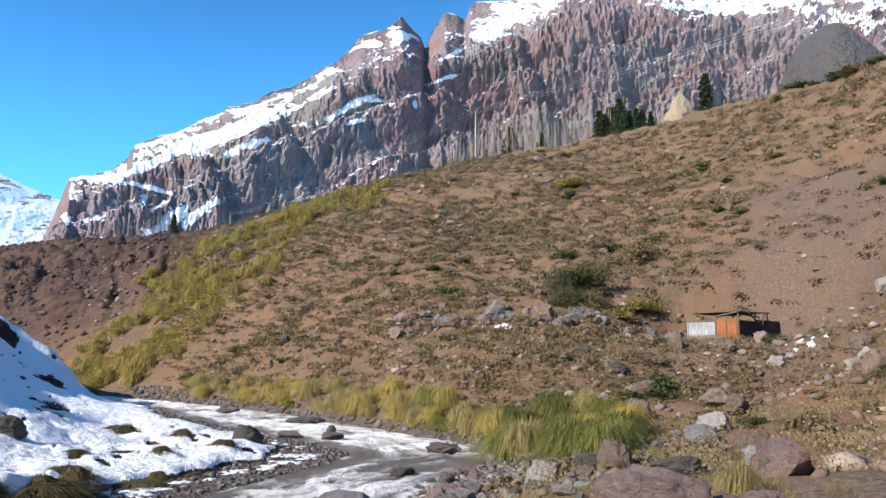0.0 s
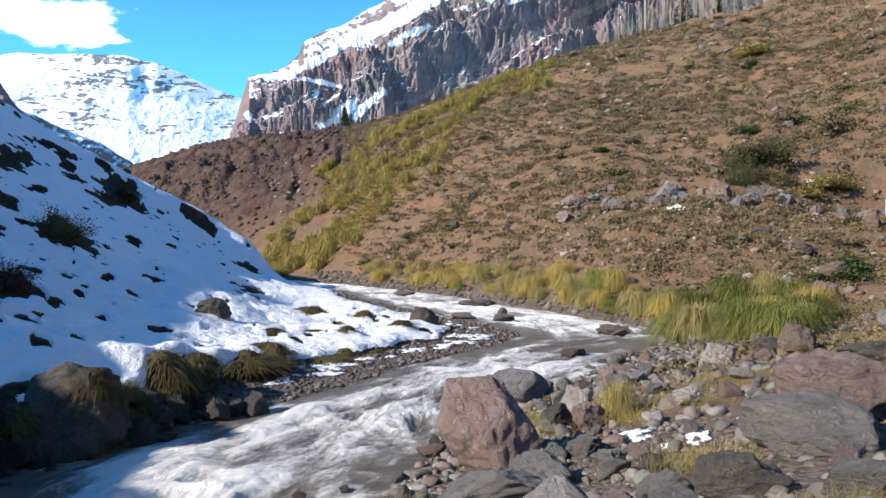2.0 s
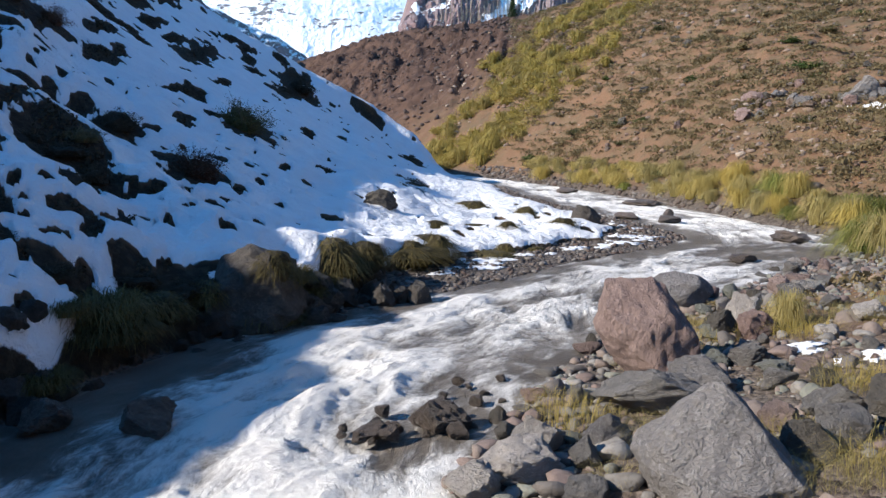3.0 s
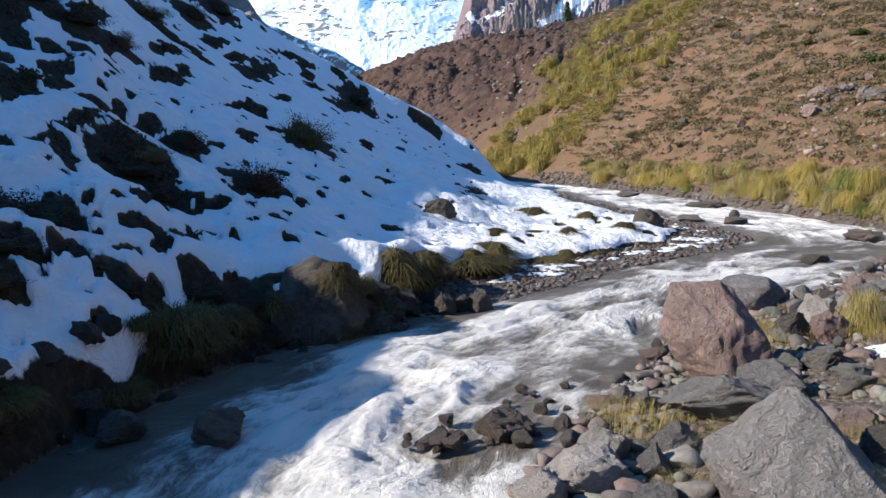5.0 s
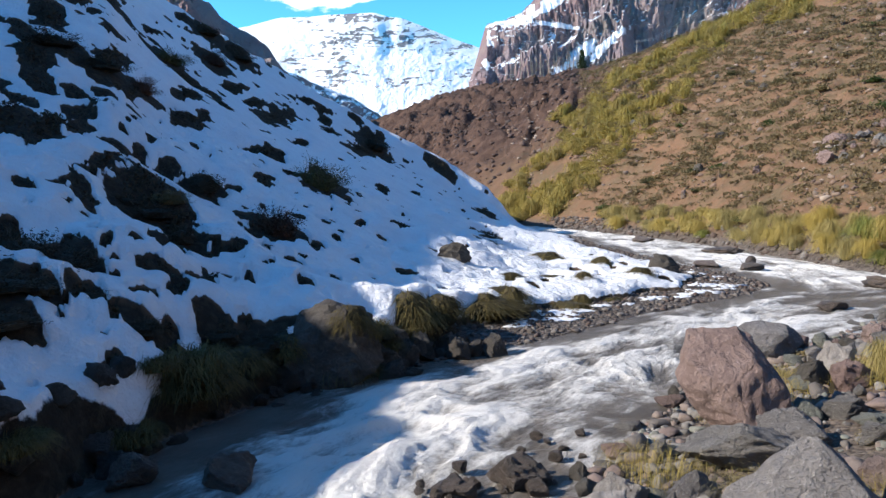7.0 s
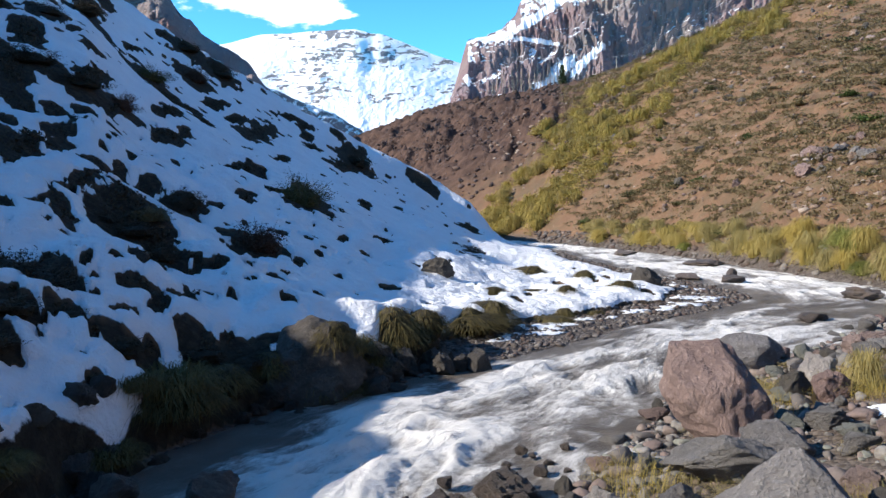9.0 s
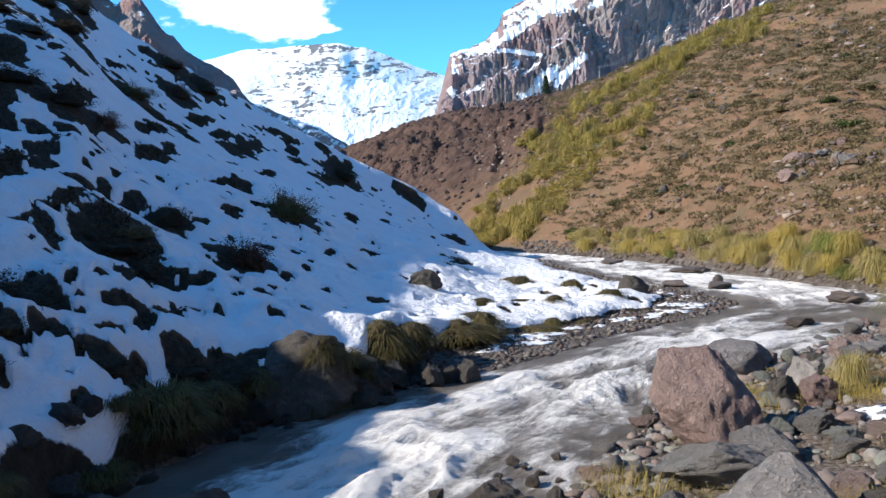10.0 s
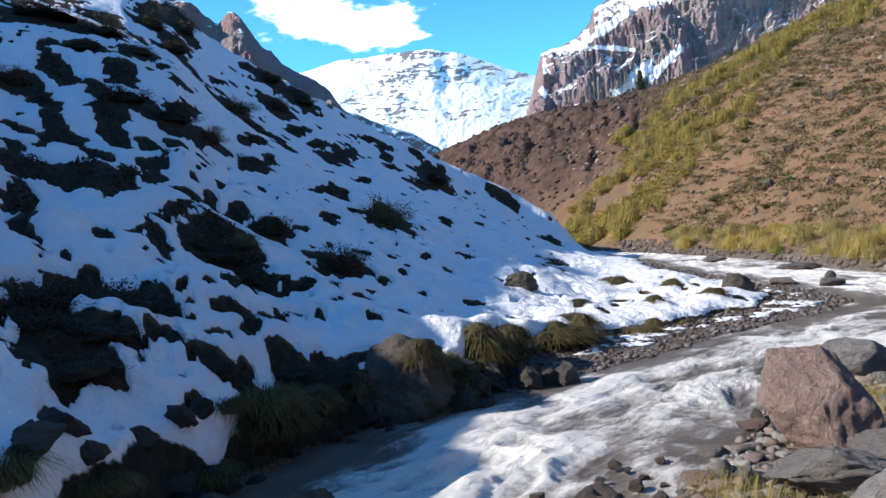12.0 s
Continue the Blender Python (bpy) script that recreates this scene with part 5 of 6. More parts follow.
lay_rocks(BANK_BOULDERS[4:], (ROCK_RED, ROCK_PALE, ROCK_RED, ROCK_RED, ROCK_RED, ROCK_GREEN, ROCK_GREEN, ROCK_GREY, ROCK_SLATE, ROCK_RED, ROCK_PALE, ROCK_PALE, ROCK_PALE, ROCK_GREY, ROCK_SLATE, ROCK_GREY, ROCK_RED, ROCK_DARK),
          "on the stony river bank", "boulders on the stony bank")
pink, behind, broad = BEACH_BOULDERS[:3]
set_rock(BIG["purple_brown_rock"][1], *pink, 60, "large rounded pinkish-brown boulder on the beach", "boulders on the stony bank", 0.2, 0.8)
set_rock(BIG["dark_lichened_rock"][2], *behind, 30, "brown boulder behind a larger one", "boulders on the stony bank", 0.2)
set_rock(BIG["grey_andesite"][2], *broad, 110, "broad grey-brown boulder half sunk among stones", "boulders on the stony bank", 0.2, 0.8)
lay_rocks(BEACH_BOULDERS[3:], (ROCK_PALE, ROCK_PALE, ROCK_DARK, ROCK_RED, ROCK_DARK, ROCK_GREY, ROCK_PALE, ROCK_GREY, ROCK_DARK, ROCK_GREY, ROCK_RED, ROCK_RED, ROCK_SLATE, ROCK_DARK, ROCK_PALE, ROCK_GREY, ROCK_GREEN, ROCK_RED, ROCK_DARK, ROCK_DARK),
          "on the stony beach", "boulders on the stony bank")
lay_rocks(SLOPE_BOULDERS, (ROCK_GREY, SCREE_STONE, ROCK_RED, SCREE_STONE, SCREE_STONE, SCREE_STONE, SCREE_STONE, SCREE_STONE), "on the dry slope", "boulders on the slope", 0.35)
dome = SNOW_BANK_ROCKS[0]
DOME_TOP = ground_z(dome[0], dome[1]) + dome[3]
set_rock(DOME, dome[0], dome[1] - 0.15, dome[2] * 1.12, 1.12 * DOME_TOP, 20, "large broken boulder under the snowy bank, darkened in colour for shade", "rocks on the snowy bank", 0.15, 0.85, z=0.0)
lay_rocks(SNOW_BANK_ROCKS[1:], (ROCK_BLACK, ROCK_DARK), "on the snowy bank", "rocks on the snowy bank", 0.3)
for i, (x, y, w, h) in enumerate(STREAM_ROCKS):
    set_rock(BIG["wet_dark_rock"][i % 3], x, y, w * 1.05, h * 1.22, 50 * i, "wet dark rock standing in the rapids", "rocks in the stream", 0.0, 0.8, z=-0.22 * h)

q = np.random.default_rng(107)
for i in range(26):                                   # rubble of the shoal below the red boulder
    cx, cy, r = ((0.55, 7.5, 0.34), (-0.1, 7.3, 0.22), (1.15, 8.55, 0.3))[i % 3]
    w = 0.1 + 0.2 * q.random() ** 1.5
    set_rock(BIG["wet_dark_rock"][i % 3], cx + r * q.normal(), cy + 0.6 * r * q.normal(), w, w * q.uniform(0.6, 0.9), 77 * i, "wet brown stone on a shoal in the rapids", "rocks in the stream", 0.0, 0.85, "shoal_stone", -0.02)
SMALL = [rock_mesh("stone", 3, 500 + i, m, facets=20, cut=(0.4, 0.74)) for i, m in enumerate((ROCK_GREY, ROCK_RED, ROCK_PALE, ROCK_GREEN, ROCK_GREY, ROCK_RED, ROCK_DARK, ROCK_GREY))]
WETS = [rock_mesh("stone", 3, 540 + i, ROCK_DARK if i else ROCK_WET, facets=15) for i in range(3)]


def scatter(n, box, keep, seed):
    """Plan points in a box of the plan that keep() lets stand."""
    q = np.random.default_rng(seed)
    x, y = q.uniform(box[0], box[2], n), q.uniform(box[1], box[3], n)
    z, m = land(x, y)
    ok = keep(x, y, z, m, q)
    return x[ok], y[ok], z[ok], q


TAKEN = [(x, y, w) for x, y, w, _ in BANK_BOULDERS + BEACH_BOULDERS]
x, y, z, q = scatter(5200, (0.2, 3.2, 19, 23), lambda x, y, z, m, q: (m["dr"] > -0.25) & (m["dr"] < 1.0 + 5.5 * q.random(len(x)) ** 1.5), 71)
count = 0
for px, py, pz in zip(x, y, z):
    w = 0.12 + 0.34 * q.random() ** 2.0
    if count >= 290 or any((px - a) ** 2 + (py - b) ** 2 < (0.5 * c + 0.3 * w) ** 2 for a, b, c in TAKEN):
        continue
    TAKEN.append((px, py, 0.8 * w))
    count += 1
    h = w * q.uniform(0.45, 0.8)
    i = int(q.integers(len(SMALL)))
    set_rock(SMALL[i], px, py, w, h, q.uniform(0, 360), f"{STONE_WORDS[SMALL[i].materials[0].name]} river stone on the bank", "stones of the river bank", 0.25, q.uniform(0.65, 1.0), "stone", float(pz), q.uniform(-20, 20))


def stone_litter(name, label, xs, ys, zs, sizes, mat, seed, level=1):
    """Uncounted stones, joined."""
    q = np.random.default_rng(seed)
    shapes = [rock_points(level, 700 + i, facets=9, cut=(0.42, 0.8)) for i in range(8)]
    verts, faces, start = [], [], 0
    for px, py, pz, s in zip(xs, ys, zs, sizes):
        p, f = shapes[int(q.integers(8))]
        a = q.uniform(0, 2 * math.pi)
        k = np.array([q.uniform(0.7, 1.2), q.uniform(0.6, 1.0), q.uniform(0.4, 0.75)]) * s * 0.5
        v = p * k
        v = np.stack([v[:, 0] * math.cos(a) - v[:, 1] * math.sin(a) + px, v[:, 0] * math.sin(a) + v[:, 1] * math.cos(a) + py, v[:, 2] + pz + 0.25 * k[2]], -1)
        verts.append(v)
        faces.append(f + start)
        start += len(v)
    me = bpy.data.meshes.new(name)
    v, f = np.vstack(verts), np.vstack(faces)
    me.vertices.add(len(v))
    me.vertices.foreach_set("co", v.ravel().astype(np.float32))
    me.loops.add(f.size)
    me.loops.foreach_set("vertex_index", f.ravel().astype(np.int32))
    me.polygons.add(len(f))
    me.polygons.foreach_set("loop_start", np.arange(0, f.size, 3, dtype=np.int32))
    me.update(calc_edges=True)
    me.materials.append(mat)
    return tagged(new(name, me), label, "stones", kind="stuff")


def litter_material(name, cols):
    """Stones of several colours, told apart stone by stone."""
    m, k, b = material(name)
    isl = k.add("ShaderNodeNewGeometry").outputs["Random Per Island"]
    pos = k.add("ShaderNodeNewGeometry").outputs["Position"]
    ramp = k.add("ShaderNodeValToRGB", Fac=isl)
    ramp.color_ramp.interpolation = "CONSTANT"
    while len(ramp.color_ramp.elements) < len(cols):
        ramp.color_ramp.elements.new(0.5)
    for i, c in enumerate(cols):
        ramp.color_ramp.elements[i].position, ramp.color_ramp.elements[i].color = i / len(cols), (*c, 1)
    n = k.noise(16.0, 5, 0.65, pos)
    col = k.mix(k.math("MULTIPLY", k.ramp(n, 0.45, 0.7), 0.5), ramp.outputs[0], (0.075, 0.06, 0.052))
    k.feed(b, "Base Color", col)
    b.inputs["Roughness"].default_value = 0.85
    bump(k, b, n, 0.5, 0.04)
    return m


PEBBLES = litter_material("mixed_pebbles", [(0.16, 0.15, 0.14), (0.17, 0.125, 0.11), (0.23, 0.215, 0.20), (0.12, 0.105, 0.095), (0.17, 0.175, 0.15), (0.19, 0.15, 0.13)])
SLOPE_STONES = litter_material("mixed_slope_stones", [(0.20, 0.13, 0.09), (0.25, 0.18, 0.135), (0.15, 0.10, 0.075), (0.34, 0.27, 0.215), (0.18, 0.14, 0.115)])
BLUFF_STONES = litter_material("dark_red_bluff_stones", [(0.06, 0.035, 0.028), (0.09, 0.055, 0.043), (0.115, 0.075, 0.06), (0.045, 0.029, 0.024)])
BAR_STONES = litter_material("dark_bar_stones", [(0.06, 0.049, 0.043), (0.11, 0.09, 0.08), (0.09, 0.062, 0.052), (0.17, 0.155, 0.145)])

x, y, z, q = scatter(16000, (0.2, 2.8, 22, 24), lambda x, y, z, m, q: (m["dr"] > -0.35) & (m["dr"] < 0.5 + 6.5 * q.random(len(x)) ** 1.3), 72)
stone_litter("pebbles", "mixed grey and brown river pebbles on the bank", x[:5200], y[:5200], z[:5200], 0.05 + 0.13 * q.random(len(x)) ** 2, PEBBLES, 73, 2)
x, y, z, q = scatter(26000, (-1.5, 12, 13, 62), lambda x, y, z, m, q: (m["left"] + (m["dl"] > -0.5) > 0.5) & (m["dr"] < 0) & (m["dl"] > -0.45) & (m["e"] < 0.7 * q.random(len(x))), 74)
stone_litter("gravel_bar", "dark wet gravel and cobbles of the bar", x[:6500], y[:6500], z[:6500], (0.04 + 0.13 * q.random(len(x)) ** 2.2) * (1 + y / 60), BAR_STONES, 75)
bar = 0
for px, py, pz in zip(x[6500:], y[6500:], z[6500:]):
    w = (0.14 + 0.46 * q.random() ** 2.6) * (1 + py / 70) * (1.5 if py > 21 else 1.0)
    if bar < 250 and not any((px - a) ** 2 + (py - b) ** 2 < (0.5 * c + 0.35 * w) ** 2 for a, b, c in TAKEN):
        TAKEN.append((px, py, w))
        bar += 1
        set_rock(WETS[bar % 3], px, py, w, w * q.uniform(0.4, 0.7), q.uniform(0, 360), "dark cobble on the gravel bar", "cobbles of the gravel bar", 0.25, 0.8, "cobble", float(pz), q.uniform(-15, 15))

x, y, z, q = scatter(22000, (8, 14, 110, 150), lambda x, y, z, m, q: (m["right"] > 0.5) & (m["dr"] > 1) & (m["rim"] < 4) & (q.random(len(x)) < np.clip(34.0 / m["r"], 0, 1) * np.where((m["az"] < -50) & (m["r"] > 40), 0.6, 1.0)), 76)
stone_litter("slope_stones", "loose brown stones over the dry slope", x, y, z, (0.07 + 0.5 * q.random(len(x)) ** 4.0) * (0.7 + np.hypot(x, y) / 90), SLOPE_STONES, 77)
x, y, z, q = scatter(3000, (-6.5, 4.0, 1.5, 14.5), lambda x, y, z, m, q: (m["dl"] > -0.2) & (m["dr"] < 0) & (m["e"] < 0.3) & (m["dl"] < 0.7), 96)
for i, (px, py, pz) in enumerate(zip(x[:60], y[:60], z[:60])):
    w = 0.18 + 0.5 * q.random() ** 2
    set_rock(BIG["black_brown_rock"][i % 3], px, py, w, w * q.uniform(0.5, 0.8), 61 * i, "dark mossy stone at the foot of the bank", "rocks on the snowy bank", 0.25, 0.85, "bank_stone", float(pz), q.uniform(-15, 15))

x, y, z, q = scatter(9000, (14, 16, 70, 110), lambda x, y, z, m, q: (m["right"] > 0.5) & (m["dr"] > 3) & (m["rim"] < -3) & (m["r"] > 30) & (fbm(x / 9, y / 9, octaves=2, seed=46) > 0.05), 97)
for i, (px, py, pz) in enumerate(zip(x[:170], y[:170], z[:170])):
    w = (0.35 + 0.75 * q.random() ** 2.2) * (0.8 + math.hypot(px, py) / 200)
    m = (ROCK_RED, ROCK_DARK, SCREE_STONE, ROCK_DARK)[i % 4]
    set_rock(BIG[m.name][i % 3], px, py, w, w * q.uniform(0.5, 0.8), 71 * i, f"{STONE_WORDS[m.name]} boulder half sunk in the dry slope", "boulders on the slope", 0.35, 0.85, "boulder", float(pz), q.uniform(-15, 15))
x, y, z, q = scatter(5000, (9, 5, 42, 34), lambda x, y, z, m, q: (m["right"] > 0.5) & (m["dr"] > 3) & (m["az"] < -38) & (m["r"] > 12) & (fbm(x / 5, y / 5, octaves=2, seed=57) > -0.05), 105)
for i, (px, py, pz) in enumerate(zip(x[:120], y[:120], z[:120])):
    w = 0.3 + 1.0 * q.random() ** 2.2
    m = (SCREE_STONE, ROCK_RED, SCREE_STONE, ROCK_PALE, SCREE_STONE)[i % 5]
    set_rock(BIG[m.name][i % 3], px, py, w, w * q.uniform(0.45, 0.8), 83 * i, f"{STONE_WORDS[m.name]} boulder on the stony lower slope", "boulders on the slope", 0.3, 0.85, "boulder", float(pz), q.uniform(-15, 15))
x, y, z, q = scatter(6000, (9, 6, 48, 44), lambda x, y, z, m, q: (m["right"] > 0.5) & (m["dr"] > 2) & (np.abs(z - 4.6 + 1.6 * q.random(len(x)) - 0.05 * m["r"] + 2.0) < 1.6), 78)
stone_litter("track_rubble", "rubble of stones beside the track and hut", x, y, z, 0.10 + 0.5 * q.random(len(x)) ** 3.2, SLOPE_STONES, 79)


x, y, z, q = scatter(9000, (0.3, 3.0, 20, 23), lambda x, y, z, m, q: (m["dr"] > -0.3) & (m["dr"] < 0.6 + 6.5 * q.random(len(x)) ** 1.2), 86)
stone_litter("cobbles", "grey and brown cobbles piled on the bank", x[:1500], y[:1500], z[:1500], 0.12 + 0.26 * q.random(len(x)) ** 2.2, PEBBLES, 87, 2)


# the tumbled line of stones along the track, thickest beside the hut
TRACK = smooth_line([(20.6, 46.5), (21.8, 42), (23.0, 38.2), (25.4, 36.2), (28.2, 35.8), (31.0, 35.0), (33.6, 34.4), (35.6, 35.6)], 12)
q = np.random.default_rng(106)
for i in range(150):
    px, py = TRACK[int(len(TRACK) * (1 - q.random() ** 1.7 * 0.999))] + q.normal(size=2) * 0.55
    w = 0.3 + 0.75 * q.random() ** 2.0
    m = (ROCK_RED, ROCK_DARK, ROCK_GREY, SCREE_STONE)[i % 4]
    set_rock(BIG[m.name][i % 3], px, py, w, w * q.uniform(0.55, 0.95), 67 * i, f"{STONE_WORDS[m.name]} stone of the tumbled line along the track", "stones along the track", 0.2, 0.85, "track_stone", None, q.uniform(-20, 20))


# ---- snow scraps ----
def snow_scrap(x, y, w, seed, group):
    p, f = ball(4)
    q = p.copy()
    a = np.arctan2(p[:, 1], p[:, 0])
    k = 1 + 0.9 * fbm(np.cos(a) * 2.3 + seed * 3.1, np.sin(a) * 2.3, 0.0, 5, seed, 0.65)
    q[:, :2] *= k[:, None]
    q[:, 2] = 0.05 * p[:, 2] * (1 + 0.7 * fbm(p[:, 0] * 3, p[:, 1] * 3, seed, 3, seed))
    me = mesh_of("snow_scrap", q * 0.5, f, SNOW, True)
    ob = new("snow_scrap", me)
    e = 0.4
    nx, ny = (ground_z(x + e, y) - ground_z(x - e, y)) / (2 * e), (ground_z(x, y + e) - ground_z(x, y - e)) / (2 * e)
    ob.matrix_basis = Matrix.Translation((x, y, ground_z(x, y) + 0.012 * w)) @ Vector((-nx, -ny, 1)).to_track_quat("Z", "Y").to_matrix().to_4x4() @ pose(0, 0, 0, 0, 0, math.degrees(math.atan2(-x, y)) + (seed * 47) % 50 - 25)
    ob.scale = (w, w * 0.55, w)
    return tagged(ob, "melting scrap of white snow between stones", "snow", group)


for i, (x, y, w) in enumerate(SNOW_SCRAPS):
    snow_scrap(x, y, w, i + 1, "snow scraps on the beach")
for i, (x, y, w) in enumerate(TRACK_SNOW):
    snow_scrap(x, y, 0.7 * w, i + 20, "snow scraps by the track")
    for j in (1, 2):
        dx, dy = 0.75 * w * math.cos(2.4 * i + 3 * j), 0.75 * w * math.sin(2.4 * i + 3 * j)
        snow_scrap(x + dx, y + dy, 0.35 * w, 120 + 2 * i + j, "snow scraps by the track")

x, y, z, q = scatter(30000, (9, 18, 20, 90), lambda x, y, z, m, q: (m["dr"] > -0.5) & (m["dr"] < 1.3), 98)
stone_litter("bank_rubble", "grey and brown rubble at the foot of the far bank", x[:1700], y[:1700], z[:1700], (0.09 + 0.32 * q.random(len(x)) ** 2.8) * (0.9 + y / 90), BAR_STONES, 99)

x, y, z, q = scatter(40000, (-20, 90, 90, 320), lambda x, y, z, m, q: (m["right"] > 0.5) & (m["rim"] < -1) & (m["az"] > -14) & (m["r"] > 100) & (q.random(len(x)) < 0.35 + 0.65 * (fbm(x / 12, y / 12, octaves=3, seed=48) > 0.05)), 100)
stone_litter("bluff_rubble", "dark red-brown rubble on the eroded bluff", x[:4500], y[:4500], z[:4500], 0.3 + 1.3 * q.random(len(x)) ** 3.5, BLUFF_STONES, 101)

for i, (x, y, w) in enumerate(((-3.43, 10.22, 0.5), (-2.56, 11.85, 0.3), (-2.99, 11.04, 0.24), (-3.98, 8.87, 0.22), (-3.99, 8.59, 0.22))):
    ob = snow_scrap(x, y, w, 61 + i, "snow scraps on the bank")
    ob.location.z += 0.14
# thin snow left on the gravel bar
x, y, z, q = scatter(2600, (-0.5, 13, 11, 34), lambda x, y, z, m, q: (m["bar"] > 0.5) & (m["dl"] > 0.8), 103)
for i, (px, py) in enumerate(zip(x[:34], y[:34])):
    snow_scrap(px, py, q.uniform(0.3, 0.9) * (0.7 + py / 45), 70 + i, "snow scraps on the bank")

# ---- grasses ----
def tussock_mesh(seed, mat, n=560, width=0.009, radius=0.62, height=1.0):
    v, f = blades(seed, n, radius, height, width)
    return mesh_of("tussock", v, f, mat)


def set_tussock(me, x, y, w, h, turn, label, group, z=None):
    ob = new("grass_tussock", me)
    ob.matrix_basis = pose(x, y, (ground_z(x, y) if z is None else z) - 0.03, 0, 0, turn)
    ob.scale = (w, w, h)
    return tagged(ob, label, "grass", group)


YELLOW_T = [tussock_mesh(40 + i, DRY_GRASS) for i in range(4)]
GREEN_T = [tussock_mesh(50 + i, GREEN_GRASS, 900, 0.008, 0.7, 0.9) for i in range(3)]
def cushion_blades(seed, n=2600):
    """A grass cushion: a mound with blades that hang down all round it."""
    g = np.random.default_rng(seed)
    p, f = ball(3)
    k = (1 + 0.25 * fbm(p[:, 0] * 1.6 + seed, p[:, 1] * 1.6, p[:, 2] * 1.6, 3, seed))[:, None] * np.array([0.34, 0.30, 0.5])
    verts, faces = list(p * k), [tuple(t) for t in f]
    for i in g.integers(0, len(p), n):
        if p[i][2] < -0.1:
            continue
        foot, way = p[i] * k[i] * 0.96, p[i] + 0.35 * g.normal(size=3)
        long, side = g.uniform(0.14, 0.40), np.cross(way, (0, 0, 1.0)) + 0.01
        side = side / np.linalg.norm(side) * g.uniform(0.004, 0.009)
        start = len(verts)
        for j in range(4):
            t = j / 3
            c = foot + long * (way * np.array([0.8, 0.8, 0.55]) * t + np.array([0, 0, -0.95 * t * t]))
            verts += [c - side * (1 - 0.8 * t), c + side * (1 - 0.8 * t)]
        faces += [(start + 2 * j, start + 2 * j + 1, start + 2 * j + 3, start + 2 * j + 2) for j in range(3)]
    return verts, faces


WISPS = [mesh_of("tussock", *blades(80 + i, 170, 1.15, 0.9, 0.006, 5, 0.8), DRY_GRASS) for i in range(4)]
CUSHION_T = [mesh_of("tussock", *cushion_blades(64 + i), OLIVE_GRASS) for i in range(4)]
for me in CUSHION_T:                                  # the mound under the blades is dark earth
    me.materials.append(DARK_SCRUB)
    me.polygons.foreach_set("material_index", np.where(np.arange(len(me.polygons)) < len(ball(3)[1]), 1, 0).astype(np.int32))
OLIVE_T = [mesh_of("tussock", *blades(60 + i, 1300, 0.5, 0.62, 0.008, 5, 0.95), OLIVE_GRASS) for i in range(3)]

x, y, z, q = scatter(24000, (11, 14, 22, 84), lambda x, y, z, m, q: (m["dr"] > 0.35) & (m["dr"] < np.where(y < 24, 4.0, 1.6)) & (x > 12.0 - 0.0 * y) & ((y > 20) | (x > 12.5)), 81)
spots = []
for px, py, pz in zip(x, y, z):
    gap = 0.8 if py < 26 else 0.62 + py * 0.008
    if len(spots) < 298 and all((px - a) ** 2 + (py - b) ** 2 > gap * gap for a, b in spots):
        spots.append((px, py))
        way = math.degrees(math.atan2(px, py))
        green = q.random() < np.interp(way, [26, 31, 36, 44, 48], [0.05, 0.3, 0.9, 0.9, 0.3])
        s = q.uniform(0.7, 1.5) * (0.95 if green else 1.0)
        if green:
            set_tussock(GREEN_T[int(q.integers(3))], px, py, 1.2 * s, 0.9 * s, q.uniform(0, 360), "tall arching green grass by the water", "grass along the far bank", float(pz))
        else:
            set_tussock(YELLOW_T[int(q.integers(4))], px, py, 1.15 * s, 0.95 * s, q.uniform(0, 360), "arching yellow pampas-like grass by the water", "grass along the far bank", float(pz))
for i, (x, y, w, h) in enumerate(BANK_TUFTS):
    set_tussock((YELLOW_T if i in (0, 4) else WISPS)[i % 4], x, y, 0.75 * w, 1.15 * h, 70 * i, "small dry yellow grass tuft between stones", "grass tufts on the bank")
for i, (x, y, w, h) in enumerate(SNOW_BANK_TUSSOCKS):
    set_tussock(CUSHION_T[i % 4], x, y, 1.15 * w, 1.45 * h, 50 * i, "olive grass cushion hanging over the snowy bank", "grass cushions on the snowy bank")

set_tussock(CUSHION_T[0], dome[0] + 0.28, dome[1] - 0.25, 0.75, 0.55, 20, "olive grass cushion on top of the dark boulder", "grass cushions on the snowy bank", 1.05 * DOME_TOP - 0.22)
x, y, z, q = scatter(1500, (1.0, 4.2, 9, 13), lambda x, y, z, m, q: (m["dr"] > 0.6) & (fbm(x / 1.4, y / 1.4, octaves=2, seed=58) > 0.12), 104)
for i, (px, py, pz) in enumerate(zip(x[:70], y[:70], z[:70])):
    s = q.uniform(0.16, 0.4)
    set_tussock(WISPS[i % 4], px, py, s, 0.8 * s, 61 * i, "thin dry straw tuft between river stones", "grass tufts on the bank", float(pz))
x, y, z, q = scatter(3000, (-5.5, 5.5, 0.5, 14.5), lambda x, y, z, m, q: (m["left"] > 0.5) & (m["e"] > 0.05) & (m["e"] < 0.45), 88)
for i, (px, py, pz) in enumerate(zip(x[:16], y[:16], z[:16])):
    s = q.uniform(0.35, 0.85)
    set_tussock(OLIVE_T[i % 3], px, py, s * 1.2, s * 0.75, 67 * i, "dark olive grass clump on the shaded bank", "grass cushions on the snowy bank", float(pz))


# ---- shrubs ----
SCRUB = [shrub_meshes(200 + i, DARK_SCRUB, TWIG, 76, 44, 0.021, 0.07, 0.7, 0.25, 0.36) for i in range(4)]
REDDISH = shrub_meshes(210, RED_SCRUB, TWIG, 90, 44, 0.021, 0.075, 0.8, 0.3)
OLIVE_S = shrub_meshes(211, SAGE, TWIG, 90, 44, 0.021, 0.075, 0.85, 0.4)
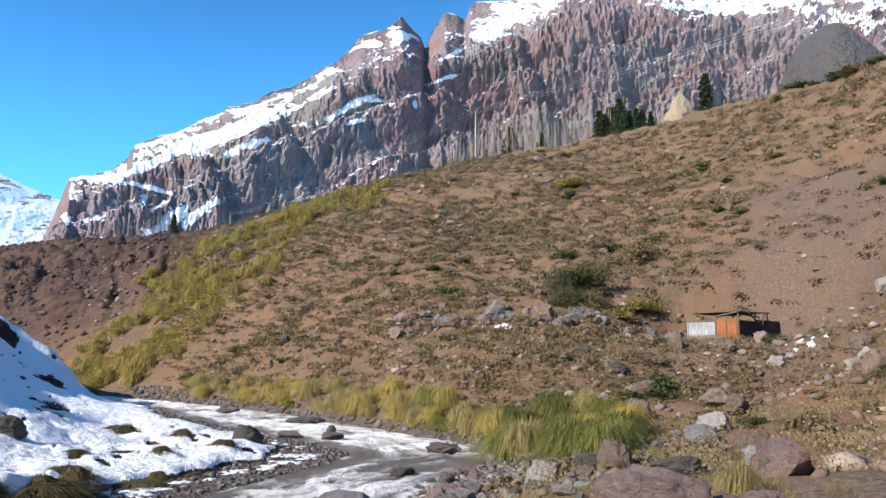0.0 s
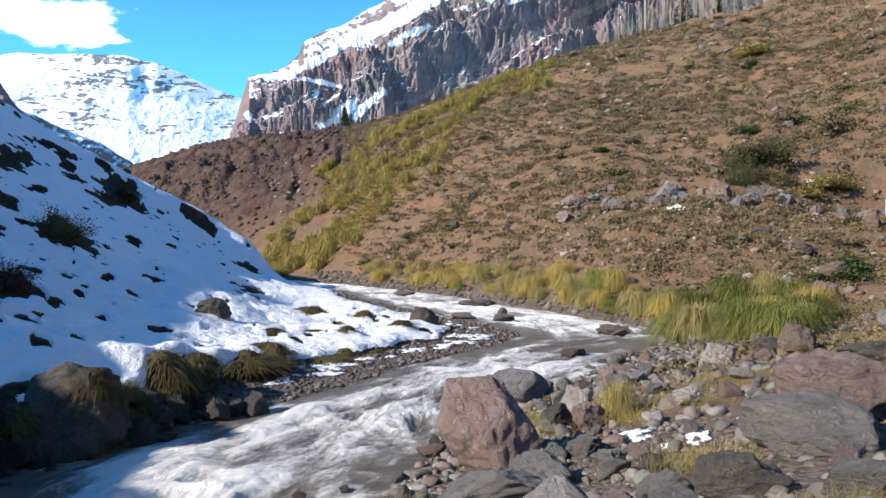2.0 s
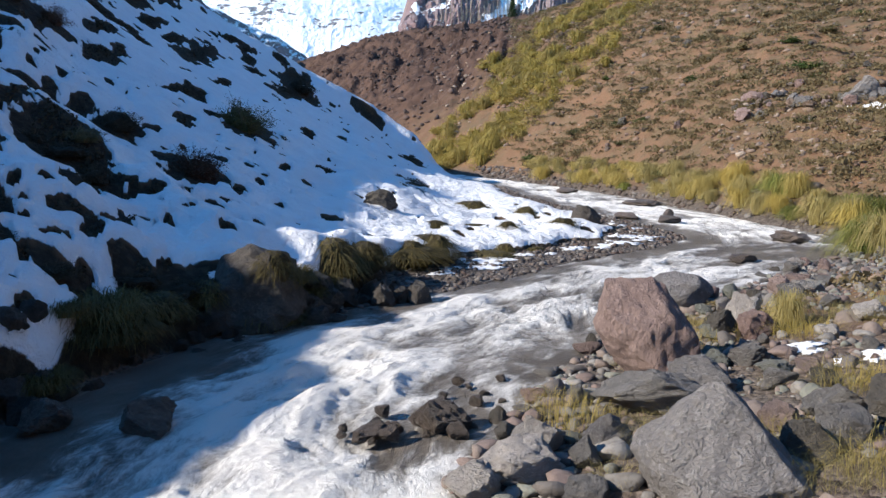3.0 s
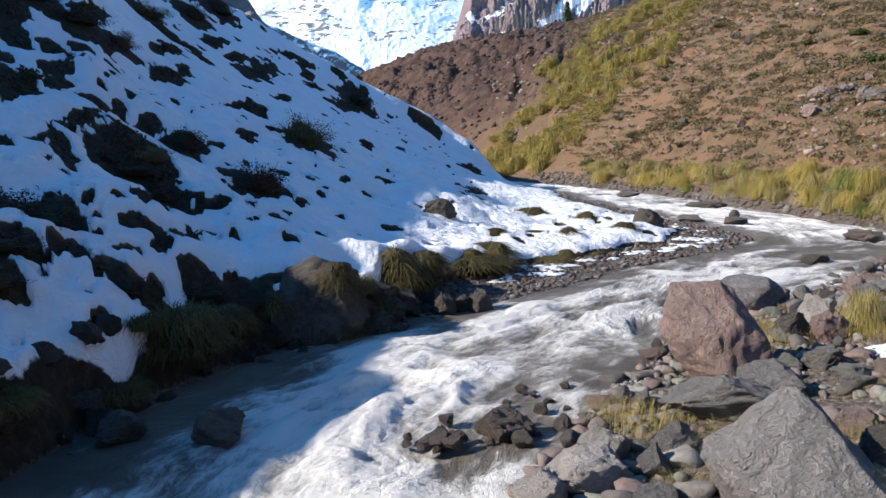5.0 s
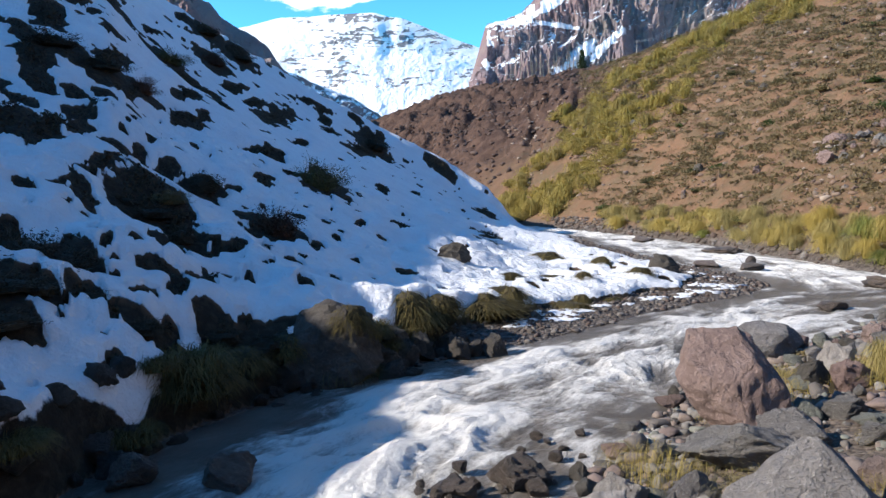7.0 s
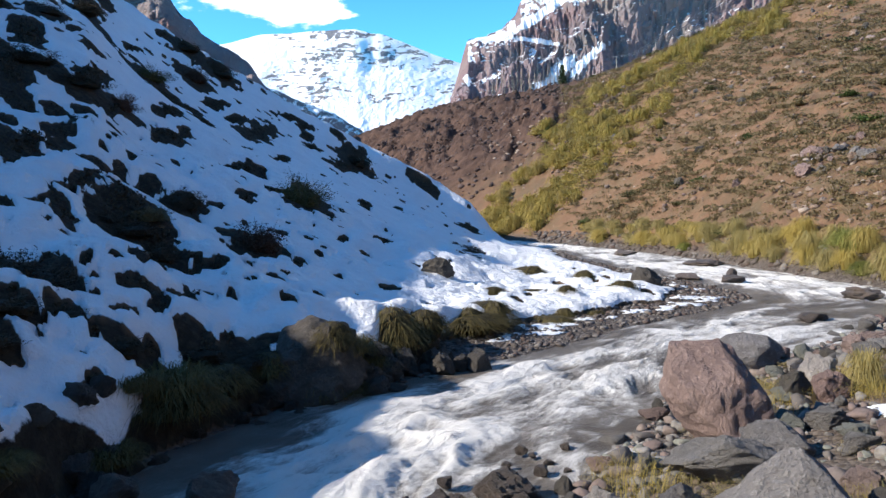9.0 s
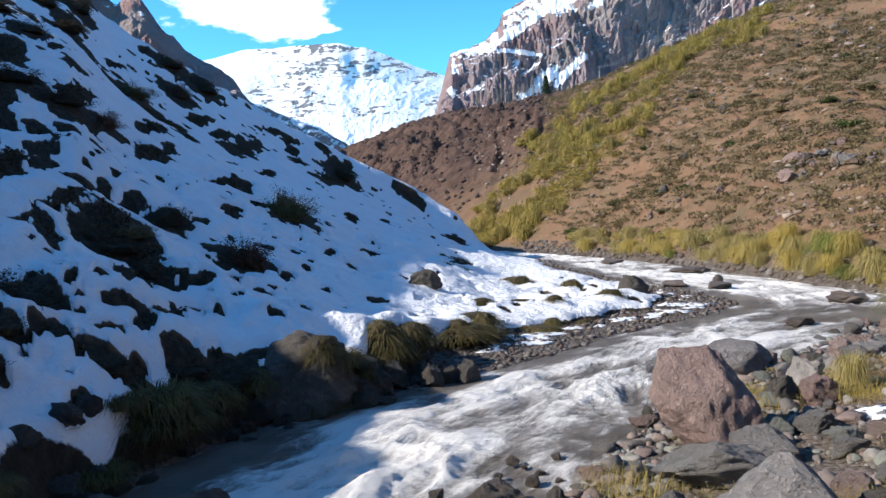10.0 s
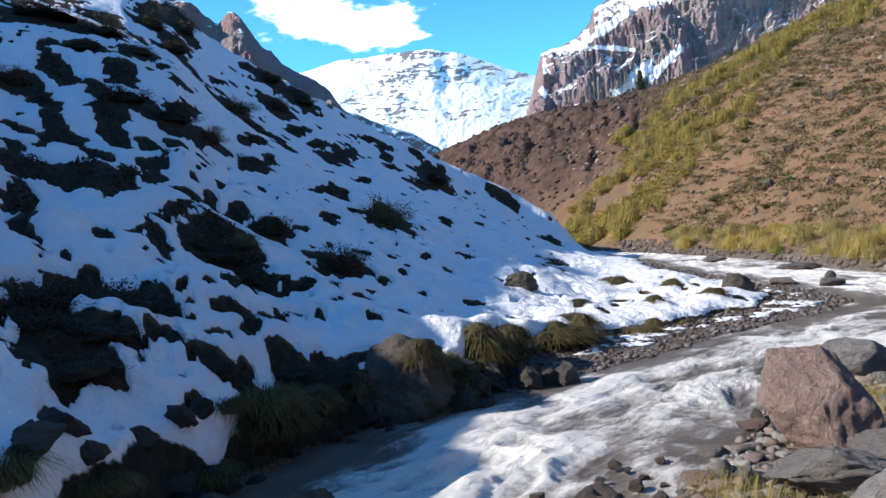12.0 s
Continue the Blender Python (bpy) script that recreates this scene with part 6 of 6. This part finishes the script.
CUSHION = [shrub_meshes(220 + i, SAGE, TWIG, 34, 26, 0.046, 0.09, 0.6) for i in range(4)]
GREENS = [shrub_meshes(230 + i, DEEP_GREEN, TWIG, 34, 26, 0.046, 0.09, 0.65) for i in range(3)]
BROOM_T = [tussock_mesh(70 + i, BROOM, 200, 0.022, 0.6, 1.0) for i in range(3)]
BROOMS = [shrub_meshes(240 + i, BROOM, TWIG, 34, 22, 0.055, 0.11, 0.8) for i in range(5)]

for i, (x, y, w, h) in enumerate(HILL_SHRUBS):
    kind, label = SCRUB[i % 4], "dark leafless scrub breaking through the snow"
    if i in (1, 2, 7):
        kind, label = OLIVE_S, "olive-brown bush rising out of the snow"
    elif i in (0, 3, 5, 9):
        kind, label = REDDISH, "reddish-brown bush rising out of the snow"
    put_shrub(kind, x, y, w, max(0.3, h), 40 * i, label, "shrubs on the snowy hill", sink=0.12)

for i, (x, y, w, h) in enumerate(DARK_MASS):
    away_by = 1 + 0.3 * w / math.hypot(x, y)
    put_shrub(SCRUB[i % 4], x * away_by, y * away_by, 1.1 * w, 1.1 * h, 77 * i, "dense dark thorn bush on the shaded bank", "shrubs on the snowy hill", sink=0.15)


def low_scrub(name, label, rows, mat, seed, n=46, leaf=1.0):
    """Uncounted dwarf plants, joined: mats of small leaves at the given places and sizes."""
    q = np.random.default_rng(seed)
    quads = []
    for px, py, pz, s, w, h, *turn in rows:
        k = int(n * np.clip(s * w / 0.2, 0.5, 6.0)) if turn else int(n * np.clip(s / 0.6, 0.5, 2.2))
        ca, sa = (math.cos(radians(turn[0])), math.sin(radians(turn[0]))) if turn else (0.72, 0.69)
        u, v = q.normal(size=k) * 0.42, q.normal(size=k) * 0.42
        bx, by = px + ca * u * s - sa * v * w, py + sa * u * s + ca * v * w
        lift = h * np.clip(1 - (u * u + v * v), 0, 1) * q.random(k)
        a, b = q.normal(size=(k, 3)), q.normal(size=(k, 3))
        size = leaf * (0.05 + 0.05 * q.random(k))[:, None] * (0.7 + 0.5 * min(s, 1.6))
        a, b = a / np.linalg.norm(a, axis=1, keepdims=True) * size, b / np.linalg.norm(b, axis=1, keepdims=True) * size * 0.6
        c = np.stack([bx, by, lift + (0 if turn else pz)], -1)
        quads.append(np.stack([c - a, c + b, c + a, c - b], 1))
    quads = np.concatenate(quads)
    if rows and len(rows[0]) > 6:
        c = quads.mean(1)
        quads[:, :, 2] += land(c[:, 0], c[:, 1])[0][:, None]
    me = bpy.data.meshes.new(name)
    me.vertices.add(4 * len(quads))
    me.vertices.foreach_set("co", quads.astype(np.float32).ravel())
    me.loops.add(4 * len(quads))
    me.loops.foreach_set("vertex_index", np.arange(4 * len(quads), dtype=np.int32))
    me.polygons.add(len(quads))
    me.polygons.foreach_set("loop_start", np.arange(0, 4 * len(quads), 4, dtype=np.int32))
    me.update(calc_edges=True)
    me.materials.append(mat)
    return tagged(new(name, me), label, "scrub", kind="stuff")


low_scrub("dwarf_scrub", "dark dwarf scrub in gaps of the snow", [(x, y, 0.0, a, b, 0.05 + 0.3 * b, turn) for x, y, a, b, turn in BARE + PATCHES], DARK_SCRUB, 91, 120, 0.42)

# scattered cushions over the dry slope
x, y, z, q = scatter(60000, (5, 10, 125, 190), lambda x, y, z, m, q: (m["right"] > 0.5) & (m["dr"] > 1.6) & (m["rim"] < -1) & (m["az"] > -66) & (m["az"] < -9)
                     & ~((m["az"] < -50) & (m["r"] < 75) & (q.random(len(x)) < 0.6)) & (q.random(len(x)) < np.clip(60.0 / m["r"], 0, 1) * (0.5 + 0.5 * (fbm(x / 11, y / 11, octaves=2, seed=33) > -0.05))), 82)
for i, (px, py, pz) in enumerate(zip(x[:190], y[:190], z[:190])):
    s = q.uniform(0.55, 1.5) * (0.75 + math.hypot(px, py) / 150)
    if q.random() < 0.42:
        put_shrub(GREENS[i % 3], px, py, s, s * 0.5, 53 * i, "dark green cushion shrub on the dry slope", "shrubs on the dry slope")
    else:
        put_shrub(CUSHION[i % 4], px, py, s, s * 0.45, 53 * i, "grey-green cushion shrub on the dry slope", "shrubs on the dry slope")
rows = [(a, b, c, (0.3 + 0.9 * q.random() ** 1.5) * (0.7 + math.hypot(a, b) / 110), (0.25 + 0.5 * q.random()) * (0.7 + math.hypot(a, b) / 110), 0.2) for a, b, c in zip(x[190:16000], y[190:16000], z[190:16000])]
low_scrub("dry_tufts", "dull grey-green tufts dotting the dry slope", rows, SLOPE_TUFT, 93, 30, 1.2)

x, y, z, q = scatter(9000, (8, 4, 42, 42), lambda x, y, z, m, q: (m["right"] > 0.5) & (m["dr"] > 3.0) & (m["r"] < 48) & (m["r"] > 10) & (fbm(x / 4, y / 4, octaves=2, seed=39) > -0.15), 89)
low_scrub("dry_scrub", "tan dry scrub between the stones of the lower slope", [(a, b, c, 0.35 + 0.5 * q.random(), 0.3 + 0.4 * q.random(), 0.4) for a, b, c in zip(x[:2300], y[:2300], z[:2300])], DRY_SCRUB, 95, 70, 0.36)

# the broom thicket that runs down the slope to the bend
THICKET = smooth_line([(9, 86), (13, 90), (17, 97), (22, 108), (29, 116), (36, 112), (41, 105)], 8)
x, y, z, q = scatter(30000, (-2, 76, 52, 140), lambda x, y, z, m, q: (m["right"] > 0.5) & (m["dr"] > 0.6) & (m["rim"] < -3) & (np.abs(away(x, y, THICKET)) < 3.5 + 9.5 * q.random(len(x)) ** 1.5) & (fbm(x / 6, y / 6, octaves=2, seed=37) > -0.08), 83)
spots = []
for i, (px, py, pz) in enumerate(zip(x, y, z)):
    if len(spots) < 285 and all((px - a) ** 2 + (py - b) ** 2 > 1.0 for a, b in spots):
        spots.append((px, py))
        s = q.uniform(1.3, 2.6)
        if i % 5 < 3:
            set_tussock(BROOM_T[i % 3], px, py, 0.95 * s, 0.8 * s, 31 * i, "yellow arching grass tuft of a dense thicket", "broom thicket on the slope", float(pz))
            continue
        put_shrub(BROOMS[i % 5], px, py, s, s * 0.62, 31 * i, "yellow-green broom bush of a dense thicket", "broom thicket on the slope", "broom_bush")
low_scrub("broom_undergrowth", "yellow-green undergrowth of the broom thicket", [(a, b, c, 0.9, 0.9, 0.7) for a, b, c in zip(x[400:3400], y[400:3400], z[400:3400])], BROOM, 94, 26)


# ---- the small tree and taller bushes by the track ----
def leafy_tree(x, y, h, seed, label, mat, trunk=0.05, crown=0.62):
    q = np.random.default_rng(seed)
    root = new("tree")
    root.matrix_basis = pose(x, y, ground_z(x, y) - 0.05)
    tv, tf, tips = [], [], []
    top = np.array([0.08 * h, 0.0, 0.45 * h])
    stick(tv, tf, (0, 0, 0), top * 0.6, trunk * h * 0.5, trunk * h * 0.36, 6)
    stick(tv, tf, top * 0.6, top, trunk * h * 0.36, trunk * h * 0.25, 6)
    for _ in range(26):
        a, e = q.uniform(0, 2 * math.pi), q.uniform(0.1, 1.4)
        r = h * crown * q.uniform(0.4, 0.9)
        tip = top * q.uniform(0.5, 1.0) + r * np.array([math.cos(a) * math.cos(e), math.sin(a) * math.cos(e), 0.8 * math.sin(e)])
        mid = (top * 0.8 + tip) / 2 + q.normal(size=3) * 0.03 * h
        stick(tv, tf, top * q.uniform(0.6, 0.95), mid, 0.014 * h, 0.009 * h, 4)
        stick(tv, tf, mid, tip, 0.009 * h, 0.003 * h, 4)
        tips += [tip, mid]
    part("trunk", mesh_of("trunk", tv, tf, TWIG), None, root)
    lv, lf = [], []
    leaf_cloud(q, lv, lf, tips, 26, 0.10 * h, 0.035 * h, 0.8)
    part("crown", mesh_of("crown", lv, lf, mat), None, root)
    return tagged(root, label, "tree", "bushes by the track")


for i, (x, y) in enumerate(GREEN_SHRUBS):
    h = (2.9, 2.4, 2.6, 0.8, 0.9, 1.4, 1.3, 1.3, 1.1)[i]
    if i < 3:
        leafy_tree(x, y, h, 400 + i, "small gnarled olive-green tree beside the track", SAGE)
    else:
        put_shrub(GREENS[i % 3], x, y, h * 1.9, h * 0.8, 30 * i, "spreading dark green bush on the slope", "bushes by the track")
for i, (x, y, w, h) in enumerate(((29.6, 39.6, 1.9, 1.3), (30.9, 40.6, 2.2, 1.9), (32.4, 40.2, 1.8, 1.5), (33.3, 41.6, 2.0, 2.1), (31.8, 42.2, 2.4, 2.2))):
    put_shrub(OLIVE_S, x, y, w, h, 50 * i, "tall grey-green thorn bush behind the track", "bushes by the track")
for i, (x, y, w) in enumerate(((33.6, 38.6, 1.5), (34.9, 38.9, 1.9), (36.2, 38.8, 1.6))):
    put_shrub(BROOMS[i], x, y, w, 0.55 * w, 70 * i, "yellow-green broom bush beside the track", "bushes by the track")
put_shrub(BROOMS[1], 61.2, 78.6, 5.2, 1.3, 10, "isolated patch of yellow broom high on the slope", "bushes by the track")


# ---- the hut ----
def build_hut(x, y, z, turn):
    hut = new("hut")
    hut.matrix_basis = pose(x, y, z, 0, 0, turn)
    deep, wide, split = 4.7, 3.3, 1.45

    def sheet(name, mat, at, turned_by, length, height, label, lean=0.0):
        v, f = corrugated(length, height)
        ob = part(name, mesh_of(name, v, f, mat, True), None, hut, label)
        ob.matrix_basis = pose(*at, lean, 0, turned_by)
        return ob

    sheet("zinc_wall", ZINC, (0.02, split + 0.02, 0), 90, wide - split, 1.48, "weathered grey zinc sheet wall")
    door = sheet("door", RUST, (0, 0.05, 0), 90, split - 0.05, 1.62, "rust-orange metal sheet door")
    for u in (0.04, 0.68, 1.33):
        bm = bmesh.new()
        block(bm, u, 0.03, 0.03, u + 0.06, 0.065, 1.6, 0.005)
        part("door_batten", bm, TIMBER, door)
    sheet("side_wall", RUST_SHADE, (0, 0, 0), 0, 1.9, 1.52, "rusted side wall, its shade put into the colour")
    sheet("side_wall", RUST_SHADE, (1.9, 0.03, 0), 0, deep - 1.9, 1.6, "")
    sheet("side_wall", RUST_SHADE, (0, wide, 0), 0, deep, 1.45, "")
    sheet("back_wall", RUST_SHADE, (deep, 0, 0), 90, wide, 1.45, "")
    for px, py, h in ((0.06, 0.06, 1.98), (0.06, split, 1.78), (0.06, wide - 0.06, 1.5), (1.9, 0.08, 2.02), (deep - 0.06, 0.06, 1.62), (deep - 0.06, wide - 0.06, 1.55), (1.7, 1.3, 2.05), (3.3, 0.08, 2.0)):
        part("post", beam((px, py, -0.25), (px, py, h), 0.085), TIMBER, hut)
    for a, b in (((-0.1, 0.06, 1.98), (3.5, 0.06, 2.04)), ((0.06, 0.0, 1.62), (1.7, 1.3, 2.08)), ((1.7, 1.3, 2.08), (deep, 1.3, 1.9)), ((1.1, 0.02, 1.98), (2.3, 0.02, 1.38)), ((2.6, 0.02, 1.32), (2.9, 0.02, 2.02)),
                 ((0.06, split, 1.74), (1.9, split, 2.02)), ((0.06, -0.1, 1.64), (0.06, wide + 0.1, 1.50)), ((0.06, 0.06, 1.98), (0.06, split, 1.78))):
        part("rafter", beam(a, b, 0.075), TIMBER, hut)
    bm = bmesh.new()
    block(bm, 0.3, 0.5, 2.0, 3.4, wide - 0.2, 2.025, 0.004)
    part("roof_sheet", bm, RUST_SHADE, hut, "buckled rusty roof sheet, half fallen in")
    bm = bmesh.new()
    block(bm, -0.02, split + 0.05, 0.70, 0.0, wide - 0.05, 0.76)
    part("seam", bm, ZINC, hut)
    return tagged(hut, "ruined shack of rusty and zinc metal sheets", "hut")


build_hut(35.0, 30.6, ground_z(35.2, 30.9) - 0.12, 12)


# ---- poles and wires ----
def build_pole(x, y, z, h, turn):
    pole = new("utility_pole")
    pole.matrix_basis = pose(x, y, z - 0.4, 0, 0, turn)
    v, f = [], []
    stick(v, f, (0, 0, 0), (0, 0, h + 0.4), 0.16, 0.11, 10)
    s = len(v)
    f.append(tuple(range(s - 10, s)))
    part("shaft", mesh_of("shaft", v, f, POLE_WOOD, True), None, pole)
    bm = bmesh.new()
    block(bm, -1.1, -0.06, h + 0.05, 1.1, 0.06, h + 0.18, 0.01)
    part("crossarm", bm, POLE_WOOD, pole)
    for px in (-1.0, 0.0, 1.0):
        v, f = [], []
        stick(v, f, (px, 0, h + 0.18), (px, 0, h + 0.28), 0.05, 0.06, 8)
        stick(v, f, (px, 0, h + 0.28), (px, 0, h + 0.42), 0.06, 0.03, 8)
        part("insulator", mesh_of("insulator", v, f, CERAMIC, True), None, pole)
    return tagged(pole, "weathered wooden power pole on the terrace edge", "utility pole", "power poles")


POLES = []
for a, d, h in ((-72, 92, 10.0), (-30.6, 134, 9.0), (-21.75, 175, 8.6), (-15.4, 228, 6.9), (-12.7, 246, 5.6)):
    (x, y), = polar([(a, d)])
    z = ground_z(x, y)
    POLES.append((x, y, z, h))
for i, (x, y, z, h) in enumerate(POLES):
    a, b = POLES[max(i - 1, 0)], POLES[min(i + 1, len(POLES) - 1)]
    turn = math.degrees(math.atan2(b[1] - a[1], b[0] - a[0])) + 90
    build_pole(x, y, z, h, turn)
for (xa, ya, za, ha), (xb, yb, zb, hb) in zip(POLES, POLES[1:]):
    n = Vector((-(yb - ya), xb - xa, 0)).normalized()
    for off in (-1.0, 0.0, 1.0):
        cu = bpy.data.curves.new("cable", "CURVE")
        cu.dimensions, cu.bevel_depth, cu.bevel_resolution = "3D", 0.018, 1
        sp = cu.splines.new("POLY")
        sp.points.add(24)
        for i, pt in enumerate(sp.points):
            t = i / 24
            sag = 4 * t * (1 - t) * 1.0
            pt.co = (xa + (xb - xa) * t + n.x * off, ya + (yb - ya) * t + n.y * off, (za + ha) * (1 - t) + (zb + hb) * t - sag, 1)
        cu.materials.append(WIRE)
        tagged(new("power_cable", cu), "thin grey power cable strung between poles", "cable", "power cables")


# ---- the pale road barrier at the terrace edge ----
def build_barrier(points):
    barrier = new("road_barrier")
    barrier.matrix_basis = pose(*points[0])
    for a, b in zip(points, points[1:]):
        a, b = Vector(a) - Vector(points[0]), Vector(b) - Vector(points[0])
        part("rail", beam(a + Vector((0, 0, 0.45)), b + Vector((0, 0, 0.45)), 0.26), BARRIER, barrier)
        for t in (0.05, 0.35, 0.65, 0.95):
            p = a.lerp(b, t)
            part("post", beam(p - Vector((0, 0, 0.6)), p + Vector((0, 0, 0.5)), 0.14), BARRIER, barrier)
    return tagged(barrier, "low pale road barrier along the terrace edge", "barrier")


build_barrier([(x, y, ground_z(x, y)) for x, y in ((73.6, 38.2), (74.4, 36.2), (75.3, 34.4), (76.3, 32.0))])


# ---- trees of the terrace ----
def conifer_parts(seed, h):
    q = np.random.default_rng(seed)
    tv, tf, lv, lf = [], [], [], []
    stick(tv, tf, (0, 0, -0.3), (0, 0, h), 0.022 * h, 0.004 * h, 7)
    for i in range(22):
        t = 0.08 + 0.9 * i / 22
        r = h * 0.31 * (1 - t) ** 0.8 * q.uniform(0.5, 1.2)
        for _ in range(8):
            a = q.uniform(0, 2 * math.pi)
            tip = np.array([math.cos(a) * r, math.sin(a) * r, t * h - 0.18 * r])
            foot = np.array([0, 0, t * h])
            stick(tv, tf, foot, tip, 0.004 * h, 0.0015 * h, 3)
            leaf_cloud(q, lv, lf, [foot + (tip - foot) * s for s in (0.35, 0.6, 0.8, 1.0)], 5, 0.022 * h, 0.028 * h, 0.6)
    return mesh_of("trunk", tv, tf, TWIG), mesh_of("crown", lv, lf, NEEDLES)


def poplar_parts(seed, h):
    q = np.random.default_rng(seed)
    tv, tf, bv, bf = [], [], [], []
    stick(tv, tf, (0, 0, -0.3), (0.01 * h, 0, 0.6 * h), 0.008 * h, 0.005 * h, 6)
    stick(tv, tf, (0.01 * h, 0, 0.6 * h), (0, 0.01 * h, h), 0.005 * h, 0.002 * h, 6)
    for _ in range(60):
        t, a = q.uniform(0.15, 0.9), q.uniform(0, 2 * math.pi)
        l = h * 0.24 * (1.05 - t) * q.uniform(0.6, 1.2)
        foot = np.array([0, 0, t * h])
        mid = foot + np.array([math.cos(a) * 0.26, math.sin(a) * 0.26, 0.75]) * l * 0.6
        tip = mid + np.array([math.cos(a) * 0.12, math.sin(a) * 0.12, 0.9]) * l
        stick(bv, bf, foot, mid, 0.0024 * h, 0.0016 * h, 3)
        stick(bv, bf, mid, tip, 0.0016 * h, 0.0008 * h, 3)
    return mesh_of("trunk", tv, tf, BARK), mesh_of("crown", bv, bf, BARK)


def set_tree(meshes, names, a, d, h, turn, label, group):
    d = d + float(np.interp(a, RIM[:, 0], RIM[:, 1]))
    (x, y), = polar([(a, d)])
    root = new("tree")
    root.matrix_basis = pose(x, y, ground_z(x, y) - 0.1, 0, 0, turn)
    root.scale = (h, h, h)
    for nm, me in zip(names, meshes):
        part(nm, me, None, root)
    return tagged(root, label, "tree", group)


CONIFERS = [conifer_parts(600 + i, 1.0) for i in range(3)]
POPLARS = [poplar_parts(610 + i, 1.0) for i in range(4)]
q = np.random.default_rng(19)
for i, (a, d, h) in enumerate(((-39.8, 6, 6.4), (-40.6, 9, 7.6), (-41.3, 5, 7.2), (-42.0, 7, 5.4), (-42.5, 4, 4.6), (-42.9, 5, 4.4), (-43.5, 4, 3.6), (-47.4, 4, 7.2), (-33.2, 9, 7.6), (-35.5, 9, 6.0), (-41.6, 4, 5.0), (-40.2, 5, 5.5))):
    set_tree(CONIFERS[i % 3], ("trunk", "crown"), a, d, h, 47 * i, "dark green conifer on the terrace edge", "conifers on the terrace")
for i in range(70):
    a = -28.5 - 12.5 * (i + q.uniform(-0.4, 0.4)) / 69
    set_tree(POPLARS[i % 4], ("trunk", "crown"), a, 4 + 7 * q.random(), q.uniform(5.5, 9.5), 31 * i, "tall bare poplar in a winter row", "bare poplars on the terrace")
for i in range(24):
    a = -3.6 - 5.4 * (i + q.uniform(-0.4, 0.4)) / 23
    set_tree(POPLARS[i % 4], ("trunk", "crown"), a, 5 + 10 * q.random(), q.uniform(8.0, 13.0), 57 * i, "bare poplar at the foot of the cliffs", "bare poplars below the cliffs")
set_tree(CONIFERS[0], ("trunk", "crown"), -8.9, 6, 8.0, 0, "dark conifer at the foot of the cliffs", "conifers on the terrace")
x, y, z, q = scatter(4000, (60, 20, 130, 70), lambda x, y, z, m, q: (np.abs(m["rim"] - 1.5) < 2.0) & (m["az"] < -53) & (m["az"] > -68), 84)
for i, (px, py) in enumerate(zip(x[:26], y[:26])):
    put_shrub(GREENS[i % 3] if i % 3 else CUSHION[i % 4], px, py, 2.4 + 1.6 * q.random(), 1.2 + 0.8 * q.random(), 41 * i, "olive hedge bush along the terrace edge", "hedge on the terrace")

# the ochre crag that stands behind the conifers
(x, y), = polar([(-45.7, 128)])
set_rock(mesh_of("crag", PEAKED_P, PEAKED_F, OCHRE, True), x, y, 9.0, 9.5, 30, "pointed ochre-yellow crag behind the conifers", "", 0.25, 0.8, "crag")
